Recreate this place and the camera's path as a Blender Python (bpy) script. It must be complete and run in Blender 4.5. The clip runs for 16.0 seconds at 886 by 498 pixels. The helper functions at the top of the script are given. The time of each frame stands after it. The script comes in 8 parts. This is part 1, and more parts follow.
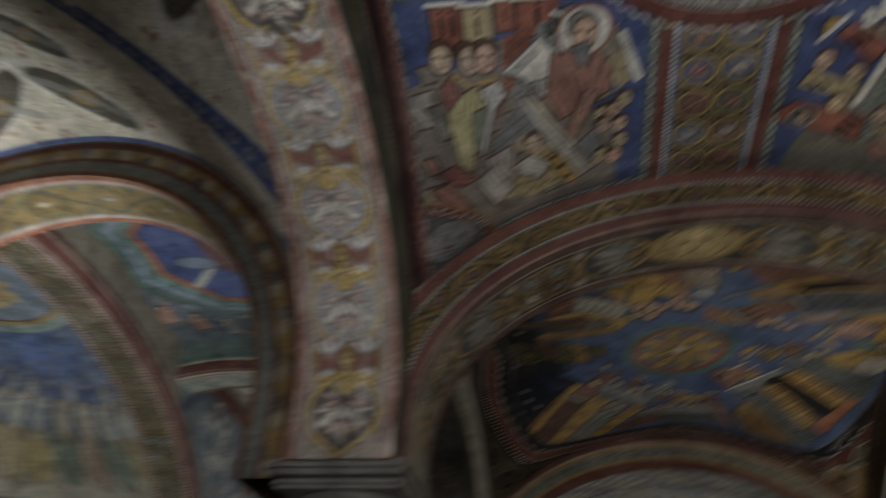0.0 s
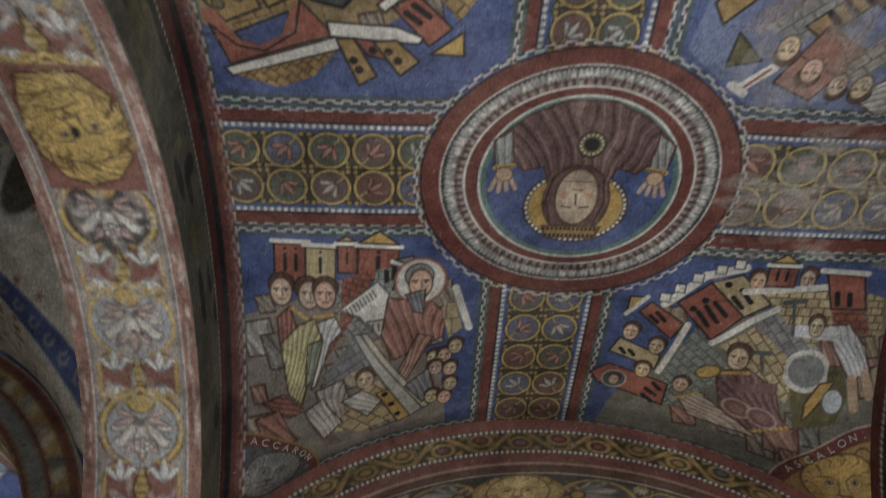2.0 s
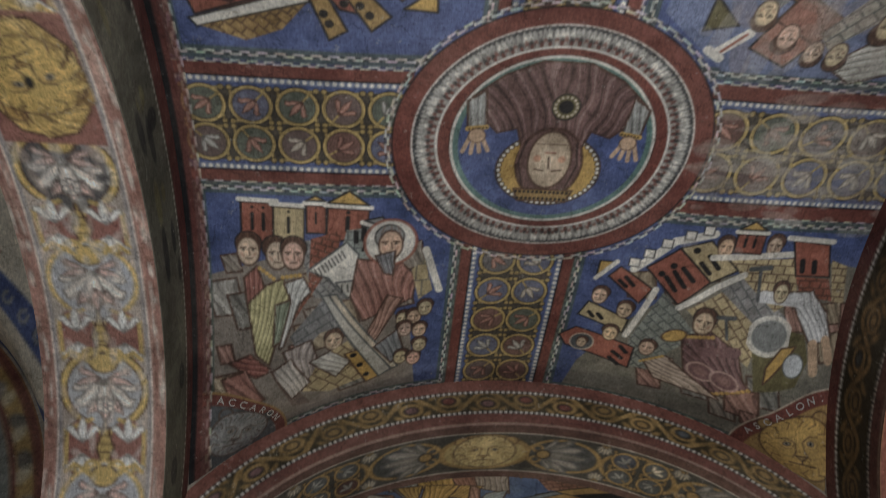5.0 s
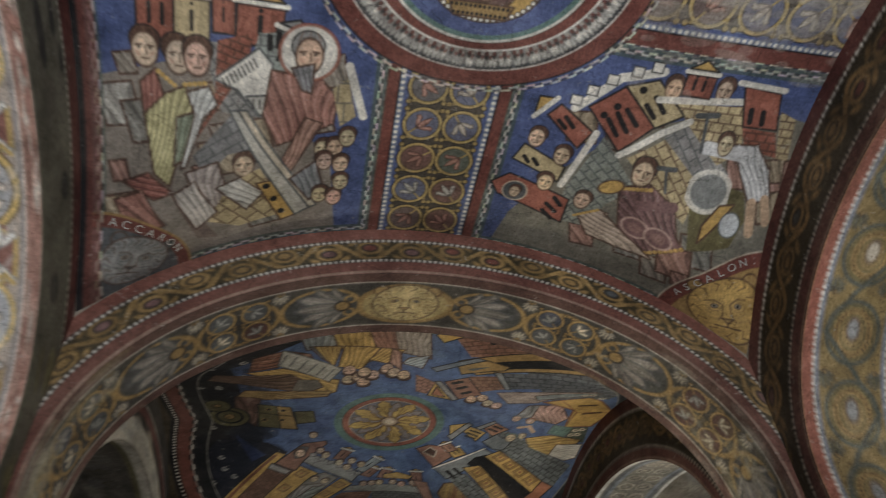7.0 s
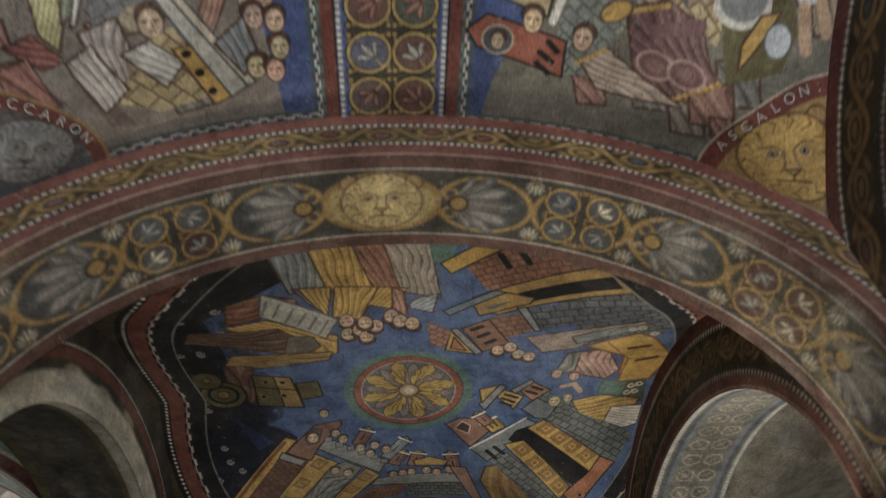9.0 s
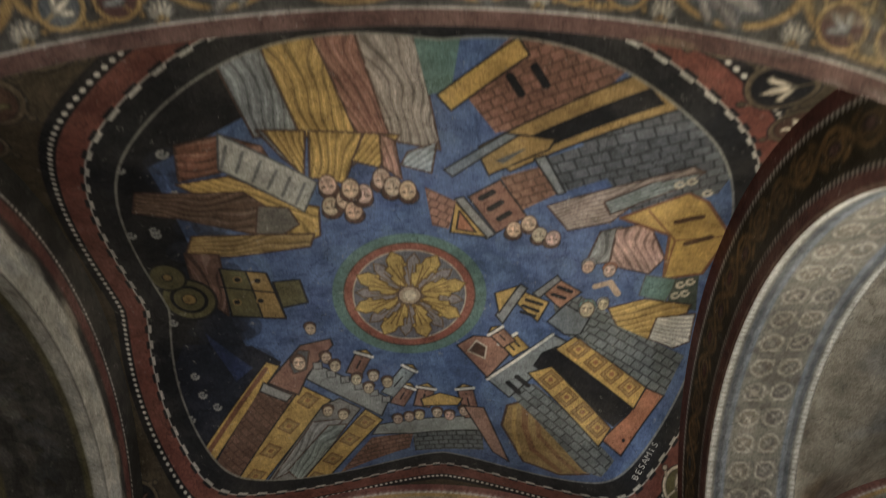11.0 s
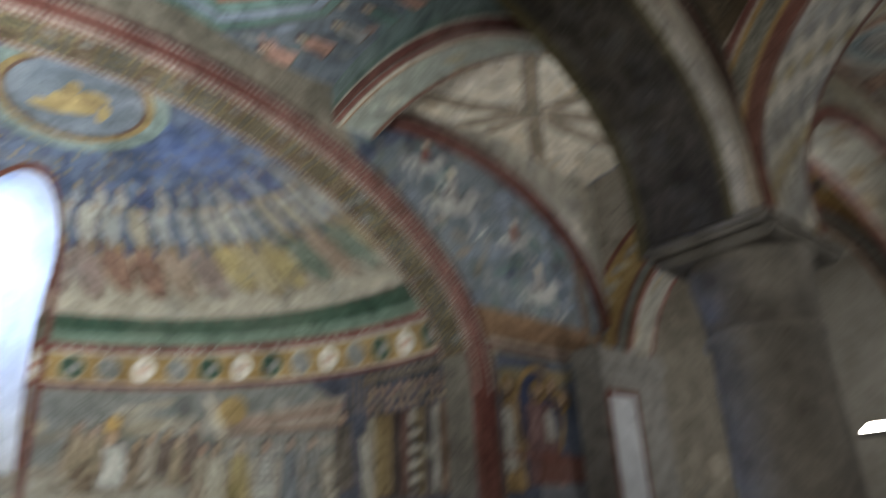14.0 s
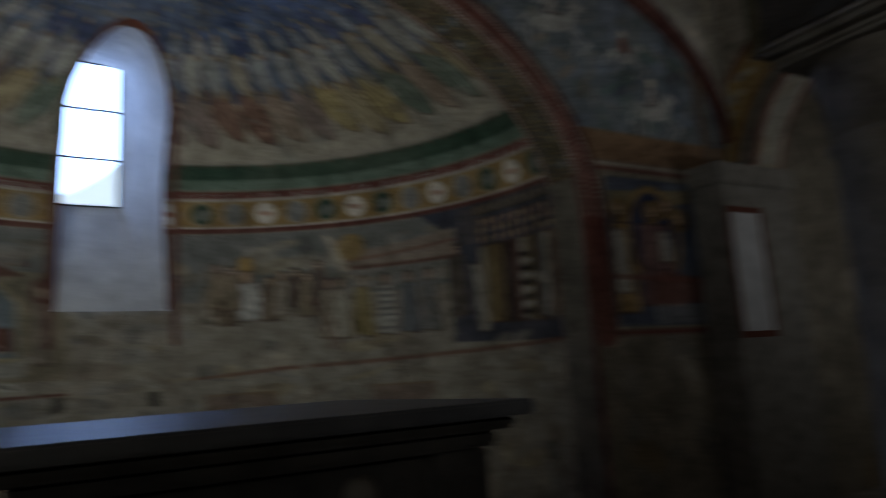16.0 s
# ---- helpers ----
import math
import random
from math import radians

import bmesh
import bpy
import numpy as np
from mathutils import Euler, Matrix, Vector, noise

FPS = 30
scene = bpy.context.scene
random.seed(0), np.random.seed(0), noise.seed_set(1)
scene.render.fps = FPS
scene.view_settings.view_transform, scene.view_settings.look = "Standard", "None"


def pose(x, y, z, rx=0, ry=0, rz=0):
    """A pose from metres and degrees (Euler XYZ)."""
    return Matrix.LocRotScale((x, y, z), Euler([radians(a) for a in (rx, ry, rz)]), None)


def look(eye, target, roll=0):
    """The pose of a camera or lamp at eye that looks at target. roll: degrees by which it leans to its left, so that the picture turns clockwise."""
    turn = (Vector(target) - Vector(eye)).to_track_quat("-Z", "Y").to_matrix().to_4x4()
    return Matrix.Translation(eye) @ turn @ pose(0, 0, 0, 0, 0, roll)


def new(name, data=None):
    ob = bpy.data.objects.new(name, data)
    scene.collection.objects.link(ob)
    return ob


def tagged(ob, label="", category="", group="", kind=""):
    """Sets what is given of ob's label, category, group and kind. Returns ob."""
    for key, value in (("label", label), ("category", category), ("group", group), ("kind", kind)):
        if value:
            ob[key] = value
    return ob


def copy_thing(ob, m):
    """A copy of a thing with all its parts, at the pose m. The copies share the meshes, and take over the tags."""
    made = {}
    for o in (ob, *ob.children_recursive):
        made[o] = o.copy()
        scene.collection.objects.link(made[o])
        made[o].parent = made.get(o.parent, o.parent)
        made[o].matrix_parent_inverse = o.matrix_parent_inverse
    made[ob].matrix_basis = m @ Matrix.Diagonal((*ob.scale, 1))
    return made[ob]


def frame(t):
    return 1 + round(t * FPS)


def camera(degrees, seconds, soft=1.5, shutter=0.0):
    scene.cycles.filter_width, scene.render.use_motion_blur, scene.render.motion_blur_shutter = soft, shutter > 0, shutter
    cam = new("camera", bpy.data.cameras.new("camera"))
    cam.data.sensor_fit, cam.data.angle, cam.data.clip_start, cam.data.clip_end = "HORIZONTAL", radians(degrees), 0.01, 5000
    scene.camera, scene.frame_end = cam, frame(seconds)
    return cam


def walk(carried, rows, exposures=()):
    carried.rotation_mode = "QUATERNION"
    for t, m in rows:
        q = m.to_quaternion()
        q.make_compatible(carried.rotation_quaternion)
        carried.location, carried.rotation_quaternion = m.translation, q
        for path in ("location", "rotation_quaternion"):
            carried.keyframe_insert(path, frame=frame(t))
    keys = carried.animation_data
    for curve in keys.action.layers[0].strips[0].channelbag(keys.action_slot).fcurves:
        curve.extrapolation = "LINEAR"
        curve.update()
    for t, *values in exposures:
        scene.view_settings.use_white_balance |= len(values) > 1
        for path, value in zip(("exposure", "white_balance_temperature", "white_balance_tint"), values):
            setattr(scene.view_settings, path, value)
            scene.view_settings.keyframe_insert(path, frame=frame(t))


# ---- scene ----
ROWS = [
    (0, pose(-0.682, -1.051, 1.450, 126.70, -3.00, 9.50)),
    (0.5, pose(-0.605, -1.037, 1.485, 132.26, -2.73, -3.39)),
    (1, pose(-0.585, -1.064, 1.499, 134.81, -1.34, -4.09)),
    (1.5, pose(-0.586, -1.077, 1.489, 140.01, 0.31, -2.62)),
    (2, pose(-0.583, -1.156, 1.520, 143.29, 1.03, -2.59)),
    (2.5, pose(-0.579, -1.181, 1.521, 144.68, 1.79, -2.27)),
    (3, pose(-0.577, -1.194, 1.526, 145.34, 2.08, -2.67)),
    (3.2, pose(-0.577, -1.194, 1.526, 145.34, 2.08, -3.15)),
    (5.3, pose(-0.575, -1.129, 1.551, 138.54, 2.19, -4.72)),
    (5.5, pose(-0.551, -1.111, 1.552, 137.49, 1.69, -4.48)),
    (6, pose(-0.516, -1.010, 1.532, 132.74, 1.25, -5.22)),
    (6.5, pose(-0.457, -0.907, 1.480, 130.82, 1.67, -6.76)),
    (7, pose(-0.440, -0.767, 1.481, 133.21, 2.92, -9.97)),
    (7.5, pose(-0.418, -0.573, 1.517, 134.75, 4.84, -12.10)),
    (8, pose(-0.254, -0.401, 1.490, 138.30, 4.00, -5.44)),
    (8.5, pose(-0.122, -0.247, 1.515, 138.66, 2.05, -1.84)),
    (9, pose(-0.042, 0.026, 1.461, 137.23, 3.06, -2.31)),
    (9.2, pose(-0.029, 0.111, 1.473, 137.46, 2.84, -1.61)),
    (11.3, pose(0.119, 1.216, 1.326, 143.12, 1.86, 1.05)),
    (11.5, pose(0.097, 1.315, 1.318, 143.16, 2.58, 1.82)),
    (12, pose(0.010, 1.594, 1.313, 144.14, 2.46, 4.43)),
    (12.5, pose(0.048, 1.814, 1.343, 140.99, -0.00, 9.93)),
    (13, pose(-0.194, 1.909, 1.298, 132.33, -0.05, 17.26)),
    (13.5, pose(-0.344, 2.021, 1.287, 121.50, 1.00, 28.60)),
    (13.7, pose(-0.380, 2.047, 1.285, 119.66, 4.01, 39.49)),
    (14, pose(-0.321, 2.002, 1.281, 112.91, 2.75, 49.85)),
    (14.3, pose(-0.269, 2.050, 1.287, 106.14, 3.21, 57.31)),
    (14.5, pose(-0.304, 2.122, 1.286, 103.56, 4.63, 61.47)),
    (15, pose(-0.301, 2.068, 1.298, 101.77, 4.33, 68.79)),
    (15.2, pose(-0.328, 2.068, 1.304, 101.50, 4.96, 71.70)),
    (15.5, pose(-0.334, 2.080, 1.301, 101.01, 4.48, 72.49)),
    (16, pose(-0.338, 2.169, 1.287, 99.97, 3.69, 60.13)),
]
cam = camera(64.0, 16.0, soft=1.0, shutter=0.8)
EXPO = [(0.0, -0.85), (1.0, -0.38), (3.0, -0.36), (5.5, -0.26), (7.0, 0.06), (9.0, 0.3), (11.5, 0.55), (12.5, 0.6), (13.0, 0.65), (13.5, 0.58), (14.0, 0.36), (14.5, -0.08), (15.0, -0.95), (15.5, -1.48), (16.0, -1.95)]
walk(cam, ROWS, EXPO)

# ---- light ----
world = bpy.data.worlds.new("sky")
scene.world = world
world.use_nodes = True
wn = world.node_tree.nodes
sky = wn.new("ShaderNodeTexSky")
sky.sky_type, sky.sun_disc, sky.sun_elevation, sky.sun_rotation = 'NISHITA', False, radians(50), radians(60)
world.node_tree.links.new(sky.outputs[0], wn["Background"].inputs[0])
wn["Background"].inputs[1].default_value = 0.12


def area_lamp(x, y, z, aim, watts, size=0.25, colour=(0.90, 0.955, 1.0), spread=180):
    data = bpy.data.lights.new("added_light", 'AREA')
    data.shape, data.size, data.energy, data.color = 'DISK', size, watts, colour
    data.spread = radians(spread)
    ob = new("added_light", data)
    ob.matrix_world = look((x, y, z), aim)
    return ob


# unseen lamps added at capital height, brightening vaults like the far column's strip lamp
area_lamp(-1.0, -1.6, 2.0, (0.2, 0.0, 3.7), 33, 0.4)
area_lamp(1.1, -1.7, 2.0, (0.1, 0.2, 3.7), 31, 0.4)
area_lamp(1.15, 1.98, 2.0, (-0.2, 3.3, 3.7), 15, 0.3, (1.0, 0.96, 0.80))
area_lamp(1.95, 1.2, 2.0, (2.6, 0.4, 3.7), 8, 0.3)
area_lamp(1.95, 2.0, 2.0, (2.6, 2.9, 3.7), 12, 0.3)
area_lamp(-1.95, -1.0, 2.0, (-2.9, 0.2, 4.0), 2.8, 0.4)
# the next two stand off any column, added to brighten apse and aisle
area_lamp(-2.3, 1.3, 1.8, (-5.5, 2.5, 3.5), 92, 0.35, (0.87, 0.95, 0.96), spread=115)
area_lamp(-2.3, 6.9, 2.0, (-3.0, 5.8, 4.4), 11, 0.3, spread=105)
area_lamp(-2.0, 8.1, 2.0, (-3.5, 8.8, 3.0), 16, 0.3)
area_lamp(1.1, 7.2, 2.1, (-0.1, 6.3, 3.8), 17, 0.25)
# daylight in the apse window
area_lamp(-9.7, 1.9, 5.1, (-4.6, 3.0, 1.6), 700, 3.2, (0.24, 0.44, 1.0))

# ---- materials ----


def nodes_of(name):
    m = bpy.data.materials.new(name)
    m.use_nodes = True
    return m, m.node_tree.nodes, m.node_tree.links


def noise_node(n, l, coord, scale, detail=6.0, rough=0.6):
    t = n.new("ShaderNodeTexNoise")
    t.inputs["Scale"].default_value, t.inputs["Detail"].default_value, t.inputs["Roughness"].default_value = scale, detail, rough
    l.new(coord, t.inputs["Vector"])
    return t


def ramp(n, l, fac, a, b, ca=(0, 0, 0, 1), cb=(1, 1, 1, 1)):
    r = n.new("ShaderNodeValToRGB")
    r.color_ramp.elements[0].position, r.color_ramp.elements[1].position = a, b
    r.color_ramp.elements[0].color, r.color_ramp.elements[1].color = ca, cb
    l.new(fac, r.inputs[0])
    return r.outputs[0]


def mix(n, l, fac, a, b, kind='MIX'):
    m = n.new("ShaderNodeMix")
    m.data_type, m.blend_type = 'RGBA', kind
    for socket, v in ((m.inputs[0], fac), (m.inputs[6], a), (m.inputs[7], b)):
        if hasattr(v, "links"):
            l.new(v, socket)
        else:
            socket.default_value = v
    return m.outputs[2]


def fresco_material(name, loss=0.62, grime=0.5):
    """Painted plaster: the painted colours, worn thin, stained, crazed and flaked down to grey lime in spots."""
    m, n, l = nodes_of(name)
    geo = n.new("ShaderNodeTexCoord").outputs["Object"]
    paint = n.new("ShaderNodeVertexColor")
    paint.layer_name = "paint"
    big, mid, fine = noise_node(n, l, geo, 1.6), noise_node(n, l, geo, 9.0, 8.0, 0.7), noise_node(n, l, geo, 70.0, 6.0, 0.7)
    c = mix(n, l, ramp(n, l, big.outputs["Fac"], 0.4, 0.75), paint.outputs[0], (0.30, 0.26, 0.21, 1))
    faded = n.new("ShaderNodeMix")
    faded.data_type = 'RGBA'
    faded.inputs[0].default_value = 0.22
    l.new(paint.outputs[0], faded.inputs[6]), l.new(c, faded.inputs[7])
    mult = n.new("ShaderNodeMix")
    mult.data_type, mult.blend_type = 'RGBA', 'MULTIPLY'
    mult.inputs[0].default_value = 0.8
    l.new(faded.outputs[2], mult.inputs[6])
    l.new(ramp(n, l, mid.outputs["Fac"], 0.28, 0.72, (0.55, 0.53, 0.5, 1), (1.1, 1.08, 1.05, 1)), mult.inputs[7])
    gr = mix(n, l, 0.55, mult.outputs[2], ramp(n, l, fine.outputs["Fac"], 0.3, 0.7, (0.55, 0.54, 0.52, 1), (1.2, 1.18, 1.15, 1)), 'MULTIPLY')
    flake = ramp(n, l, noise_node(n, l, geo, 26.0, 12.0, 0.76).outputs["Fac"], loss, loss + 0.08)
    hair = n.new("ShaderNodeMapping")
    hair.inputs["Scale"].default_value = (150.0, 34.0, 60.0)
    l.new(geo, hair.inputs["Vector"])
    strokes = noise_node(n, l, hair.outputs[0], 1.0, 3.0, 0.6)
    gr = mix(n, l, 0.2, gr, ramp(n, l, strokes.outputs["Fac"], 0.36, 0.64, (0.45, 0.44, 0.43, 1), (1.35, 1.33, 1.3, 1)), 'MULTIPLY')
    speck = ramp(n, l, noise_node(n, l, geo, 120.0, 4.0, 0.6).outputs["Fac"], 0.60, 0.68, (1, 1, 1, 1), (0.45, 0.42, 0.4, 1))
    gr = mix(n, l, 0.6, gr, speck, 'MULTIPLY')
    part_lost = n.new("ShaderNodeMath")
    part_lost.operation = 'MULTIPLY'
    part_lost.inputs[1].default_value = 0.5
    l.new(flake, part_lost.inputs[0])
    c = mix(n, l, part_lost.outputs[0], gr, (0.38, 0.35, 0.31, 1))
    vor = n.new("ShaderNodeTexVoronoi")
    vor.feature = 'DISTANCE_TO_EDGE'
    vor.inputs["Scale"].default_value = 3.3
    warp = n.new("ShaderNodeMix")
    warp.data_type = 'VECTOR'
    warp.inputs[0].default_value = 0.12
    l.new(geo, warp.inputs[4]), l.new(mid.outputs["Color"], warp.inputs[5])
    l.new(warp.outputs[1], vor.inputs["Vector"])
    crack = ramp(n, l, vor.outputs["Distance"], 0.002, 0.008, (0.35, 0.33, 0.3, 1), (1, 1, 1, 1))
    c = mix(n, l, grime, c, crack, 'MULTIPLY')
    grit = noise_node(n, l, geo, 3.2, 12.0, 0.78)
    c = mix(n, l, 0.75, c, ramp(n, l, grit.outputs["Fac"], 0.34, 0.56, (0.42, 0.40, 0.38, 1), (1.0, 1.0, 1.0, 1)), 'MULTIPLY')
    deep = n.new("ShaderNodeGamma")
    deep.inputs[1].default_value = 1.22
    l.new(c, deep.inputs[0])
    dull = n.new("ShaderNodeHueSaturation")
    dull.inputs["Saturation"].default_value, dull.inputs["Value"].default_value = 0.84, 1.8
    l.new(deep.outputs[0], dull.inputs["Color"])
    b = n["Principled BSDF"]
    l.new(dull.outputs[0], b.inputs["Base Color"])
    b.inputs["Roughness"].default_value = 0.82
    b.inputs["Specular IOR Level"].default_value = 0.25
    bump = n.new("ShaderNodeBump")
    bump.inputs["Strength"].default_value, bump.inputs["Distance"].default_value = 0.35, 0.02
    height = n.new("ShaderNodeMath")
    height.operation = 'ADD'
    l.new(mid.outputs["Fac"], height.inputs[0]), l.new(fine.outputs["Fac"], height.inputs[1])
    l.new(height.outputs[0], bump.inputs["Height"]), l.new(bump.outputs[0], b.inputs["Normal"])
    return m


def stone_material(name, dark, light, scale=6.0, rough=0.7, spec=0.4, bump_strength=0.3):
    m, n, l = nodes_of(name)
    geo = n.new("ShaderNodeTexCoord").outputs["Object"]
    a, f = noise_node(n, l, geo, scale, 10.0, 0.65), noise_node(n, l, geo, scale * 14, 6.0, 0.7)
    c = ramp(n, l, a.outputs["Fac"], 0.3, 0.7, (*dark, 1), (*light, 1))
    c = mix(n, l, 0.4, c, ramp(n, l, f.outputs["Fac"], 0.3, 0.7, (0.5, 0.5, 0.5, 1), (1.2, 1.2, 1.2, 1)), 'MULTIPLY')
    b = n["Principled BSDF"]
    l.new(c, b.inputs["Base Color"])
    b.inputs["Roughness"].default_value, b.inputs["Specular IOR Level"].default_value = rough, spec
    bp = n.new("ShaderNodeBump")
    bp.inputs["Strength"].default_value, bp.inputs["Distance"].default_value = bump_strength, 0.01
    l.new(f.outputs["Fac"], bp.inputs["Height"]), l.new(bp.outputs[0], b.inputs["Normal"])
    return m


FRESCO = fresco_material("fresco", 0.60)
WORN = fresco_material("worn_fresco", 0.62, 0.6)
PLASTER = stone_material("lime_plaster", (0.25, 0.22, 0.18), (0.45, 0.41, 0.35), 3.0, 0.9, 0.2)
MARBLE = stone_material("grey_marble", (0.11, 0.095, 0.08), (0.38, 0.34, 0.29), 5.5, 0.7, 0.3, 0.7)
REVEAL = stone_material("white_plaster", (0.46, 0.45, 0.45), (0.74, 0.73, 0.72), 4.0, 0.85, 0.2, 0.5)
SLAB = stone_material("dark_slab", (0.05, 0.05, 0.055), (0.12, 0.12, 0.125), 7.0, 0.38, 1.0, 0.10)
ALTAR_STONE = stone_material("altar_stone", (0.03, 0.027, 0.024), (0.10, 0.09, 0.08), 7.0, 0.6)
PAVING = stone_material("paving_stone", (0.18, 0.16, 0.14), (0.36, 0.33, 0.29), 4.0, 0.6)
IRON, _n, _l = nodes_of("iron")
_n["Principled BSDF"].inputs["Base Color"].default_value = (0.02, 0.02, 0.022, 1)
_n["Principled BSDF"].inputs["Roughness"].default_value = 0.6
GLASS, _n, _l = nodes_of("window_glass")
_n["Principled BSDF"].inputs["Transmission Weight"].default_value = 1.0
_n["Principled BSDF"].inputs["Roughness"].default_value = 0.05
_n["Principled BSDF"].inputs["IOR"].default_value = 1.45
GLOW, _n, _l = nodes_of("lamp_glass")
_n["Principled BSDF"].inputs["Emission Color"].default_value = (1.0, 0.95, 0.85, 1)
_n["Principled BSDF"].inputs["Emission Strength"].default_value = 30.0
SKYGLOW, _n, _l = nodes_of("bright_sky")
_n["Principled BSDF"].inputs["Base Color"].default_value = (0, 0, 0, 1)
_n["Principled BSDF"].inputs["Emission Color"].default_value = (0.66, 0.82, 1.0, 1)
_n["Principled BSDF"].inputs["Emission Strength"].default_value = 6.0

# pigments
RED, BRICK, ORANGE = (0.20, 0.055, 0.035), (0.33, 0.10, 0.05), (0.42, 0.16, 0.06)
BLUE, DEEP, PALE = (0.075, 0.115, 0.28), (0.035, 0.055, 0.14), (0.26, 0.32, 0.42)
OCHRE, GOLD, SAND = (0.36, 0.23, 0.06), (0.52, 0.33, 0.05), (0.50, 0.40, 0.22)
WHITE, BONE, GREY = (0.68, 0.65, 0.60), (0.55, 0.48, 0.38), (0.30, 0.30, 0.30)
SLATE, BLACK, TEAL = (0.12, 0.13, 0.14), (0.025, 0.024, 0.028), (0.14, 0.24, 0.22)
GREEN, SKIN, MAUVE = (0.05, 0.11, 0.075), (0.52, 0.36, 0.23), (0.22, 0.12, 0.12)
BROWN, ROSE, OLIVE = (0.11, 0.055, 0.035), (0.45, 0.25, 0.19), (0.16, 0.14, 0.06)

# ---- painting on plaster ----


class Canvas:
    """A sheet of pigment over the surface coordinates u, v, in metres."""

    def __init__(self, u0, u1, v0, v1, res, base):
        self.nu, self.nv = int((u1 - u0) / res) + 2, int((v1 - v0) / res) + 2
        self.u, self.v = np.linspace(u0, u1, self.nu), np.linspace(v0, v1, self.nv)
        self.soft = res * 0.6
        self.c = np.empty((self.nu, self.nv, 3))
        self.c[:] = base
        self.clip = None

    def window(self, u0, u1, v0, v1):
        m = self.soft * 2
        i0, i1 = np.searchsorted(self.u, (u0 - m, u1 + m))
        j0, j1 = np.searchsorted(self.v, (v0 - m, v1 + m))
        return slice(i0, i1), slice(j0, j1), self.u[i0:i1, None], self.v[None, j0:j1]

    def lay(self, i, j, dist, col, a=1.0):
        if dist.size == 0:
            return
        k = np.clip(0.5 - dist / (2 * self.soft), 0, 1) * a
        if self.clip is not None:
            k = k * self.clip[i, j]
        k = k[..., None]
        self.c[i, j] = self.c[i, j] * (1 - k) + np.array(col) * k

    def poly(self, col, *p, a=1.0, edge=None, w=0.008):
        """A filled patch with the corners p, outlined in edge."""
        p = np.array(p, float)
        i, j, U, V = self.window(p[:, 0].min(), p[:, 0].max(), p[:, 1].min(), p[:, 1].max())
        d, inside = np.full(np.broadcast(U, V).shape, 9.0), np.zeros(np.broadcast(U, V).shape, bool)
        for (x0, y0), (x1, y1) in zip(p, np.roll(p, -1, 0)):
            dx, dy = x1 - x0, y1 - y0
            t = np.clip(((U - x0) * dx + (V - y0) * dy) / (dx * dx + dy * dy + 1e-12), 0, 1)
            d = np.minimum(d, np.hypot(U - x0 - t * dx, V - y0 - t * dy))
            inside ^= ((y0 > V) != (y1 > V)) & (U < (x1 - x0) * (V - y0) / (y1 - y0 + 1e-12) + x0)
        self.lay(i, j, np.where(inside, -d, d), col, a)
        if edge is not None:
            self.lay(i, j, d - w / 2, edge, 0.95)

    def line(self, col, w, *p, a=1.0, close=False):
        p = list(p) + ([p[0]] if close else [])
        for (x0, y0), (x1, y1) in zip(p, p[1:]):
            i, j, U, V = self.window(min(x0, x1) - w, max(x0, x1) + w, min(y0, y1) - w, max(y0, y1) + w)
            dx, dy = x1 - x0, y1 - y0
            t = np.clip(((U - x0) * dx + (V - y0) * dy) / (dx * dx + dy * dy + 1e-12), 0, 1)
            self.lay(i, j, np.hypot(U - x0 - t * dx, V - y0 - t * dy) - w / 2, col, a)

    def oval(self, col, x, y, rx, ry=None, turn=0.0, a=1.0, edge=None, w=0.006, hole=0.0):
        ry = rx if ry is None else ry
        m = max(rx, ry)
        i, j, U, V = self.window(x - m, x + m, y - m, y + m)
        ct, st = math.cos(turn), math.sin(turn)
        p, q = (U - x) * ct + (V - y) * st, (V - y) * ct - (U - x) * st
        d = (np.hypot(p / rx, q / ry) - 1) * min(rx, ry)
        self.lay(i, j, np.maximum(d, -d - (1 - hole) * min(rx, ry)) if hole else d, col, a)
        if edge is not None:
            self.lay(i, j, np.abs(d) - w / 2, edge, 0.85)

    def dots(self, col, r, step, *p, close=False):
        p = list(p) + ([p[0]] if close else [])
        left = 0.0
        for (x0, y0), (x1, y1) in zip(p, p[1:]):
            n = math.hypot(x1 - x0, y1 - y0)
            s = left
            while s < n:
                self.oval(col, x0 + (x1 - x0) * s / n, y0 + (y1 - y0) * s / n, r)
                s += step
            left = s - n

    def rag(self, col, w, step, rng, *p, close=False):
        """A stepped white edging with dark notches, drawn by hand."""
        p = list(p) + ([p[0]] if close else [])
        left, up = 0.0, 1
        for (x0, y0), (x1, y1) in zip(p, p[1:]):
            n = math.hypot(x1 - x0, y1 - y0)
            if n < 1e-6:
                continue
            ux, uy = (x1 - x0) / n, (y1 - y0) / n
            a = 0.0
            while a < n:
                b = min(n, a + (left or step * rng.uniform(0.8, 1.2)))
                left = (left or step) - (b - a)
                o = up * w * 0.27
                self.line((0.07, 0.06, 0.06), w * 0.4, (x0 + ux * a + uy * o, y0 + uy * a - ux * o), (x0 + ux * b + uy * o, y0 + uy * b - ux * o), a=0.6)
                self.line([v * rng.uniform(0.65, 0.95) for v in col], w * 0.42, (x0 + ux * a - uy * o, y0 + uy * a + ux * o), (x0 + ux * b - uy * o, y0 + uy * b + ux * o), a=0.9)
                if left < 0.002:
                    q = (x0 + ux * b, y0 + uy * b)
                    self.line(col, w * 0.36, (q[0] - uy * o, q[1] + ux * o), (q[0] + uy * o, q[1] - ux * o), a=0.7)
                    left, up = 0.0, -up
                a = b


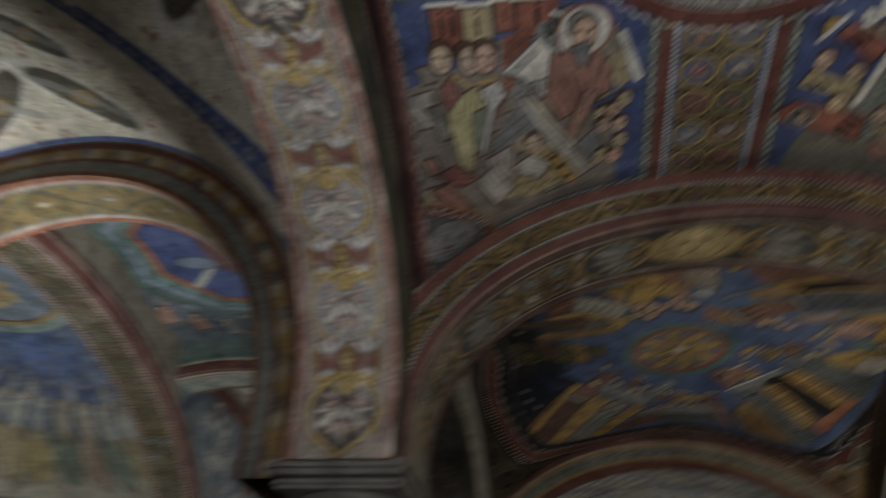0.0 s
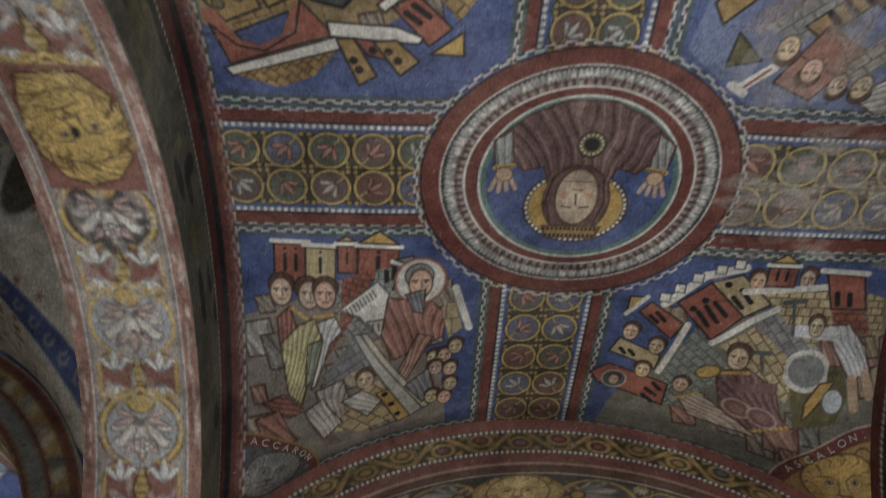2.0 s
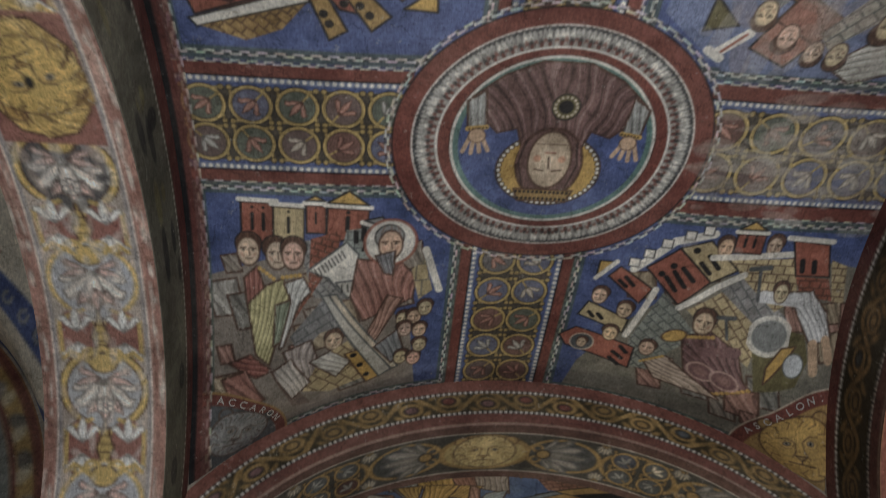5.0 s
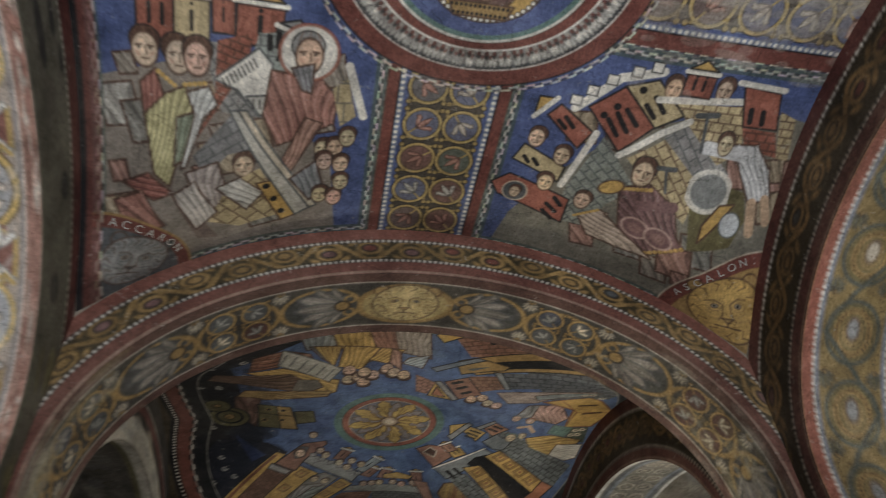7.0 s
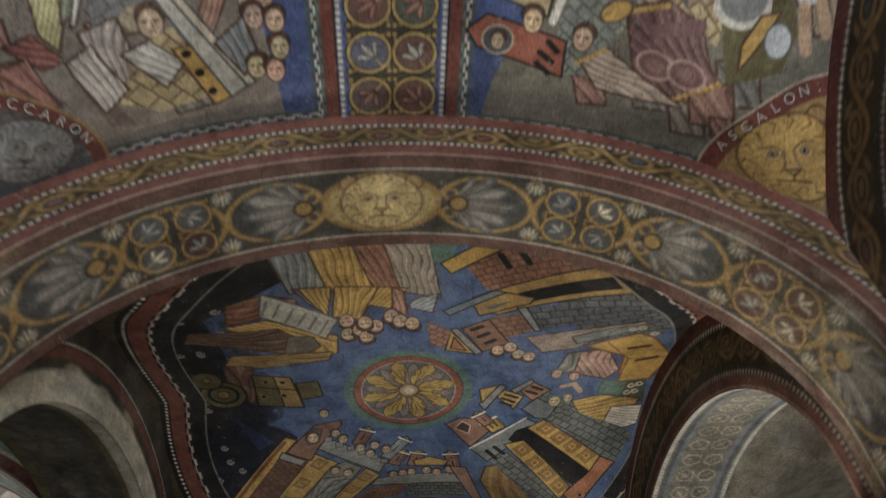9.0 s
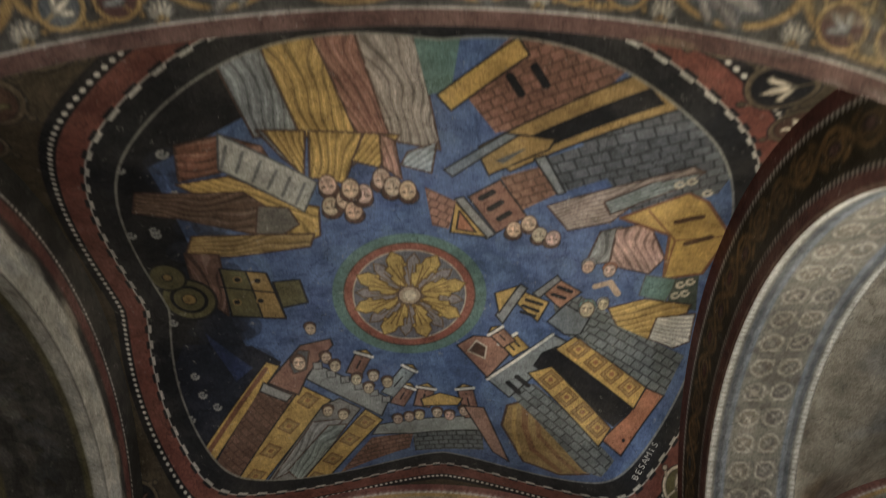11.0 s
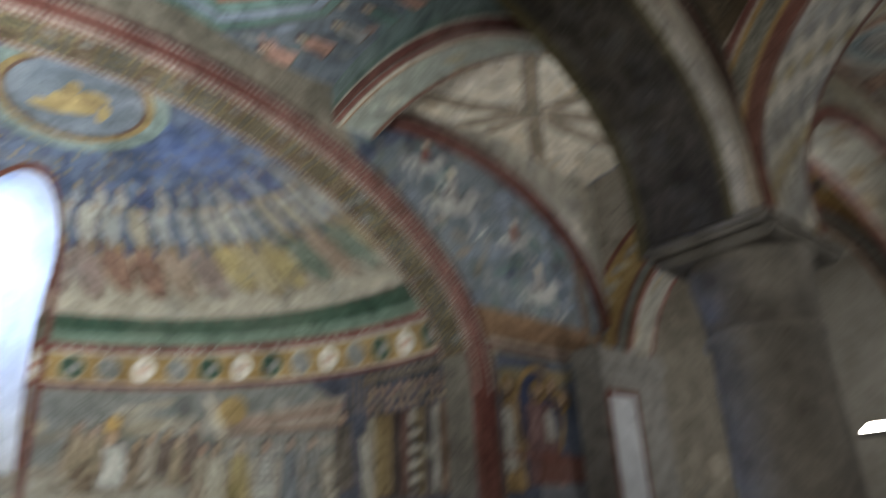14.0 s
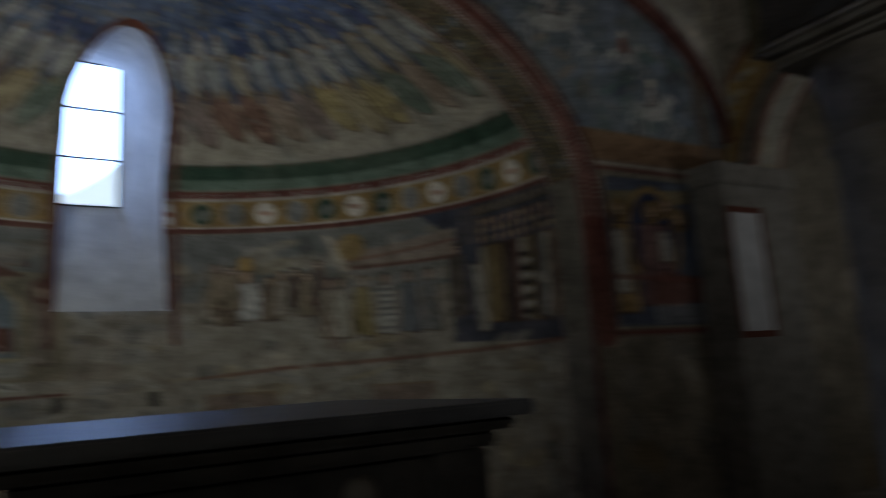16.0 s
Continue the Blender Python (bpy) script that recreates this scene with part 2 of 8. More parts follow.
def circle_points(x, y, rx, ry=None, n=48, a0=0.0, a1=2 * math.pi):
    ry = rx if ry is None else ry
    return [(x + rx * math.cos(a0 + (a1 - a0) * k / n), y + ry * math.sin(a0 + (a1 - a0) * k / n)) for k in range(n)]


def palmette(c, x, y, r, turn, col, heart, rng):
    """Nine ribbed leaves spread like a fan, with two curls at the foot."""
    for k in (-4, 4, -3, 3, -2, 2, -1, 1, 0):
        t = turn + k * 0.40
        s = r * (1.0 - 0.045 * k * k + rng.uniform(-0.04, 0.04))
        px, py = x + s * 0.52 * math.cos(t), y + s * 0.52 * math.sin(t)
        c.oval(col if k % 2 else [v * 0.72 for v in col], px, py, s * 0.5, s * 0.15, t, edge=SLATE, w=max(0.003, r * 0.035), a=0.92)
        c.line([min(0.8, v * 1.4) for v in col], max(0.003, r * 0.03), (x + s * 0.3 * math.cos(t), y + s * 0.3 * math.sin(t)), (x + s * 0.92 * math.cos(t), y + s * 0.92 * math.sin(t)), a=0.7)
    for k in (-1, 1):
        t = turn + k * 2.2
        c.oval(heart, x + r * 0.26 * math.cos(t), y + r * 0.26 * math.sin(t), r * 0.14, hole=0.55)
    c.oval(heart, x, y, r * 0.16, edge=BLACK, w=r * 0.05)


def lily(c, x, y, r, turn, col):
    """A three-petalled flower: a pointed middle leaf and two that curl outwards, with vein strokes."""
    dark, light = [v * 0.35 for v in col], [min(0.8, v * 1.3 + 0.06) for v in col]
    ct, st = math.cos(turn), math.sin(turn)

    def at(a, b):
        return (x + r * (a * ct - b * st), y + r * (a * st + b * ct))

    for k in (-1, 1):
        c.poly(col, at(-0.5, 0), at(-0.1, k * 0.32), at(0.35, k * 0.55), at(0.42, k * 0.86), at(0.12, k * 0.98), at(0.05, k * 0.78), at(-0.2, k * 0.6), at(-0.45, k * 0.25), edge=dark, w=max(0.003, r * 0.07))
        c.line(light, max(0.003, r * 0.08), at(-0.3, k * 0.12), at(0.05, k * 0.5), at(0.25, k * 0.78), a=0.8)
    c.poly(col, at(-0.55, -0.1), at(0.0, -0.26), at(0.45, -0.22), at(1.0, 0.0), at(0.45, 0.22), at(0.0, 0.26), at(-0.55, 0.1), edge=dark, w=max(0.003, r * 0.07))
    c.line(light, max(0.003, r * 0.09), at(-0.3, 0), at(0.75, 0), a=0.8)
    c.oval(dark, *at(-0.5, 0), r * 0.15)


def rinceau(c, x, y, r, rng, ring, fields, leaf):
    """One ringed tendril on a coloured field with a three-leaved flower and curling offshoots."""
    c.oval(rng.choice(fields), x, y, r)
    c.oval(BLACK, x, y, r * 1.06, hole=0.76, a=0.85)
    c.oval(ring, x, y, r, hole=0.84)
    c.oval([min(0.8, v * 1.5) for v in ring], x, y, r * 0.97, hole=0.95, a=0.7)
    t0 = rng.choice((0.8, 2.35, 3.93, 5.5)) + rng.uniform(-0.2, 0.2)
    c.line(ring, r * 0.10, (x - r * 0.9 * math.cos(t0), y - r * 0.9 * math.sin(t0)), (x - r * 0.3 * math.cos(t0), y - r * 0.3 * math.sin(t0)))
    lily(c, x, y, r * 0.62, t0, rng.choice(leaf))
    for k in range(4):
        t = 0.785 + k * 1.57
        c.line(ring, r * 0.13, (x + r * 0.95 * math.cos(t - 0.25), y + r * 0.95 * math.sin(t - 0.25)), (x + r * 1.22 * math.cos(t), y + r * 1.22 * math.sin(t)), a=0.95)
        c.oval(ring, x + r * 1.24 * math.cos(t), y + r * 1.24 * math.sin(t), r * 0.14, edge=BLACK, w=r * 0.05)


def bust(c, x, y, r, rng, hair=BROWN, turn=0.0):
    """A plain rounded head shape with a darker cap and a few shadow strokes."""
    s = -1 if turn > 1.5 else 1
    tone = [v * rng.uniform(0.95, 1.15) for v in (0.56, 0.42, 0.29)]
    c.oval(hair, x + rng.uniform(-0.1, 0.1) * r, y - s * r * 0.30, r * 0.70, r * 0.68, edge=BLACK, w=r * 0.08)
    c.oval(tone, x, y + s * r * 0.14, r * 0.58, r * 0.80, edge=BROWN, w=r * 0.10)
    for k in (-0.3, 0.0, 0.3):
        c.line([v * 1.8 for v in BROWN], r * 0.06, (x + k * r, y - s * r * 0.9), (x + k * r * 1.5, y - s * r * 0.55), a=0.7)
    c.oval([v * 1.35 for v in tone], x - r * 0.12, y, r * 0.2, r * 0.34, a=0.6)
    for k in (-1, 1):
        c.line(BROWN, r * 0.10, (x + k * r * 0.14, y - s * r * 0.06), (x + k * r * 0.40, y - s * r * 0.02), a=0.9)
        c.oval(BLACK, x + k * r * 0.25, y + s * r * 0.06, r * 0.075, a=0.8)
        c.line((0.4, 0.16, 0.1), r * 0.12, (x + k * r * 0.36, y + s * r * 0.28), (x + k * r * 0.26, y + s * r * 0.42), a=0.5)
    c.line(BROWN, r * 0.09, (x + r * 0.03, y), (x + r * 0.08, y + s * r * 0.36), a=0.75)
    c.line(BROWN, r * 0.10, (x - r * 0.14, y + s * r * 0.55), (x + r * 0.16, y + s * r * 0.55), a=0.75)


def robe(c, col, rng, *p, folds=5, axis=None):
    """A draped patch with darker and lighter fold strokes running down its length."""
    c.poly(col, *p, edge=BROWN, w=0.009)
    q = np.array(p, float)
    m = q.mean(0)
    vals, vecs = np.linalg.eigh(np.cov((q - m).T) + np.eye(2) * 1e-9)
    lx, ly = vecs[:, 1] if axis is None else axis
    i, j, U, V = c.window(q[:, 0].min(), q[:, 0].max(), q[:, 1].min(), q[:, 1].max())
    inside = np.zeros(np.broadcast(U, V).shape, bool)
    for (x0, y0), (x1, y1) in zip(q, np.roll(q, -1, 0)):
        inside ^= ((y0 > V) != (y1 > V)) & (U < (x1 - x0) * (V - y0) / (y1 - y0 + 1e-12) + x0)
    along, across = (U - m[0]) * lx + (V - m[1]) * ly, (V - m[1]) * lx - (U - m[0]) * ly
    width = 2.6 * math.sqrt(max(vals[0] if axis is None else vals[1], 1e-5)) * 1.25
    ph = rng.uniform(0, 6)
    k1, k2 = rng.uniform(9, 15), rng.uniform(20, 34)
    f = (across * (1 + 0.6 * np.tanh(along * 5)) / width * folds + 0.45 * np.sin(along * k1 + ph) + 0.2 * np.sin(along * k2 + across * 30)) % 1
    step = width / folds
    swell = 0.5 + 0.5 * np.sin(along * 23 + across * 41 + ph)
    c.lay(i, j, np.where(inside, np.abs(f - 0.5) * step - np.maximum(0.0022, step * 0.16 * swell), 1.0), [v * 0.34 for v in col], 0.7)
    c.lay(i, j, np.where(inside, np.abs(f - 0.12) * step - np.maximum(0.0016, step * 0.13 * (1 - swell)), 1.0), [min(0.8, v * 1.35 + 0.10) for v in col], 0.55)


def masonry(c, base, joint, step_u, step_v, *p, turn=0.0):
    """A wall patch drawn with courses and joints."""
    p = np.array(p, float)
    c.poly(base, *p)
    ct, st = math.cos(turn), math.sin(turn)
    m = p.mean(0)
    q = np.c_[(p[:, 0] - m[0]) * ct + (p[:, 1] - m[1]) * st, (p[:, 1] - m[1]) * ct - (p[:, 0] - m[0]) * st]
    i, j, U, V = c.window(p[:, 0].min(), p[:, 0].max(), p[:, 1].min(), p[:, 1].max())
    inside = np.zeros(np.broadcast(U, V).shape, bool)
    for (x0, y0), (x1, y1) in zip(p, np.roll(p, -1, 0)):
        inside ^= ((y0 > V) != (y1 > V)) & (U < (x1 - x0) * (V - y0) / (y1 - y0 + 1e-12) + x0)
    A, B = (U - m[0]) * ct + (V - m[1]) * st, (V - m[1]) * ct - (U - m[0]) * st
    row = np.floor(B / step_v)
    du = np.abs((A / step_u + 0.5 * (row % 2)) % 1 - 0.5) * step_u
    dv = np.abs((B / step_v) % 1 - 0.5) * step_v
    d = np.minimum(step_u / 2 - du, step_v / 2 - dv) - 0.003
    tint = 0.82 + 0.3 * np.modf(np.abs(np.sin(row * 12.9 + np.floor(A / step_u + 0.5 * (row % 2)) * 78.2)) * 43.7)[0]
    self_c = c.c[i, j]
    self_c[inside] = self_c[inside] * tint[inside][:, None]
    c.c[i, j] = self_c
    c.lay(i, j, np.where(inside, d, 1.0), joint, 0.85)


def house(c, x, y, w, h, col, rng, turn=0.0, roof=GOLD, lights=2, gable=True, cren=False):
    """A painted tower: a wall with dark lights, a pale cornice and a roof or merlons. Its foot is towards +v."""
    ct, st = math.cos(turn), math.sin(turn)

    def at(a, b):
        return (x + a * ct - b * st, y + a * st + b * ct)

    c.poly(col, at(-w / 2, -h / 2), at(w / 2, -h / 2), at(w / 2, h / 2), at(-w / 2, h / 2), edge=BLACK)
    c.poly([v * 0.75 for v in col], at(w * 0.22, -h / 2), at(w / 2, -h / 2), at(w / 2, h / 2), at(w * 0.22, h / 2), a=0.7)
    c.line(WHITE, 0.018, at(-w * 0.56, -h / 2), at(w * 0.56, -h / 2))
    c.line(BLACK, 0.005, at(-w * 0.56, -h / 2 + 0.012), at(w * 0.56, -h / 2 + 0.012))
    for k in range(lights):
        a = (k + 1) / (lights + 1) - 0.5
        c.line(BLACK, min(0.02, w * 0.11), at(a * w, -h * 0.18), at(a * w, h * 0.18))
        c.oval(BLACK, *at(a * w, -h * 0.33), w * 0.05)
    if gable:
        c.poly(roof, at(-w * 0.5, -h / 2 - 0.01), at(0, -h / 2 - w * 0.42), at(w * 0.5, -h / 2 - 0.01), edge=BLACK)
    if cren:
        for k in range(3):
            a = (k - 1) * w * 0.38
            c.poly(WHITE, at(a - w * 0.1, -h / 2 - 0.045), at(a + w * 0.1, -h / 2 - 0.045), at(a + w * 0.1, -h / 2), at(a - w * 0.1, -h / 2), edge=BLACK, w=0.004)


def ruled(c, col, w, gap, x0, y0, x1, y1, n):
    for k in range(n):
        c.line(col, w, (x0 + gap[0] * k, y0 + gap[1] * k), (x1 + gap[0] * k, y1 + gap[1] * k), a=0.8)


# ---- meshes ----


def painted_mesh(name, sheets, material, keep=None):
    """One mesh from sheets (points n x m x 3, colours n x m x 3, whether to turn the faces over, mask of quads or None)."""
    V, F, C, base = [], [], [], 0
    for pts, col, flip, mask in sheets:
        n, m = pts.shape[:2]
        idx = np.arange(n * m).reshape(n, m) + base
        q = np.stack([idx[:-1, :-1], idx[1:, :-1], idx[1:, 1:], idx[:-1, 1:]], -1)
        q = q.reshape(-1, 4) if mask is None else q[mask]
        F.append(q[:, ::-1] if flip else q)
        V.append(pts.reshape(-1, 3))
        C.append(col.reshape(-1, 3))
        base += n * m
    V, F, C = np.concatenate(V), np.concatenate(F), np.concatenate(C)
    me = bpy.data.meshes.new(name)
    me.vertices.add(len(V)), me.loops.add(F.size), me.polygons.add(len(F))
    me.vertices.foreach_set("co", V.astype(np.float32).ravel())
    me.loops.foreach_set("vertex_index", F.astype(np.int32).ravel())
    me.polygons.foreach_set("loop_start", np.arange(0, F.size, 4, dtype=np.int32))
    me.polygons.foreach_set("use_smooth", np.ones(len(F), bool))
    att = me.color_attributes.new("paint", 'FLOAT_COLOR', 'POINT')
    att.data.foreach_set("color", np.c_[C, np.ones(len(C))].astype(np.float32).ravel())
    me.update()
    me.validate()
    me.materials.append(material)
    return new(name, me)


def part(name, bm, material, parent=None, label=""):
    me = bpy.data.meshes.new(name)
    bm.to_mesh(me)
    bm.free()
    me.materials.append(material)
    ob = new(name, me)
    if parent is not None:
        ob.parent = parent
    if label:
        ob["label"] = label
    return ob


def box_bm(x0, x1, y0, y1, z0, z1, bevel=0.0, bm=None):
    bm = bm or bmesh.new()
    r = bmesh.ops.create_cube(bm, size=1.0)
    for v in r["verts"]:
        v.co = ((x0 + x1) / 2 + v.co.x * (x1 - x0), (y0 + y1) / 2 + v.co.y * (y1 - y0), (z0 + z1) / 2 + v.co.z * (z1 - z0))
    if bevel:
        bmesh.ops.bevel(bm, geom=list({e for v in r["verts"] for e in v.link_edges}), offset=bevel, segments=2, affect='EDGES')
    return bm


def lathe_bm(profile, n=40):
    """A turned solid from (radius, height) steps."""
    bm = bmesh.new()
    rings = [[bm.verts.new((r * math.cos(2 * math.pi * k / n), r * math.sin(2 * math.pi * k / n), z)) for k in range(n)] for r, z in profile]
    for a, b in zip(rings, rings[1:]):
        for k in range(n):
            bm.faces.new((a[k], a[(k + 1) % n], b[(k + 1) % n], b[k])).smooth = True
    bm.faces.new(rings[0][::-1]), bm.faces.new(rings[-1])
    return bm

# ---- plan of the crypt: three rows of groined bays on columns ----
SPRING = 2.5
X_LINES, Y_LINES = (-1.5, 1.5), (-1.43, 1.6, 4.63, 7.66)
X_WALL, X_FAR, Y_BACK, Y_END = -4.28, 4.5, -4.46, 10.69
HALF = 0.2


def profile(u, half, rise):
    return SPRING + rise * np.sqrt(np.clip(1 - (u / half) ** 2, 0, None))


def vault_height(x, y, half_x, half_y, rise_x, rise_y, k=0.05):
    a, b = profile(x, half_x, rise_x), profile(y, half_y, rise_y)
    m = np.maximum(a, b)
    return m + k * np.log(np.exp((a - m) / k) + np.exp((b - m) / k))


def vault(name, cx, cy, cu, cv, clear_x, clear_y, half_x, half_y, rise_x, rise_y, paint, res, label, material=FRESCO):
    c = Canvas(cu - clear_x, cu + clear_x, cv - clear_y, cv + clear_y, res, (0.3, 0.27, 0.22))
    paint(c, random.Random(7))
    X, Y = np.meshgrid(c.u, c.v, indexing="ij")
    Z = vault_height(X, Y, half_x, half_y, rise_x, rise_y)
    ob = painted_mesh(name, [(np.stack([X + cx, Y + cy, Z], -1), c.c, True, None)], material)
    return tagged(ob, label, "vault", kind="structure")


def arch(name, along, line, centre, half, rise, span, paint_soffit, paint_faces, label, res=0.012, thick=HALF, ring=0.25, top=5.25, material=FRESCO):
    """A transverse arch. along: 'x' when it spans in x. The soffit is painted in (arc length, width), the two faces in (arc length, height over the soffit)."""
    th = np.linspace(0, math.pi, 400)
    legs = np.full(12, 0.0)
    drop = np.linspace(-0.2, 0, 12, endpoint=False)
    cu, cz = np.r_[legs - 1, -np.cos(th), legs + 1], np.r_[drop, np.sin(th), drop[::-1]]
    leg = np.r_[drop * 0 + 1, th * 0, drop * 0 + 1] > 0

    def course(a, h):
        return cu * a, SPRING + np.where(leg, cz, cz * h)

    px, pz = course(half, rise)
    s = np.r_[0, np.cumsum(np.hypot(np.diff(px), np.diff(pz)))]
    total = s[-1]
    sheets = []

    def place(u, w, z):
        a, b = (u + centre, w + line) if along == 'x' else (w + line, u + centre)
        return np.stack(np.broadcast_arrays(a, b, z), -1)

    c = Canvas(0, total, -thick, thick, res, SAND)
    paint_soffit(c, random.Random(3), total)
    U, Z = np.interp(c.u, s, px), np.interp(c.u, s, pz)
    sheets.append((place(U[:, None], c.v[None, :], Z[:, None]), c.c, along == 'x', None))
    for side, paint in ((-1, paint_faces[0]), (1, paint_faces[1])):
        c = Canvas(0, total, 0, ring, res, SAND)
        paint(c, random.Random(5), total)
        R = c.v[None, :] / ring
        ox, oz = course(span / 2, rise + ring)
        a0, z0, a1, z1 = (np.interp(c.u, s, q)[:, None] for q in (px, pz, ox, oz))
        U, Z = a0 + (a1 - a0) * R, z0 + (z1 - z0) * R
        sheets.append((place(U, side * thick, Z), c.c, (along == 'x') == (side > 0), None))
        # plain spandrel over the band
        W = np.array([0.0, 1.0])[None, :]
        U2 = a1 * np.ones((1, 2))
        Z2 = z1 * (1 - W) + top * W
        col = np.empty((*U2.shape, 3))
        col[:] = (0.3, 0.27, 0.23)
        sheets.append((place(U2, side * thick, Z2), col, (along == 'x') == (side > 0), None))
    if along == 'x' and centre < -1:
        sheets = [(p, col, flip, (p[:-1, :-1, 0] > X_WALL - 0.02)) for p, col, flip, _ in sheets]
    return tagged(painted_mesh(name, sheets, material), label, "arch", kind="structure")


# ---- painting of the bays ----


def band_panel(c, rng, across, lo, hi, mid, half, n):
    """A border of ringed tendrils between two blue stripes with white pearls. across: True when it runs along u."""
    def at(s, w):
        return (s, mid + w) if across else (mid + w, s)

    o = half * 0.70
    c.poly(RED, at(lo, -half), at(hi, -half), at(hi, half), at(lo, half))
    c.poly((0.10, 0.085, 0.07), at(lo, -o), at(hi, -o), at(hi, o), at(lo, o))
    for w in (-1, 1):
        c.line((0.19, 0.23, 0.34), 0.038, at(lo, w * o), at(hi, w * o))
        c.line(BLUE, 0.014, at(lo, w * (o - 0.010)), at(hi, w * (o - 0.010))), c.line(BLACK, 0.006, at(lo, w * (o + 0.02)), at(hi, w * (o + 0.02)))
        c.dots(WHITE, 0.0075, 0.024, at(lo, w * (o + 0.008)), at(hi, w * (o + 0.008)))
        c.rag(WHITE, 0.015, 0.026, rng, at(lo, w * (half + 0.004)), at(hi, w * (half + 0.004)))
    r = o * 0.47
    n = max(2, round((hi - lo) / (2 * r)))
    r2 = (hi - lo) / n / 2
    for k in range(n):
        c.oval(OCHRE, *at(lo + r2 * (2 * k + 1), 0), 0.02, edge=BLACK)
        for w in (-1, 1):
            rinceau(c, *at(lo + r2 * (2 * k + 1), w * o * 0.46), min(r, r2) * 0.97, rng, (0.40, 0.29, 0.09), ((0.16, 0.17, 0.25), (0.20, 0.11, 0.09), (0.15, 0.17, 0.14), (0.18, 0.13, 0.12), (0.17, 0.16, 0.17)), ((0.44, 0.38, 0.32), (0.38, 0.19, 0.14), (0.42, 0.40, 0.38), (0.32, 0.16, 0.12)))


def lion_mask(c, x, y, r, fur=GOLD, shade=OCHRE, turn=0.0):
    """A broad beast's mask: mane, ears, brow, eyes and muzzle."""
    ct, st = math.cos(turn), math.sin(turn)

    def at(a, b):
        return (x + r * (a * ct - b * st), y + r * (a * st + b * ct))

    for s in (-1, 1):
        c.oval(shade, *at(s * 0.8, -0.62), r * 0.26, r * 0.22, edge=BROWN, w=r * 0.05)
    c.oval(fur, x, y, r * 1.05, r * 0.9, turn, edge=BROWN, w=r * 0.05)
    for k in range(26):
        t = 6.283 * k / 26
        c.line(shade if k % 2 else BROWN, r * 0.035, at(0.72 * math.cos(t), 0.62 * math.sin(t)), at(0.90 * math.cos(t + 0.18), 0.76 * math.sin(t + 0.18)), at(1.0 * math.cos(t + 0.05), 0.86 * math.sin(t + 0.05)), a=0.75)
    for s in (-1, 1):
        c.oval([v * 1.15 for v in fur], *at(s * 0.34, -0.10), r * 0.20, r * 0.13, turn + s * 0.3, edge=shade, w=r * 0.04)
        c.oval((0.46, 0.42, 0.34), *at(s * 0.34, -0.11), r * 0.10, r * 0.065, turn + s * 0.3, edge=BROWN, w=r * 0.035)
        c.oval(BLACK, *at(s * 0.34, -0.11), r * 0.045)
        c.line(BROWN, r * 0.04, at(s * 0.12, -0.20), at(s * 0.34, -0.30), at(s * 0.60, -0.22), a=0.8)
        c.line(BROWN, r * 0.04, at(s * 0.10, -0.16), at(s * 0.13, 0.12), at(s * 0.24, 0.30), a=0.8)
        c.line(shade, r * 0.035, at(s * 0.30, 0.18), at(s * 0.56, 0.10), a=0.8), c.line(shade, r * 0.035, at(s * 0.32, 0.30), at(s * 0.60, 0.28), a=0.8)
    c.poly(shade, at(-0.17, 0.22), at(0.17, 0.22), at(0.0, 0.36), edge=BROWN, w=r * 0.04)
    c.line(BROWN, r * 0.04, at(0, 0.36), at(0, 0.46)), c.line(BROWN, r * 0.045, at(-0.34, 0.50), at(0, 0.46), at(0.34, 0.50))


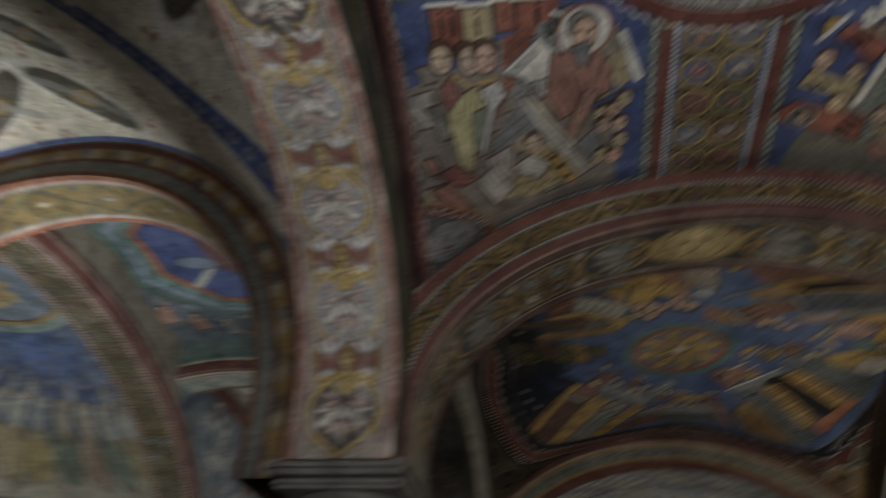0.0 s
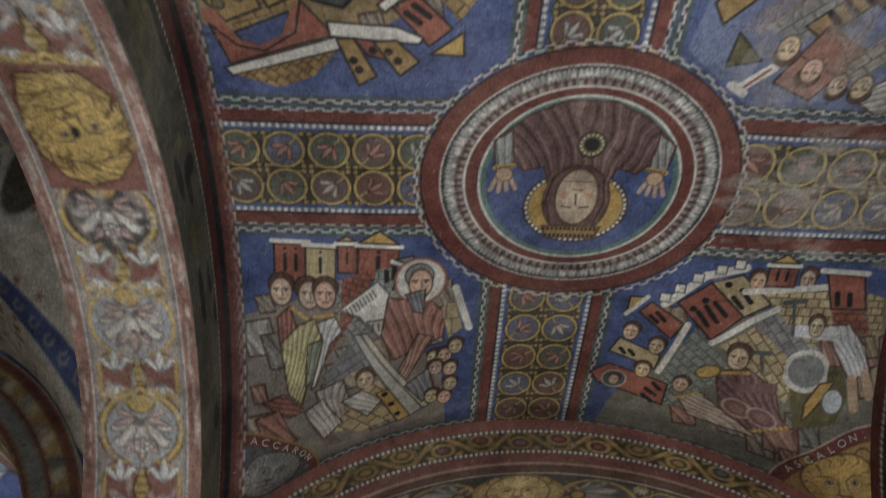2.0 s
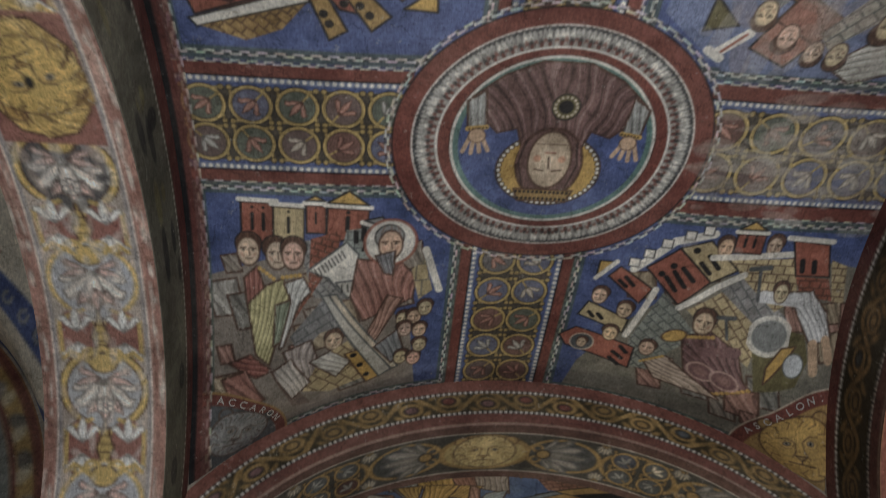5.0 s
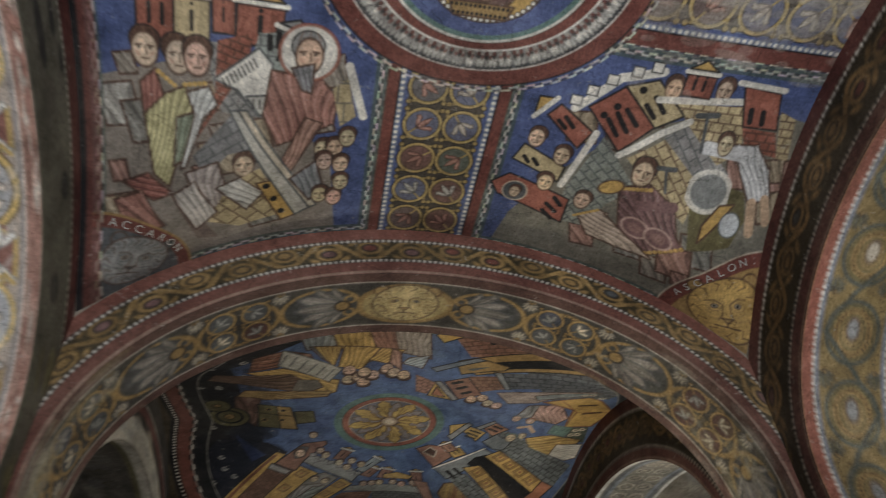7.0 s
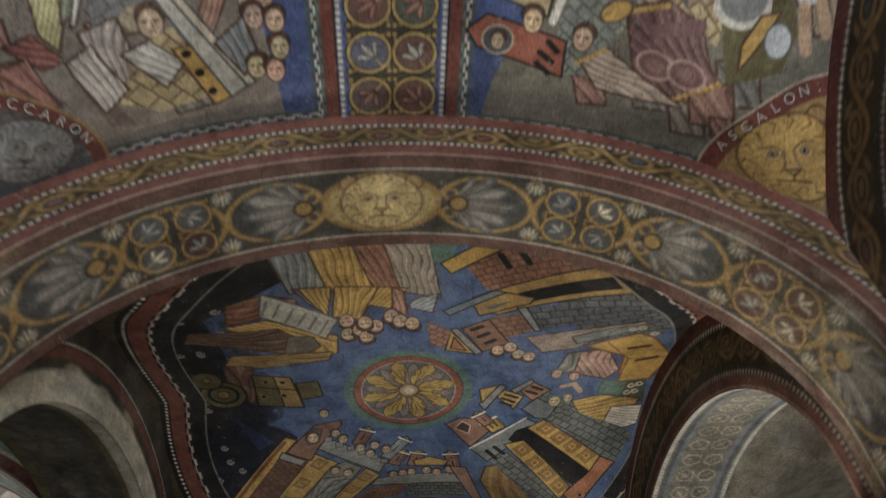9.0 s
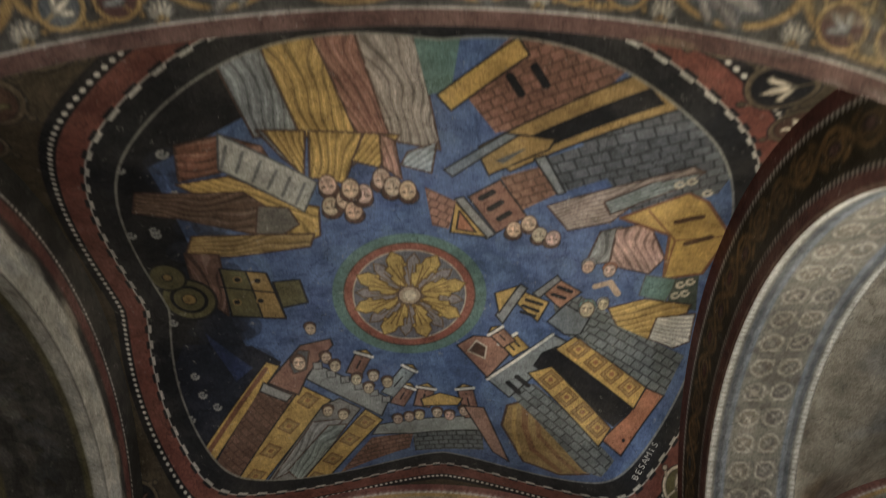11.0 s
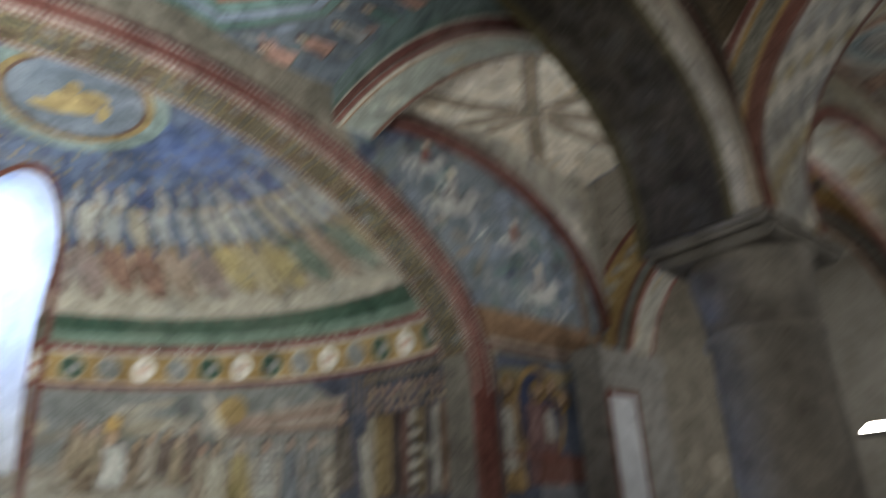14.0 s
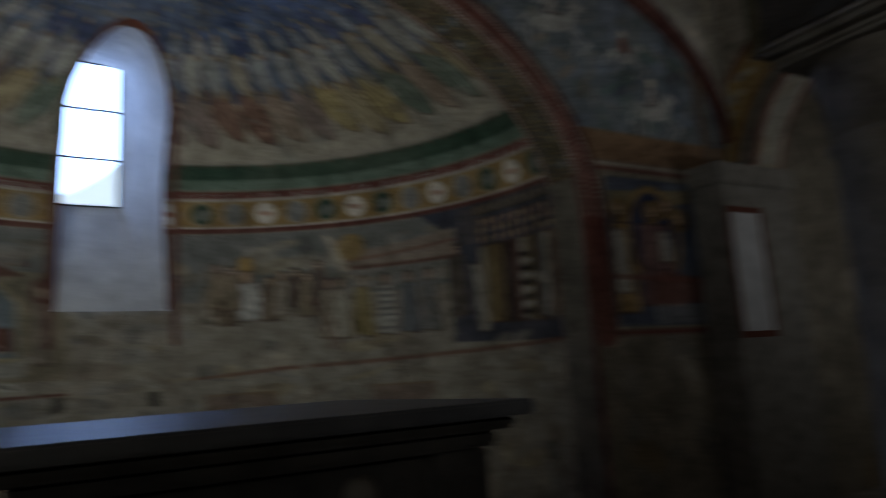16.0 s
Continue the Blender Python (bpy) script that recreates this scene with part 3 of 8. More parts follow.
def paint_prophet_vault(c, rng):
    """Bust in a ringed medallion, four borders from it and a scene in each corner."""
    c.c[:] = BLUE
    E1, S1 = 1.27, 1.29
    # corner grounds with greenish inner rims
    band_panel(c, rng, True, -1.26, -0.5, 0.02, 0.225, 3)
    band_panel(c, rng, True, 0.5, 1.4, 0.04, 0.265, 3)
    band_panel(c, rng, False, 0.5, 1.32, -0.05, 0.235, 3)
    band_panel(c, rng, False, -1.4, -0.42, -0.04, 0.225, 4)
    c.poly((0.27, 0.235, 0.205), (-1.24, 0.62), (-0.92, 0.52), (-0.72, 0.62), (-0.46, 0.9), (-0.42, 1.3), (-1.24, 1.3))
    c.poly((0.22, 0.205, 0.17), (0.44, 0.86), (0.62, 0.62), (1.05, 0.46), (1.33, 0.5), (1.33, 1.32), (0.26, 1.32), (0.30, 1.13))
    c.poly((0.30, 0.22, 0.10), (-1.22, -0.5), (-0.95, -0.35), (-0.5, -0.62), (-0.36, -1.3), (-1.22, -1.35))
    c.poly((0.26, 0.19, 0.13), (0.40, -0.42), (0.7, -0.32), (1.33, -0.4), (1.33, -1.35), (0.34, -1.3))
    for k in range(150):
        x, y = rng.uniform(-1.2, 1.3), rng.choice((1, -1)) * rng.uniform(0.5, 1.28)
        if abs(x) > 0.45:
            s = rng.uniform(0.03, 0.08)
            t = rng.uniform(0, 3)
            robe(c, rng.choice(((0.30, 0.26, 0.22), (0.36, 0.29, 0.20), (0.24, 0.23, 0.21), (0.34, 0.19, 0.15), (0.42, 0.40, 0.37))), rng, (x - s, y - s * 0.7), (x + s * 0.6, y - s), (x + s, y + s * 0.8), (x - s * 0.5, y + s), folds=4)
    for x0, y0, x1, y1 in ((-1.24, 0.27, -0.30, 1.30), (0.20, 0.33, 1.33, 1.32), (-1.24, -1.35, -0.28, -0.24), (0.22, -1.35, 1.35, -0.26)):
        c.line((0.10, 0.14, 0.125), 0.045, (x0, y0), (x1, y0), (x1, y1), (x0, y1), close=True, a=0.8)
        c.rag(WHITE, 0.017, 0.026, rng, (x0, y0), (x1, y0), (x1, y1), (x0, y1), close=True)
    house(c, -1.04, 0.40, 0.12, 0.17, BRICK, rng, 0.03, lights=2, gable=False)
    house(c, -0.93, 0.41, 0.11, 0.16, SAND, rng, 0.03, lights=1, gable=False)
    masonry(c, (0.34, 0.33, 0.32), SLATE, 0.05, 0.03, (-0.90, 0.47), (-0.83, 0.47), (-0.70, 0.72), (-0.84, 0.70), turn=0.9)
    house(c, -0.83, 0.38, 0.07, 0.12, BRICK, rng, 0.0, lights=1, gable=True)
    house(c, -0.715, 0.40, 0.15, 0.14, BRICK, rng, 0.05, lights=1)
    house(c, -0.63, 0.49, 0.11, 0.16, (0.32, 0.36, 0.34), rng, 0.35, roof=GREY, lights=2)
    # court of the bearded elder
    masonry(c, BRICK, BROWN, 0.04, 0.026, (-0.849, 0.464), (-0.735, 0.428), (-0.751, 0.523), (-0.806, 0.62), (-0.94, 0.828), (-0.862, 0.672), turn=0.3)
    masonry(c, (0.36, 0.39, 0.37), SLATE, 0.05, 0.034, (-0.718, 0.427), (-0.629, 0.415), (-0.672, 0.527), (-0.734, 0.497))
    c.line(BLACK, 0.02, (-0.683, 0.436), (-0.682, 0.473))
    c.line(BLACK, 0.02, (-0.653, 0.422), (-0.653, 0.466))
    robe(c, (0.30, 0.11, 0.08), rng, (-1.1, 0.624), (-1.05, 0.576), (-1.02, 0.678), (-1.09, 0.732), folds=6)
    robe(c, (0.30, 0.11, 0.08), rng, (-1.16, 0.944), (-1.08, 0.912), (-0.996, 0.982), (-1.06, 1), folds=5)
    robe(c, (0.48, 0.44, 0.22), rng, (-1.09, 0.727), (-1.02, 0.654), (-0.956, 0.624), (-0.928, 0.688), (-1.01, 0.956), (-1.06, 0.914), folds=10)
    robe(c, (0.26, 0.30, 0.22), rng, (-0.984, 0.728), (-0.911, 0.702), (-0.951, 0.863), (-0.995, 0.886), folds=5)
    robe(c, (0.62, 0.62, 0.60), rng, (-0.952, 0.644), (-0.879, 0.617), (-0.85, 0.677), (-0.896, 0.723), (-0.957, 0.893), (-0.973, 0.897), (-0.924, 0.713), folds=6)
    masonry(c, (0.28, 0.28, 0.29), SLATE, 0.06, 0.04, (-0.93, 0.854), (-0.805, 0.711), (-0.722, 0.843), (-0.816, 0.855), (-0.896, 0.941), turn=-0.5)
    c.poly(WHITE, (-0.862, 0.592), (-0.717, 0.476), (-0.672, 0.527), (-0.68, 0.634), (-0.76, 0.658), (-0.783, 0.624), edge=SLATE)
    c.poly((0.5, 0.48, 0.44), (-0.759, 0.643), (-0.563, 0.63), (-0.56, 0.682), (-0.713, 0.713), edge=SLATE)
    for k in range(9):
        f = k / 8
        c.line(BLACK, 0.007, (-0.735 - 0.10 * f, 0.515 + 0.075 * f), (-0.722 - 0.10 * f, 0.54 + 0.075 * f), a=0.8)
    for k in range(8):
        c.line(BLACK, 0.007, (-0.735 + 0.022 * k, 0.655), (-0.733 + 0.022 * k, 0.685), a=0.8)
    robe(c, (0.36, 0.17, 0.13), rng, (-0.676, 0.548), (-0.601, 0.557), (-0.506, 0.573), (-0.446, 0.65), (-0.457, 0.753), (-0.543, 0.798), (-0.652, 0.836), (-0.701, 0.712), folds=9)
    robe(c, (0.42, 0.24, 0.18), rng, (-0.558, 0.724), (-0.495, 0.751), (-0.612, 0.983), (-0.639, 0.918), folds=6)
    for x, y in ((-0.552, 0.481),):
        c.oval(WHITE, x, y, 0.098, edge=BRICK, w=0.012), bust(c, x, y, 0.078, rng, hair=GREY)
    robe(c, (0.24, 0.24, 0.26), rng, (-0.608, 0.537), (-0.533, 0.519), (-0.539, 0.628), (-0.575, 0.616), folds=6)
    masonry(c, SAND, SLATE, 0.05, 0.08, (-0.467, 0.61), (-0.415, 0.568), (-0.377, 0.723), (-0.431, 0.767))
    c.line(WHITE, 0.03, (-0.415, 0.521), (-0.35, 0.725))
    robe(c, (0.44, 0.38, 0.36), rng, (-0.958, 0.914), (-0.851, 0.881), (-0.819, 1.03), (-0.903, 1.12), (-0.931, 0.992), folds=8)
    for x, y in ((-0.765, 0.903),):
        bust(c, x, y, 0.058, rng)
    masonry(c, SAND, BROWN, 0.07, 0.055, (-0.817, 0.982), (-0.711, 0.929), (-0.609, 1.17), (-0.789, 1.2), (-0.892, 1.14), turn=0.9)
    c.poly(GOLD, (-0.724, 1), (-0.662, 0.995), (-0.581, 1.19), (-0.635, 1.21), edge=BROWN)
    for x, y in ((-0.689, 1.02), (-0.662, 1.09), (-0.635, 1.16)):
        c.oval(BLACK, x, y, 0.014)
    c.poly((0.5, 0.48, 0.44), (-0.81, 0.696), (-0.765, 0.694), (-0.529, 1.16), (-0.582, 1.19), edge=SLATE)
    c.poly(BONE, (-0.782, 0.695), (-0.753, 0.694), (-0.501, 1.15), (-0.528, 1.16), edge=SLATE)
    robe(c, (0.26, 0.27, 0.29), rng, (-0.605, 0.999), (-0.511, 0.922), (-0.479, 1.05), (-0.53, 1.12), folds=6)
    for x, y in ((-0.489, 0.86), (-0.444, 0.856), (-0.401, 0.813), (-0.479, 0.92), (-0.418, 0.938), (-0.491, 1.09), (-0.434, 1.11), (-0.412, 1.03)):
        bust(c, x, y, 0.05, rng)
    for x, y in ((-1.08, 0.509), (-0.975, 0.522), (-0.916, 0.522)):
        bust(c, x, y, 0.07, rng)
    c.dots(GOLD, 0.008, 0.016, (-1.04, 0.585), (-0.984, 0.629))
    c.dots(GOLD, 0.008, 0.016, (-0.956, 0.619), (-0.885, 0.608))
    c.poly((0.20, 0.15, 0.13), (-1.01, 0.956), (-0.944, 1.05), (-0.862, 1.23), (-0.931, 1.21))
    robe(c, (0.50, 0.46, 0.43), rng, (-1.0, 0.99), (-0.93, 0.95), (-0.86, 1.10), (-0.93, 1.16), folds=7), robe(c, (0.34, 0.16, 0.12), rng, (-1.19, 1.0), (-1.10, 0.97), (-1.03, 1.10), (-1.12, 1.13), folds=4)
    robe(c, (0.55, 0.53, 0.50), rng, (-0.86, 0.99), (-0.78, 0.96), (-0.70, 1.05), (-0.76, 1.12), folds=6)
    # grey and golden lion masks under lettered ribbons
    c.oval(SLATE, -1.22, 1.30, 0.25, 0.25)
    c.oval(RED, -1.22, 1.30, 0.26, 0.26, hole=0.84)
    lion_mask(c, -1.13, 1.21, 0.10, GREY, SLATE, 0.5)
    c.oval(OCHRE, 1.34, 1.34, 0.34, 0.34)
    c.oval(RED, 1.34, 1.34, 0.36, 0.36, hole=0.85, edge=BONE, w=0.006)
    lion_mask(c, 1.20, 1.20, 0.13, GOLD, OCHRE, -0.35)
    # city and the smith at the well
    masonry(c, (0.29, 0.31, 0.28), SLATE, 0.05, 0.036, (0.488, 0.924), (0.557, 0.665), (0.731, 0.844), (0.654, 0.959), (0.609, 1.1), (0.486, 1.11), turn=0.65)
    masonry(c, SAND, BROWN, 0.052, 0.04, (0.665, 0.728), (0.859, 0.556), (0.973, 0.792), (0.948, 0.93), (0.784, 0.826), turn=0.85)
    masonry(c, (0.32, 0.31, 0.31), SLATE, 0.052, 0.038, (0.771, 0.618), (0.859, 0.556), (1.07, 0.72), (0.99, 0.793), turn=0.85)
    masonry(c, SAND, BROWN, 0.05, 0.036, (0.768, 0.484), (1.04, 0.469), (1.09, 0.63), (1.01, 0.693), (0.879, 0.586))
    c.poly(BRICK, (0.467, 0.56), (0.576, 0.457), (0.727, 0.587), (0.624, 0.712), edge=BLACK)
    c.poly(SAND, (0.576, 0.455), (0.687, 0.413), (0.821, 0.53), (0.727, 0.591), edge=BLACK)
    c.line(BLACK, 0.02, (0.551, 0.592), (0.598, 0.648))
    c.line(BLACK, 0.02, (0.577, 0.563), (0.629, 0.625))
    c.line(BLACK, 0.02, (0.607, 0.543), (0.657, 0.594))
    c.line(BLACK, 0.02, (0.67, 0.512), (0.71, 0.552))
    c.line(BLACK, 0.02, (0.695, 0.478), (0.74, 0.527))
    for x, y in ((0.531, 0.58), (0.568, 0.537), (0.64, 0.459)):
        c.oval(BLACK, x, y, 0.014)
    c.line(WHITE, 0.034, (0.421, 0.575), (0.55, 0.428), (0.692, 0.382))
    for x, y in ((0.415, 0.543), (0.463, 0.494), (0.521, 0.441), (0.601, 0.396), (0.666, 0.369)):
        c.poly(WHITE, (x - 0.02, y - 0.018), (x + 0.02, y - 0.018), (x + 0.02, y + 0.02), (x - 0.02, y + 0.02), edge=BLACK, w=0.005)
    c.line(WHITE, 0.026, (0.631, 0.726), (0.754, 0.608), (0.852, 0.546))
    c.poly(BRICK, (0.33, 0.626), (0.369, 0.572), (0.512, 0.658), (0.475, 0.742), edge=BLACK)
    c.line(BLACK, 0.018, (0.378, 0.641), (0.408, 0.667))
    c.line(BLACK, 0.018, (0.399, 0.621), (0.436, 0.656))
    c.poly(GOLD, (0.282, 0.642), (0.283, 0.555), (0.342, 0.553), edge=BLACK)
    c.line(WHITE, 0.02, (0.282, 0.644), (0.349, 0.551))
    c.poly(SAND, (0.25, 0.85), (0.28, 0.77), (0.457, 0.84), (0.448, 0.917), edge=BLACK)
    c.line(BLACK, 0.018, (0.293, 0.83), (0.313, 0.852))
    c.line(BLACK, 0.018, (0.33, 0.834), (0.352, 0.857))
    c.poly(BRICK, (0.195, 0.981), (0.259, 0.924), (0.517, 0.99), (0.519, 1.12), (0.232, 1.04), edge=BLACK)
    c.line(BLACK, 0.02, (0.432, 1.08), (0.473, 1.11))
    c.line(BLACK, 0.02, (0.439, 1.04), (0.481, 1.07))
    c.line(BLACK, 0.02, (0.462, 1), (0.492, 1.03))
    for x, y in ((0.298, 1.01),):
        c.oval(SLATE, x, y, 0.05, edge=BONE), bust(c, x, y, 0.036, rng)
    c.line(WHITE, 0.026, (0.526, 0.658), (0.466, 0.929))
    for x, y in ((0.317, 0.728), (0.431, 0.785), (0.404, 0.928), (0.749, 0.431), (0.939, 0.415)):
        bust(c, x, y, 0.052, rng)
    c.line(WHITE, 0.026, (0.709, 0.483), (1.03, 0.449))
    for x, y in ((0.836, 0.41),):
        house(c, x, y, 0.11, 0.09, BRICK, rng, 0.0, lights=2)
    c.poly(BRICK, (1.01, 0.391), (1.16, 0.403), (1.2, 0.539), (1.06, 0.54), edge=BLACK)
    c.line(WHITE, 0.022, (0.988, 0.381), (1.17, 0.39))
    c.line(BLACK, 0.022, (1.07, 0.476), (1.08, 0.519))
    c.line(BLACK, 0.022, (1.12, 0.479), (1.13, 0.521))
    masonry(c, BRICK, BROWN, 0.045, 0.03, (1.06, 0.543), (1.2, 0.548), (1.24, 0.641), (1.1, 0.62))
    masonry(c, SAND, BROWN, 0.045, 0.03, (1.19, 0.468), (1.26, 0.491), (1.29, 0.645), (1.24, 0.642))
    robe(c, MAUVE, rng, (0.677, 0.862), (0.775, 0.806), (0.897, 0.876), (0.944, 0.997), (0.979, 1.03), (0.876, 1.12), (0.738, 1.07), folds=10)
    c.dots(GOLD, 0.009, 0.02, (0.863, 1.12), (0.981, 1.03))
    for x, y in ((0.79, 1.02), (0.883, 1.03)):
        c.oval(MAUVE, x, y, 0.055, 0.042, 0.4, edge=(0.5, 0.34, 0.3), w=0.008), c.oval((0.3, 0.17, 0.16), x, y, 0.03, 0.022, 0.4)
    c.line(MAUVE, 0.045, (0.774, 0.912), (0.891, 0.878))
    for x, y in ((0.742, 0.768),):
        bust(c, x, y, 0.068, rng)
    c.dots(GOLD, 0.009, 0.016, (0.683, 0.862), (0.795, 0.831))
    for x, y in ((0.649, 0.87),):
        c.oval(GOLD, x, y, 0.05, 0.03, -0.6, edge=BROWN)
    c.line(SLATE, 0.012, (0.821, 0.736), (0.845, 0.826))
    c.line(SLATE, 0.02, (0.792, 0.737), (0.855, 0.732))
    for x, y in ((0.565, 0.969),):
        bust(c, x, y, 0.052, rng)
    robe(c, (0.44, 0.35, 0.29), rng, (0.568, 1.05), (0.646, 0.993), (0.749, 1.06), (0.892, 1.14), (0.77, 1.15), (0.632, 1.14), folds=7)
    c.dots(GOLD, 0.007, 0.014, (0.56, 1.06), (0.646, 0.99))
    c.poly(OLIVE, (0.952, 0.863), (1.08, 0.765), (1.16, 0.782), (1.19, 0.884), (1.15, 0.981), (0.992, 1.03))
    for x, y in ((1.01, 0.792),):
        c.oval((0.28, 0.29, 0.29), x, y, 0.085, 0.075, edge=WHITE, w=0.02)
    c.poly(GOLD, (1.02, 0.918), (1.07, 0.838), (1.13, 0.828), (1.09, 0.894), (1.02, 0.988), edge=BROWN)
    robe(c, (0.58, 0.58, 0.60), rng, (1.05, 0.608), (1.15, 0.602), (1.23, 0.688), (1.27, 0.789), (1.19, 0.825), (1.14, 0.752), folds=8)
    c.line((0.58, 0.58, 0.60), 0.05, (1.1, 0.645), (0.949, 0.632))
    for x, y in ((1.02, 0.609),):
        bust(c, x, y, 0.05, rng)
    c.line(SLATE, 0.014, (0.913, 0.527), (0.93, 0.65))
    c.line(SLATE, 0.022, (0.873, 0.52), (0.948, 0.51))
    c.line(SKIN, 0.04, (1.2, 0.817), (1.22, 0.921))
    c.line(SKIN, 0.035, (1.25, 0.797), (1.28, 0.879))
    for x, y in ((1.13, 0.902),):
        c.oval((0.5, 0.52, 0.55), x, y, 0.042, 0.045, edge=SLATE)
    # towns beyond the medallion
    masonry(c, OCHRE, BROWN, 0.05, 0.04, (-1.21, -0.625), (-0.967, -0.74), (-0.931, -0.587), (-1.12, -0.478), turn=-0.3)
    c.poly(OCHRE, (-1.2, -0.578), (-1.06, -0.633), (-1.04, -0.557), (-1.15, -0.509), edge=BLACK, w=0.01)
    c.poly(OCHRE, (-1.05, -0.664), (-0.972, -0.707), (-0.929, -0.605), (-1.02, -0.559), edge=BLACK, w=0.01)
    for x, y in ((-1.16, -0.566), (-1.1, -0.593), (-0.994, -0.639), (-0.986, -0.611)):
        c.oval(OLIVE, x, y, 0.018, edge=BLACK)
    c.poly(BLUE, (-1.13, -0.475), (-0.964, -0.548), (-0.955, -0.482), (-1.05, -0.425), (-1.11, -0.444), edge=BLACK)
    c.line(BRICK, 0.05, (-1.19, -0.527), (-1.14, -0.432), (-1.06, -0.406), (-0.976, -0.449), (-0.929, -0.55))
    c.poly(BRICK, (-1.2, -0.5), (-1.16, -0.366), (-0.918, -0.451), (-0.836, -0.472), (-0.925, -0.587), (-0.95, -0.482), (-1.05, -0.414), (-1.13, -0.431), edge=BLACK)
    c.poly(WHITE, (-1.18, -0.352), (-0.825, -0.472), (-0.821, -0.428), (-1.16, -0.325), edge=BLACK)
    masonry(c, OCHRE, BROWN, 0.04, 0.03, (-1.15, -0.328), (-0.834, -0.419), (-0.907, -0.332), (-1.02, -0.287), turn=0.7)
    c.poly(SLATE, (-0.917, -0.696), (-0.816, -0.721), (-0.737, -0.639), (-0.806, -0.565), (-0.892, -0.589), edge=BLACK, w=0.012)
    masonry(c, BRICK, BROWN, 0.045, 0.03, (-0.816, -0.73), (-0.733, -0.719), (-0.617, -0.635), (-0.695, -0.576), turn=0.6)
    c.poly(WHITE, (-0.706, -0.576), (-0.606, -0.653), (-0.584, -0.636), (-0.684, -0.552), edge=BLACK)
    c.poly(BRICK, (-0.661, -0.566), (-0.594, -0.612), (-0.482, -0.499), (-0.551, -0.441), edge=BLACK)
    c.line(BLACK, 0.02, (-0.622, -0.55), (-0.582, -0.518))
    c.line(BLACK, 0.02, (-0.6, -0.573), (-0.553, -0.538))
    c.poly(WHITE, (-0.855, -0.52), (-0.651, -0.506), (-0.569, -0.469), (-0.581, -0.449), (-0.848, -0.472), edge=BLACK)
    c.poly(OCHRE, (-0.831, -0.462), (-0.779, -0.467), (-0.713, -0.337), (-0.769, -0.302), edge=BLACK)
    c.poly(BRICK, (-0.779, -0.467), (-0.71, -0.456), (-0.664, -0.393), (-0.735, -0.407), edge=BLACK)
    c.poly(OCHRE, (-0.721, -0.456), (-0.651, -0.462), (-0.58, -0.389), (-0.64, -0.338), edge=BLACK)
    c.poly(GOLD, (-0.544, -0.416), (-0.446, -0.487), (-0.441, -0.407), edge=BLACK)
    for x, y in ((-0.783, -0.391), (-0.767, -0.358), (-0.675, -0.422), (-0.646, -0.391), (-0.722, -0.427)):
        c.oval(BLACK, x, y, 0.014)
    c.poly((0.16, 0.20, 0.34), (0.30, -0.72), (0.26, -0.45), (0.5, -0.27), (1.3, -0.28), (1.3, -0.9), (0.6, -1.0))
    masonry(c, GREY, SLATE, 0.06, 0.045, (0.457, -0.542), (0.64, -0.737), (0.80, -0.80), (0.589, -0.501), turn=-0.8)
    c.poly(OCHRE, (0.302, -0.603), (0.379, -0.692), (0.429, -0.638), (0.342, -0.539), edge=BLACK)
    masonry(c, OCHRE, BLACK, 0.05, 0.03, (0.381, -0.682), (0.476, -0.725), (0.56, -0.80), (0.62, -0.76), (0.431, -0.627), turn=-0.6)
    c.poly(OCHRE, (0.579, -0.555), (0.726, -0.729), (0.80, -0.72), (0.64, -0.519), edge=BLACK)
    for f in (0.25, 0.5, 0.75):
        c.line(BLACK, 0.022, (0.60 + 0.13 * f, -0.57 - 0.13 * f), (0.63 + 0.13 * f, -0.54 - 0.14 * f))
    c.poly((0.36, 0.17, 0.12), (0.554, -0.36), (0.645, -0.561), (0.802, -0.482), (0.688, -0.303), edge=BLACK)
    c.poly((0.30, 0.13, 0.09), (0.60, -0.46), (0.645, -0.561), (0.802, -0.482), (0.75, -0.39), edge=BROWN)
    masonry(c, (0.44, 0.40, 0.34), SLATE, 0.05, 0.04, (0.751, -0.43), (0.90, -0.66), (1.02, -0.60), (0.801, -0.375), turn=-0.9)
    masonry(c, GREY, SLATE, 0.06, 0.045, (0.80, -0.72), (0.96, -0.9), (1.2, -0.86), (1.02, -0.6), (0.9, -0.62), turn=-0.8)
    masonry(c, SAND, BROWN, 0.06, 0.045, (0.62, -0.80), (0.8, -1.05), (1.0, -1.0), (0.82, -0.74), turn=-0.8)
    c.poly(OLIVE, (0.392, -0.403), (0.399, -0.519), (0.494, -0.432), edge=BLACK)
    c.line(WHITE, 0.035, (0.456, -0.331), (0.536, -0.409)), c.line(BRICK, 0.010, (0.46, -0.325), (0.53, -0.405)), c.line(WHITE, 0.03, (0.43, -0.34), (0.475, -0.315))
    robe(c, (0.52, 0.50, 0.46), rng, (0.827, -0.317), (0.97, -0.455), (1.25, -0.52), (1.28, -0.34), (1.04, -0.30), (0.931, -0.26), folds=9)
    robe(c, (0.44, 0.30, 0.08), rng, (1.0, -0.62), (1.2, -0.80), (1.3, -0.70), (1.28, -0.54), (1.05, -0.52), folds=7)
    for x, y, r in ((0.557, -0.472, 0.055), (0.656, -0.403, 0.055), (0.759, -0.357, 0.05), (0.838, -0.353, 0.055), (0.78, -0.70, 0.075), (0.95, -0.47, 0.07), (1.12, -0.45, 0.07)):
        bust(c, x, y, r, rng, turn=3.1)
    for x, y, k in ((0.45, -0.9, SAND), (0.5, -1.15, BRICK), (0.8, -1.18, SAND), (1.12, -1.05, BRICK)):
        house(c, x, y, 0.13, 0.17, k, rng, 0.6, lights=2)
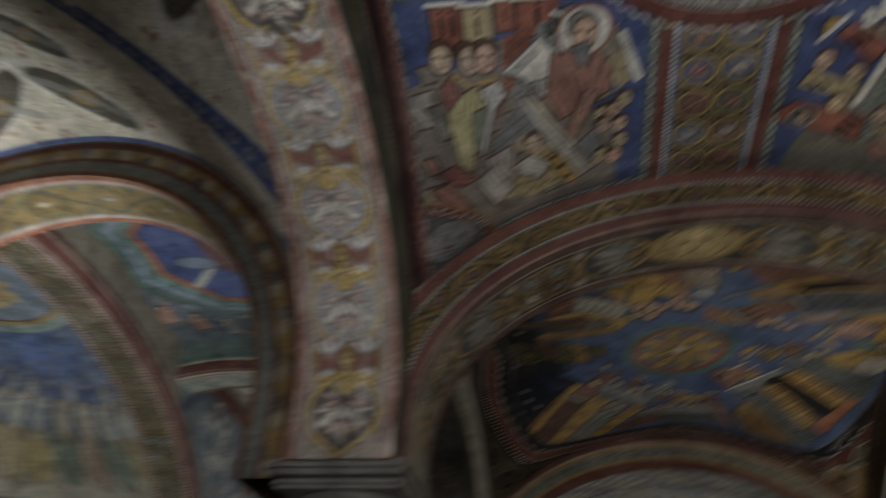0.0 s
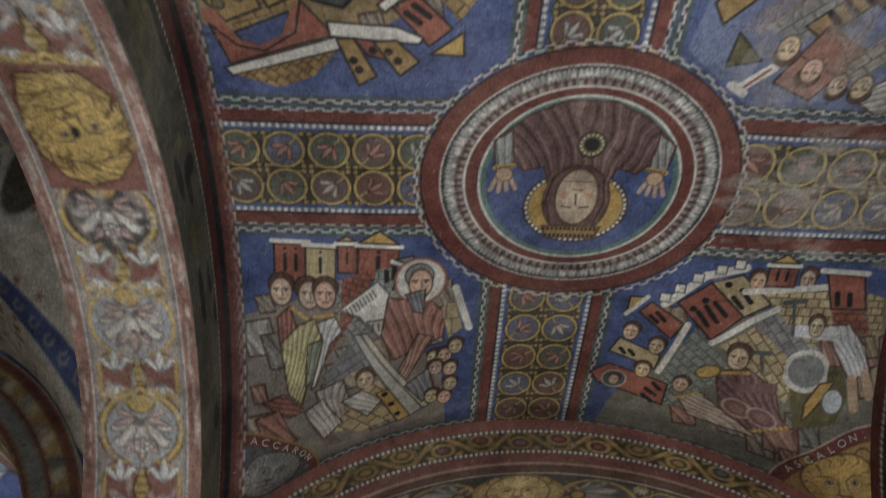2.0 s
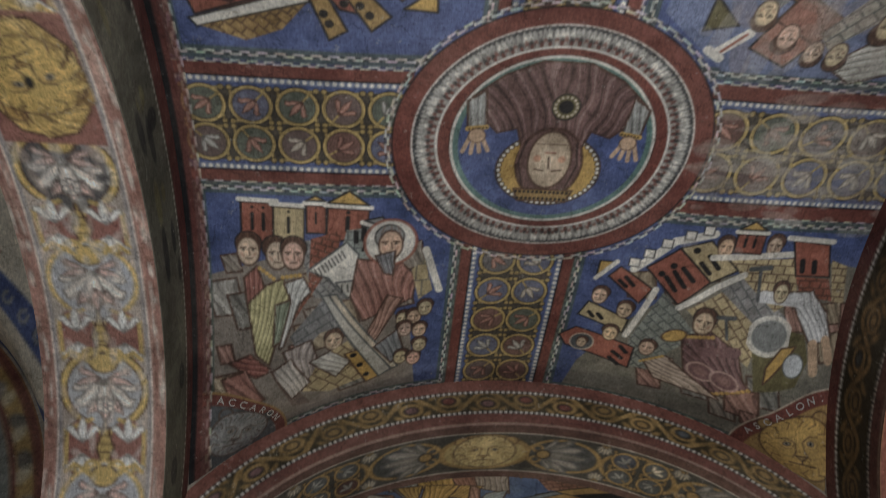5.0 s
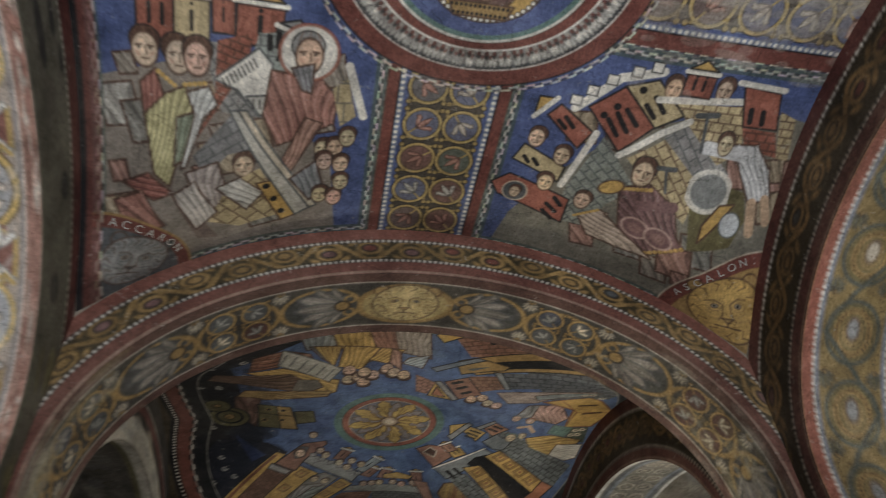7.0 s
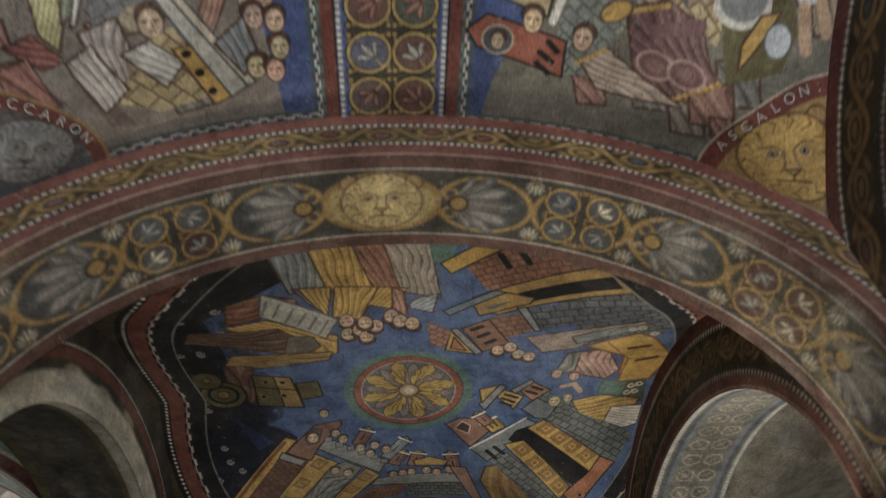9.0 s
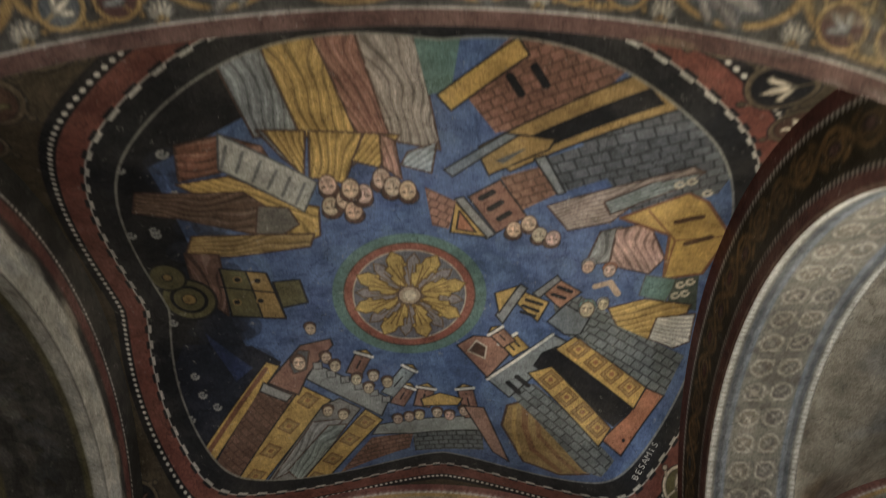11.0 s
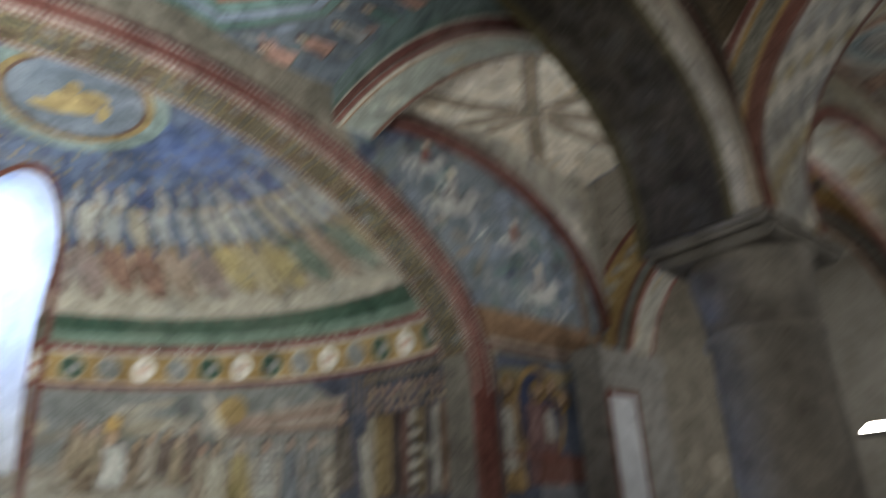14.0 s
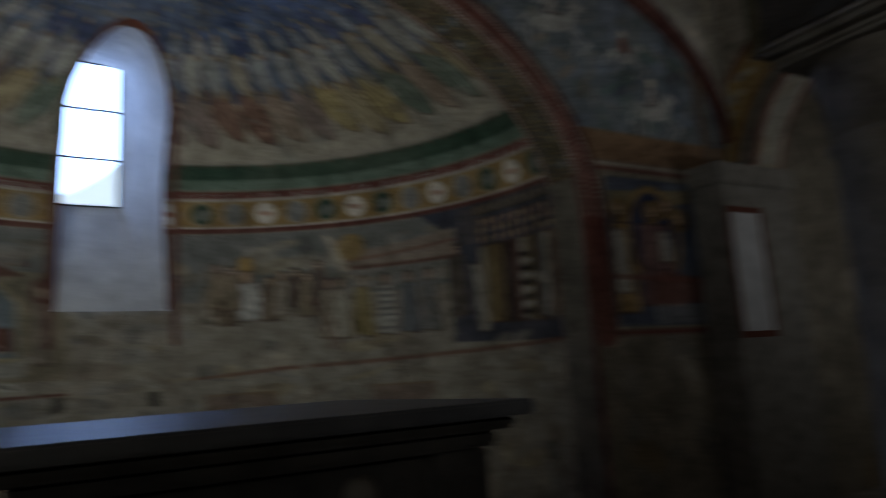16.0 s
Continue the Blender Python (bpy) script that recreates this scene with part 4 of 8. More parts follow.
    for x, y, k, t in ((-0.95, -0.86, BRICK, 0.5), (-0.72, -0.84, SAND, -0.3), (-0.55, -0.78, BRICK, -0.6), (-0.46, -0.98, OCHRE, -0.5), (-1.1, -1.05, SAND, 0.4), (-0.75, -1.08, GREY, 0.1)):
        house(c, x, y, 0.15, 0.2, k, rng, t + 3.14, lights=2)
    masonry(c, (0.36, 0.25, 0.09), BROWN, 0.05, 0.04, (-0.64, -0.72), (-0.46, -0.86), (-0.34, -0.70), (-0.46, -0.52), turn=0.7)
    # the medallion
    rx, ry = 0.565, 0.50
    cy = 0.055
    c.rag(WHITE, 0.018, 0.03, rng, *circle_points(0, cy, rx + 0.018, ry + 0.018, n=64), close=True)
    c.oval(RED, 0, cy, rx, ry, edge=BLACK)
    c.oval(WHITE, 0, cy, rx * 0.885, ry * 0.885, a=0.8), c.oval(SLATE, 0, cy, rx * 0.872, ry * 0.872), c.oval((0.27, 0.26, 0.25), 0, cy, rx * 0.845, ry * 0.845)
    for k in range(170):
        t = 2 * math.pi * k / 170 + rng.uniform(-0.01, 0.01)
        for f, l, w, col in ((0.855, 0.012, 0.006, BLACK), (0.835, 0.013, 0.006, (0.5, 0.48, 0.45)), (0.805, 0.014, 0.008, rng.choice((WHITE, (0.36, 0.35, 0.33)))), (0.77, 0.016, 0.007, BLACK if k % 2 else RED), (0.752, 0.01, 0.006, RED if k % 2 else (0.4, 0.38, 0.35))):
            c.oval(col, rx * f * math.cos(t), cy + ry * f * math.sin(t), l * rng.uniform(0.7, 1.1), w, t, a=0.8)
    c.oval(WHITE, 0, cy, rx * 0.735, ry * 0.735, a=0.9), c.oval(RED, 0, cy, rx * 0.72, ry * 0.72), c.oval(BLACK, 0, cy, rx * 0.65, ry * 0.675, a=0.7)
    c.oval(TEAL, 0, cy, rx * 0.635, ry * 0.66, edge=WHITE, w=0.010)
    c.oval(BLUE, 0, cy, rx * 0.59, ry * 0.615)
    c.oval(GOLD, 0.005, 0.165, 0.19, 0.15, edge=BROWN, w=0.008)
    c.dots(BLACK, 0.010, 0.021, *circle_points(0.005, 0.165, 0.182, 0.143, n=60), close=True)
    c.dots(WHITE, 0.0065, 0.021, *circle_points(0.005, 0.165, 0.182, 0.143, n=60), close=True)
    mauve = (0.20, 0.115, 0.105)
    robe(c, mauve, rng, (-0.30, -0.115), (-0.20, -0.20), (-0.08, -0.255), (0.08, -0.255), (0.20, -0.20), (0.30, -0.115), (0.25, -0.03), (0.20, 0.02), (0.13, 0.0), (0.10, 0.09), (-0.10, 0.09), (-0.13, 0.0), (-0.20, 0.02), (-0.25, -0.03), folds=15, axis=(0.0, 1.0))
    c.oval(mauve, 0.004, 0.14, 0.12, 0.145, edge=BROWN, w=0.010)
    for k in (-1, 1):
        c.line([v * 0.4 for v in mauve], 0.006, (k * 0.09, 0.05), (k * 0.108, 0.14), (k * 0.08, 0.24)), c.line([v * 1.8 for v in mauve], 0.005, (k * 0.10, 0.04), (k * 0.116, 0.14), a=0.7)
    c.oval((0.50, 0.39, 0.28), 0.004, 0.125, 0.078, 0.118, edge=BROWN, w=0.008)
    c.oval((0.60, 0.50, 0.38), -0.012, 0.13, 0.03, 0.06, a=0.5)
    c.line(BROWN, 0.007, (-0.045, 0.165), (-0.012, 0.170)), c.line(BROWN, 0.007, (0.020, 0.170), (0.052, 0.165)), c.line(BROWN, 0.006, (0.006, 0.16), (0.0, 0.115)), c.line((0.3, 0.1, 0.06), 0.006, (-0.014, 0.095), (0.022, 0.095)), c.line(BROWN, 0.005, (-0.05, 0.06), (0.055, 0.06), a=0.7)
    for k in (-1, 1):
        c.oval((0.48, 0.20, 0.10), 0.004 + k * 0.045, 0.12, 0.014, a=0.7)
    c.poly(OCHRE, (-0.11, 0.25), (0.11, 0.25), (0.09, 0.30), (-0.09, 0.30), edge=BROWN), c.dots(BLACK, 0.006, 0.016, (-0.10, 0.262), (0.10, 0.262)), c.dots(BLACK, 0.006, 0.016, (-0.09, 0.29), (0.09, 0.29))
    c.oval(OLIVE, 0.025, -0.09, 0.048, 0.05, edge=BLACK), c.oval(BLACK, 0.025, -0.09, 0.026)
    c.dots(BONE, 0.005, 0.016, *circle_points(0.025, -0.09, 0.038, n=30), close=True)
    for s in (-1, 1):
        robe(c, (0.34, 0.34, 0.33), rng, (s * 0.255, -0.14), (s * 0.315, -0.10), (s * 0.305, 0.005), (s * 0.24, 0.0), folds=4)
        c.line(GOLD, 0.018, (s * 0.24, 0.0), (s * 0.305, 0.008)), c.dots(BLACK, 0.004, 0.012, (s * 0.24, 0.002), (s * 0.305, 0.01))
        for k in range(4):
            c.line(SKIN, 0.016, (s * (0.262 + 0.008 * k), 0.02), (s * (0.225 + 0.03 * k), 0.105 - 0.006 * abs(k - 2)), a=0.95)
        c.oval(SKIN, s * 0.27, 0.035, 0.03, 0.028, edge=BROWN, w=0.004)
    # border and corner rubbed pale towards the east
    for k in range(150):
        c.oval(rng.choice(((0.38, 0.34, 0.30), (0.33, 0.28, 0.25), (0.42, 0.39, 0.35))), rng.uniform(0.55, 1.35), rng.gauss(0.06, 0.13), rng.uniform(0.02, 0.10), rng.uniform(0.01, 0.03), rng.uniform(-0.3, 0.3), a=0.30)
    for k in range(130):
        c.oval(rng.choice(((0.40, 0.37, 0.34), (0.35, 0.27, 0.23))), rng.uniform(0.4, 1.3), rng.uniform(-1.2, -0.3), rng.uniform(0.02, 0.12), rng.uniform(0.01, 0.04), rng.uniform(0, 3), a=0.28)
    # red border round the bay
    c.oval(OCHRE, -1.22, 1.30, 0.262, hole=0.97)
    c.rag(WHITE, 0.02, 0.028, rng, (-1.235, -1.4), (-1.235, 1.4))
    c.rag(WHITE, 0.02, 0.028, rng, (1.325, -1.4), (1.325, 1.4))
    c.line(BLACK, 0.05, (-1.285, -1.4), (-1.285, 1.4))
    c.line(RED, 0.05, (-1.255, -1.4), (-1.255, 1.4), a=0.7)


def edge_wave(x, y):
    """How far a place of the star vault lies within its scalloped border."""
    x = x - 0.16
    r = np.hypot(x, y)
    t = np.arctan2(y, x)
    lim = 1.29 + (0.15 - 0.07 * np.cos(t)) * np.abs(np.sin(2 * t)) ** 1.3 - 0.15 * np.clip(np.sin(t), 0, 1) ** 10
    return r, lim


def paint_star_vault(c, rng):
    """A gilded flower boss amid blue, with towns, a cart, a bed and seated elders set all round it."""
    c.c[:] = (0.085, 0.15, 0.32)
    for k in range(260):
        c.oval(rng.choice(((0.07, 0.12, 0.29), (0.11, 0.19, 0.36), (0.13, 0.21, 0.36))), rng.uniform(-1.2, 1.3), rng.uniform(-1.2, 1.2), rng.uniform(0.03, 0.14), rng.uniform(0.02, 0.08), rng.uniform(0, 3), a=0.4)
    robe(c, (0.30, 0.33, 0.36), rng, (-0.30, -1.05), (-0.16, -1.1), (-0.10, -0.75), (-0.2, -0.68))
    # dark ground strewn with white rosettes
    c.poly(BLACK, (-1.3, 1.3), (-1.3, -1.4), (-0.3, -1.4), (-0.5, -0.95), (-0.86, -0.80), (-0.84, -0.3), (-0.72, 0.25), (-0.66, 0.36), (-0.9, 0.82), (-0.6, 1.3))
    c.poly((0.03, 0.033, 0.05), (-1.0, 0.2), (-0.70, 0.22), (-0.58, 0.32), (-0.72, 0.62), (-0.98, 0.92), (-1.2, 0.6))
    for k in range(60):
        c.oval((0.035, 0.04, 0.06), rng.gauss(-0.80, 0.06), rng.uniform(-0.9, 0.6), rng.uniform(0.03, 0.09), rng.uniform(0.03, 0.08), 0, a=0.5)
    for k in range(80):
        x, y = rng.uniform(-1.22, -0.5), rng.uniform(-1.35, 1.0)
        if x < -0.86 + 0.25 * abs(y) - 0.1:
            c.dots((0.36, 0.35, 0.33), 0.006, 0.011, *circle_points(x, y, 0.016, n=7)), c.oval(GREY, x, y, 0.006)
    # the hems of the seated elders and the far end of the bridge town
    robe(c, (0.28, 0.30, 0.32), rng, (-0.62, -1.32), (-0.40, -1.36), (-0.34, -0.84), (-0.50, -0.86), folds=8)
    robe(c, GOLD, rng, (-0.46, -1.3), (-0.28, -1.36), (-0.14, -0.82), (-0.34, -0.84), folds=8)
    robe(c, (0.34, 0.15, 0.10), rng, (-0.30, -1.34), (-0.12, -1.36), (0.02, -0.8), (-0.14, -0.82), folds=8)
    robe(c, (0.40, 0.34, 0.30), rng, (-0.16, -1.36), (0.06, -1.34), (0.16, -0.76), (-0.02, -0.80), folds=8)
    c.poly(TEAL, (0.05, -1.3), (0.25, -1.3), (0.2, -1.0), (0.12, -0.98))
    masonry(c, (0.30, 0.15, 0.10), BROWN, 0.05, 0.035, (0.22, -1.02), (0.5, -1.3), (0.85, -1.25), (0.62, -0.92), (0.36, -0.84), turn=-0.5)
    c.poly(GOLD, (0.15, -0.98), (0.42, -1.2), (0.46, -1.14), (0.20, -0.92), edge=BLACK)
    for x, y in ((0.40, -1.06), (0.48, -1.1)):
        c.line(BLACK, 0.03, (x, y), (x + 0.04, y + 0.06))
    masonry(c, (0.15, 0.16, 0.18), BLACK, 0.062, 0.048, (0.60, -0.92), (0.86, -1.2), (1.25, -0.9), (1.2, -0.6), (0.9, -0.5), turn=-0.45)
    c.poly(OCHRE, (0.30, -0.78), (0.86, -1.16), (0.96, -1.04), (0.42, -0.68), edge=BLACK)
    c.poly(BLACK, (0.38, -0.77), (0.84, -1.08), (0.89, -1.03), (0.44, -0.73))
    # seated elders with the lettered sheet
    robe(c, (0.30, 0.33, 0.36), rng, (-0.488, -0.885), (-0.345, -0.863), (-0.351, -0.678), (-0.418, -0.764), folds=8)
    robe(c, (0.24, 0.10, 0.05), rng, (-0.753, -0.874), (-0.609, -0.887), (-0.482, -0.819), (-0.462, -0.76), (-0.638, -0.735), (-0.78, -0.719), folds=5)
    robe(c, GOLD, rng, (-0.468, -0.882), (-0.324, -0.861), (-0.352, -0.673), (-0.391, -0.736), folds=9)
    robe(c, GOLD, rng, (-0.311, -0.859), (-0.121, -0.835), (-0.205, -0.624), (-0.331, -0.664), folds=10)
    robe(c, GOLD, rng, (-0.115, -0.835), (0.011, -0.823), (-0.07, -0.687), (-0.169, -0.721), folds=8)
    robe(c, ROSE, rng, (-0.06, -0.83), (-0.008, -0.802), (0.013, -0.63), (-0.058, -0.691), folds=4)
    robe(c, (0.36, 0.40, 0.44), rng, (0.039, -0.751), (0.147, -0.79), (0.126, -0.658), (0.011, -0.694), folds=7)
    robe(c, GOLD, rng, (-0.795, -0.703), (-0.612, -0.714), (-0.445, -0.571), (-0.314, -0.523), (-0.326, -0.377), (-0.42, -0.331), (-0.531, -0.335), (-0.585, -0.464), folds=9)
    robe(c, (0.17, 0.10, 0.06), rng, (-0.948, -0.673), (-0.577, -0.632), (-0.481, -0.513), (-0.574, -0.411), (-0.837, -0.523), (-0.996, -0.563), folds=8)
    c.poly((0.20, 0.18, 0.16), (-0.54, -0.558), (-0.43, -0.531), (-0.399, -0.444), (-0.482, -0.39), (-0.573, -0.416), edge=BROWN)
    robe(c, OCHRE, rng, (-0.819, -0.421), (-0.551, -0.407), (-0.348, -0.39), (-0.372, -0.323), (-0.689, -0.295), (-0.869, -0.317), folds=6)
    c.poly((0.46, 0.44, 0.40), (-0.613, -0.893), (-0.307, -0.639), (-0.371, -0.505), (-0.639, -0.748), edge=SLATE)
    c.line(SLATE, 0.012, (-0.596, -0.84), (-0.627, -0.756), a=0.7)
    c.line(SLATE, 0.012, (-0.547, -0.805), (-0.582, -0.725), a=0.7)
    c.line(SLATE, 0.012, (-0.495, -0.755), (-0.535, -0.674), a=0.7)
    c.line(SLATE, 0.012, (-0.445, -0.71), (-0.489, -0.633), a=0.7)
    c.line(SLATE, 0.012, (-0.402, -0.674), (-0.441, -0.592), a=0.7)
    c.line(SLATE, 0.012, (-0.352, -0.639), (-0.398, -0.546), a=0.7)
    for x, y in ((-0.27, -0.614), (-0.268, -0.513), (-0.211, -0.54), (-0.182, -0.483), (-0.137, -0.56), (-0.065, -0.628), (-0.024, -0.59), (0.033, -0.57), (-0.186, -0.59)):
        bust(c, x, y, 0.058, rng, turn=3.1)
    # ox-cart with the ark
    robe(c, (0.20, 0.11, 0.08), rng, (-0.874, -0.323), (-0.741, -0.31), (-0.771, 0.041), (-0.889, -0.101), folds=4)
    c.poly(OLIVE, (-0.756, -0.23), (-0.573, -0.192), (-0.527, 0.074), (-0.759, 0.046), edge=BLACK, w=0.01)
    c.poly(OCHRE, (-0.654, -0.208), (-0.573, -0.192), (-0.527, 0.074), (-0.627, 0.063), edge=BLACK)
    c.line(BLACK, 0.008, (-0.771, -0.123), (-0.558, -0.079))
    for x, y in ((-0.696, -0.162), (-0.721, -0.033), (-0.615, -0.151), (-0.621, -0.035)):
        c.oval(BLACK, x, y, 0.016, edge=OCHRE)
    c.poly(OLIVE, (-0.553, -0.139), (-0.441, -0.144), (-0.422, -0.01), (-0.534, 0.012), edge=BLACK, w=0.01)
    for x, y in ((-0.92, -0.058),):
        c.oval(OLIVE, x, y, 0.115, edge=BLACK, w=0.014), c.oval(BLACK, x, y, 0.08, hole=0.8), c.oval(OCHRE, x, y, 0.03, edge=BLACK)
    for x, y in ((-0.98, -0.187),):
        c.oval(OLIVE, x, y, 0.075, edge=BLACK, w=0.012), c.oval(OCHRE, x, y, 0.02, edge=BLACK)
    # walled town with a long bridge
    masonry(c, (0.15, 0.16, 0.18), BLACK, 0.062, 0.048, (0.539, -0.751), (0.669, -0.826), (0.946, -0.833), (0.941, -0.782), (0.62, -0.601), turn=-0.45)
    masonry(c, (0.30, 0.16, 0.10), BROWN, 0.05, 0.036, (0.386, -0.65), (0.535, -0.718), (0.612, -0.601), (0.472, -0.495), turn=-0.45)
    c.poly((0.26, 0.28, 0.30), (0.502, -0.747), (0.542, -0.764), (0.631, -0.601), (0.604, -0.588), edge=BLACK)
    c.poly((0.27, 0.13, 0.085), (0.266, -0.552), (0.386, -0.64), (0.498, -0.468), (0.382, -0.372), edge=BLACK)
    c.line(BLACK, 0.026, (0.316, -0.547), (0.359, -0.58))
    c.line(BLACK, 0.026, (0.352, -0.497), (0.394, -0.533))
    c.line(BLACK, 0.026, (0.39, -0.448), (0.427, -0.481))
    c.poly(GREY, (0.214, -0.54), (0.249, -0.552), (0.379, -0.367), (0.344, -0.339), edge=BLACK)
    c.poly(GOLD, (0.216, -0.529), (0.344, -0.35), (0.197, -0.371), edge=BLACK)
    c.poly(ORANGE, (0.233, -0.483), (0.301, -0.374), (0.222, -0.387), edge=BLACK)
    masonry(c, (0.38, 0.19, 0.13), BROWN, 0.04, 0.035, (0.099, -0.595), (0.219, -0.529), (0.191, -0.388), (0.125, -0.407), turn=0.5)
    c.poly(OCHRE, (0.297, -0.754), (0.446, -0.84), (0.57, -0.837), (0.551, -0.791), (0.342, -0.657), edge=BLACK)
    c.poly(SLATE, (0.335, -0.718), (0.457, -0.793), (0.499, -0.797), (0.397, -0.703), edge=OCHRE, w=0.02)
    c.poly((0.20, 0.23, 0.27), (0.172, -0.674), (0.342, -0.8), (0.394, -0.842), (0.446, -0.84), (0.205, -0.643), edge=BLACK)
    robe(c, (0.36, 0.28, 0.24), rng, (0.571, -0.527), (0.708, -0.598), (1.06, -0.754), (1.11, -0.722), (0.947, -0.614), (0.825, -0.446), (0.666, -0.4), folds=9)
    robe(c, (0.24, 0.27, 0.27), rng, (0.781, -0.56), (0.932, -0.667), (1.11, -0.724), (1.05, -0.642), (0.817, -0.49), folds=6)
    for x, y in ((0.452, -0.387), (0.509, -0.423), (0.555, -0.363), (0.611, -0.347)):
        bust(c, x, y, 0.052, rng, turn=3.1)
    # the gilded bed with its sleepers
    robe(c, (0.30, 0.30, 0.29), rng, (0.797, -0.394), (0.877, -0.421), (0.924, -0.219), (0.762, -0.205), folds=4)
    robe(c, (0.50, 0.31, 0.25), rng, (0.86, -0.404), (0.979, -0.443), (1.09, -0.232), (1.04, -0.143), (0.863, -0.197), folds=9)
    c.poly(GOLD, (0.86, -0.471), (1.09, -0.605), (1.18, -0.552), (1.33, -0.353), (1.27, -0.136), (1.11, -0.11), (1.08, -0.366), edge=(0.25, 0.10, 0.03), w=0.014)
    c.line((0.3, 0.14, 0.03), 0.010, (0.962, -0.511), (1.11, -0.333), (1.11, -0.122))
    c.line((0.3, 0.14, 0.03), 0.008, (1.11, -0.333), (1.32, -0.353))
    c.line((0.13, 0.06, 0.02), 0.028, (1.09, -0.442), (1.18, -0.468))
    c.line((0.13, 0.06, 0.02), 0.028, (1.16, -0.314), (1.25, -0.348))
    for x, y in ((0.776, -0.196),):
        bust(c, x, y, 0.045, rng, hair=GREY)
    for x, y in ((0.87, -0.171),):
        bust(c, x, y, 0.045, rng, hair=ORANGE)
    c.poly(TEAL, (1.03, -0.133), (1.18, -0.103), (1.14, 0.023), (1.02, -0.017), edge=SLATE)
    c.poly((0.09, 0.11, 0.09), (1.16, -0.106), (1.26, -0.126), (1.29, 0.08), (1.15, 0.05))
    for x, y in ((1.19, -0.072), (1.23, -0.088), (1.18, -0.01), (1.22, -0.022), (1.04, -0.655), (1.08, -0.672), (1.16, -0.604)):
        c.dots(BONE, 0.007, 0.011, *circle_points(x, y, 0.016, n=7))
    # men and houses over the gate town
    masonry(c, (0.20, 0.22, 0.22), BLACK, 0.05, 0.04, (0.651, 0.03), (0.767, -0.021), (1.1, 0.232), (0.917, 0.339), (0.687, 0.18), turn=0.5)
    c.poly((0.42, 0.20, 0.10), (0.58, -0.061), (0.668, -0.114), (0.766, -0.043), (0.68, 0.051), edge=BLACK)
    c.line(BLACK, 0.02, (0.642, -0.031), (0.695, -0.009))
    c.line(BLACK, 0.02, (0.665, -0.073), (0.72, -0.046))
    c.poly(GREY, (0.556, -0.038), (0.653, -0.142), (0.671, -0.114), (0.583, -0.006), edge=BLACK)
    c.poly(GOLD, (0.485, 0.019), (0.522, -0.043), (0.631, 0.014), (0.588, 0.128), edge=BLACK)
    c.line(BLACK, 0.018, (0.531, 0.001), (0.598, 0.027))
    c.line(BLACK, 0.018, (0.518, 0.035), (0.584, 0.066))
    c.line(BLACK, 0.018, (0.512, 0.071), (0.571, 0.095))
    c.poly(GREY, (0.398, 0.093), (0.5, -0.091), (0.53, -0.065), (0.432, 0.143), edge=BLACK)
    c.poly(GOLD, (0.391, -0.036), (0.492, -0.081), (0.413, 0.081), edge=BLACK)
    c.poly((0.22, 0.24, 0.26), (0.63, 0.126), (0.704, 0.027), (0.818, 0.109), (0.784, 0.204), (0.714, 0.201), edge=BLACK)
    robe(c, GOLD, rng, (0.893, 0.052), (1.05, 0.005), (1.26, 0.046), (1.25, 0.094), (1.12, 0.139), (1.11, 0.265), (0.978, 0.219), folds=8)
    robe(c, WHITE, rng, (1.12, 0.116), (1.29, 0.097), (1.29, 0.257), (1.22, 0.291), (1.1, 0.234), folds=12)
    for x, y in ((0.801, 0.051),):
        bust(c, x, y, 0.055, rng, hair=TEAL)
    for x, y in ((0.87, 0.026),):
        bust(c, x, y, 0.04, rng, hair=GREY)
    c.line(SKIN, 0.03, (0.822, -0.075), (0.883, -0.096), (0.925, -0.029))
    # palace with gilded panels
    c.poly(DEEP, (-0.893, 0.137), (-0.805, 0.247), (-0.712, 0.344), (-0.797, 0.414), (-0.881, 0.205))
    c.poly(GOLD, (-1.02, 0.793), (-0.648, 0.314), (-0.59, 0.345), (-0.979, 0.865), edge=BLACK)
    c.line((0.24, 0.10, 0.04), 0.022, (-0.972, 0.775), (-0.656, 0.355))
    masonry(c, (0.19, 0.10, 0.065), BROWN, 0.05, 0.032, (-0.965, 0.864), (-0.669, 0.429), (-0.524, 0.523), (-0.891, 0.996), turn=1.0)
    c.poly(GREY, (-0.676, 0.43), (-0.552, 0.518), (-0.584, 0.553), (-0.699, 0.476), edge=BLACK)
    c.poly(GOLD, (-0.887, 0.994), (-0.501, 0.471), (-0.377, 0.581), (-0.819, 1.12), edge=BLACK)
    c.poly((0.27, 0.26, 0.25), (-0.799, 1.13), (-0.418, 0.608), (-0.339, 0.578), (-0.243, 0.664), (-0.625, 1.21), edge=BLACK)
    robe(c, (0.34, 0.33, 0.33), rng, (-0.477, 0.706), (-0.335, 0.724), (-0.487, 0.984), (-0.717, 1.05), folds=7)
    robe(c, (0.30, 0.34, 0.33), rng, (-0.407, 0.75), (-0.317, 0.764), (-0.436, 0.956), (-0.588, 1.13), (-0.632, 1.01), folds=5)
    c.poly(GOLD, (-0.623, 1.19), (-0.221, 0.673), (-0.141, 0.762), (-0.506, 1.23), edge=BLACK)
    for x, y in ((-0.486, 0.563), (-0.59, 0.702), (-0.69, 0.833), (-0.78, 0.971), (-0.231, 0.767), (-0.315, 0.88), (-0.411, 1.01), (-0.509, 1.13)):
        c.poly(OCHRE, (x - 0.05, y), (x, y - 0.05), (x + 0.05, y), (x, y + 0.05), edge=(0.25, 0.12, 0.02), w=0.008), c.poly((0.34, 0.16, 0.03), (x - 0.02, y), (x, y - 0.02), (x + 0.02, y), (x, y + 0.02), edge=GOLD, w=0.006)
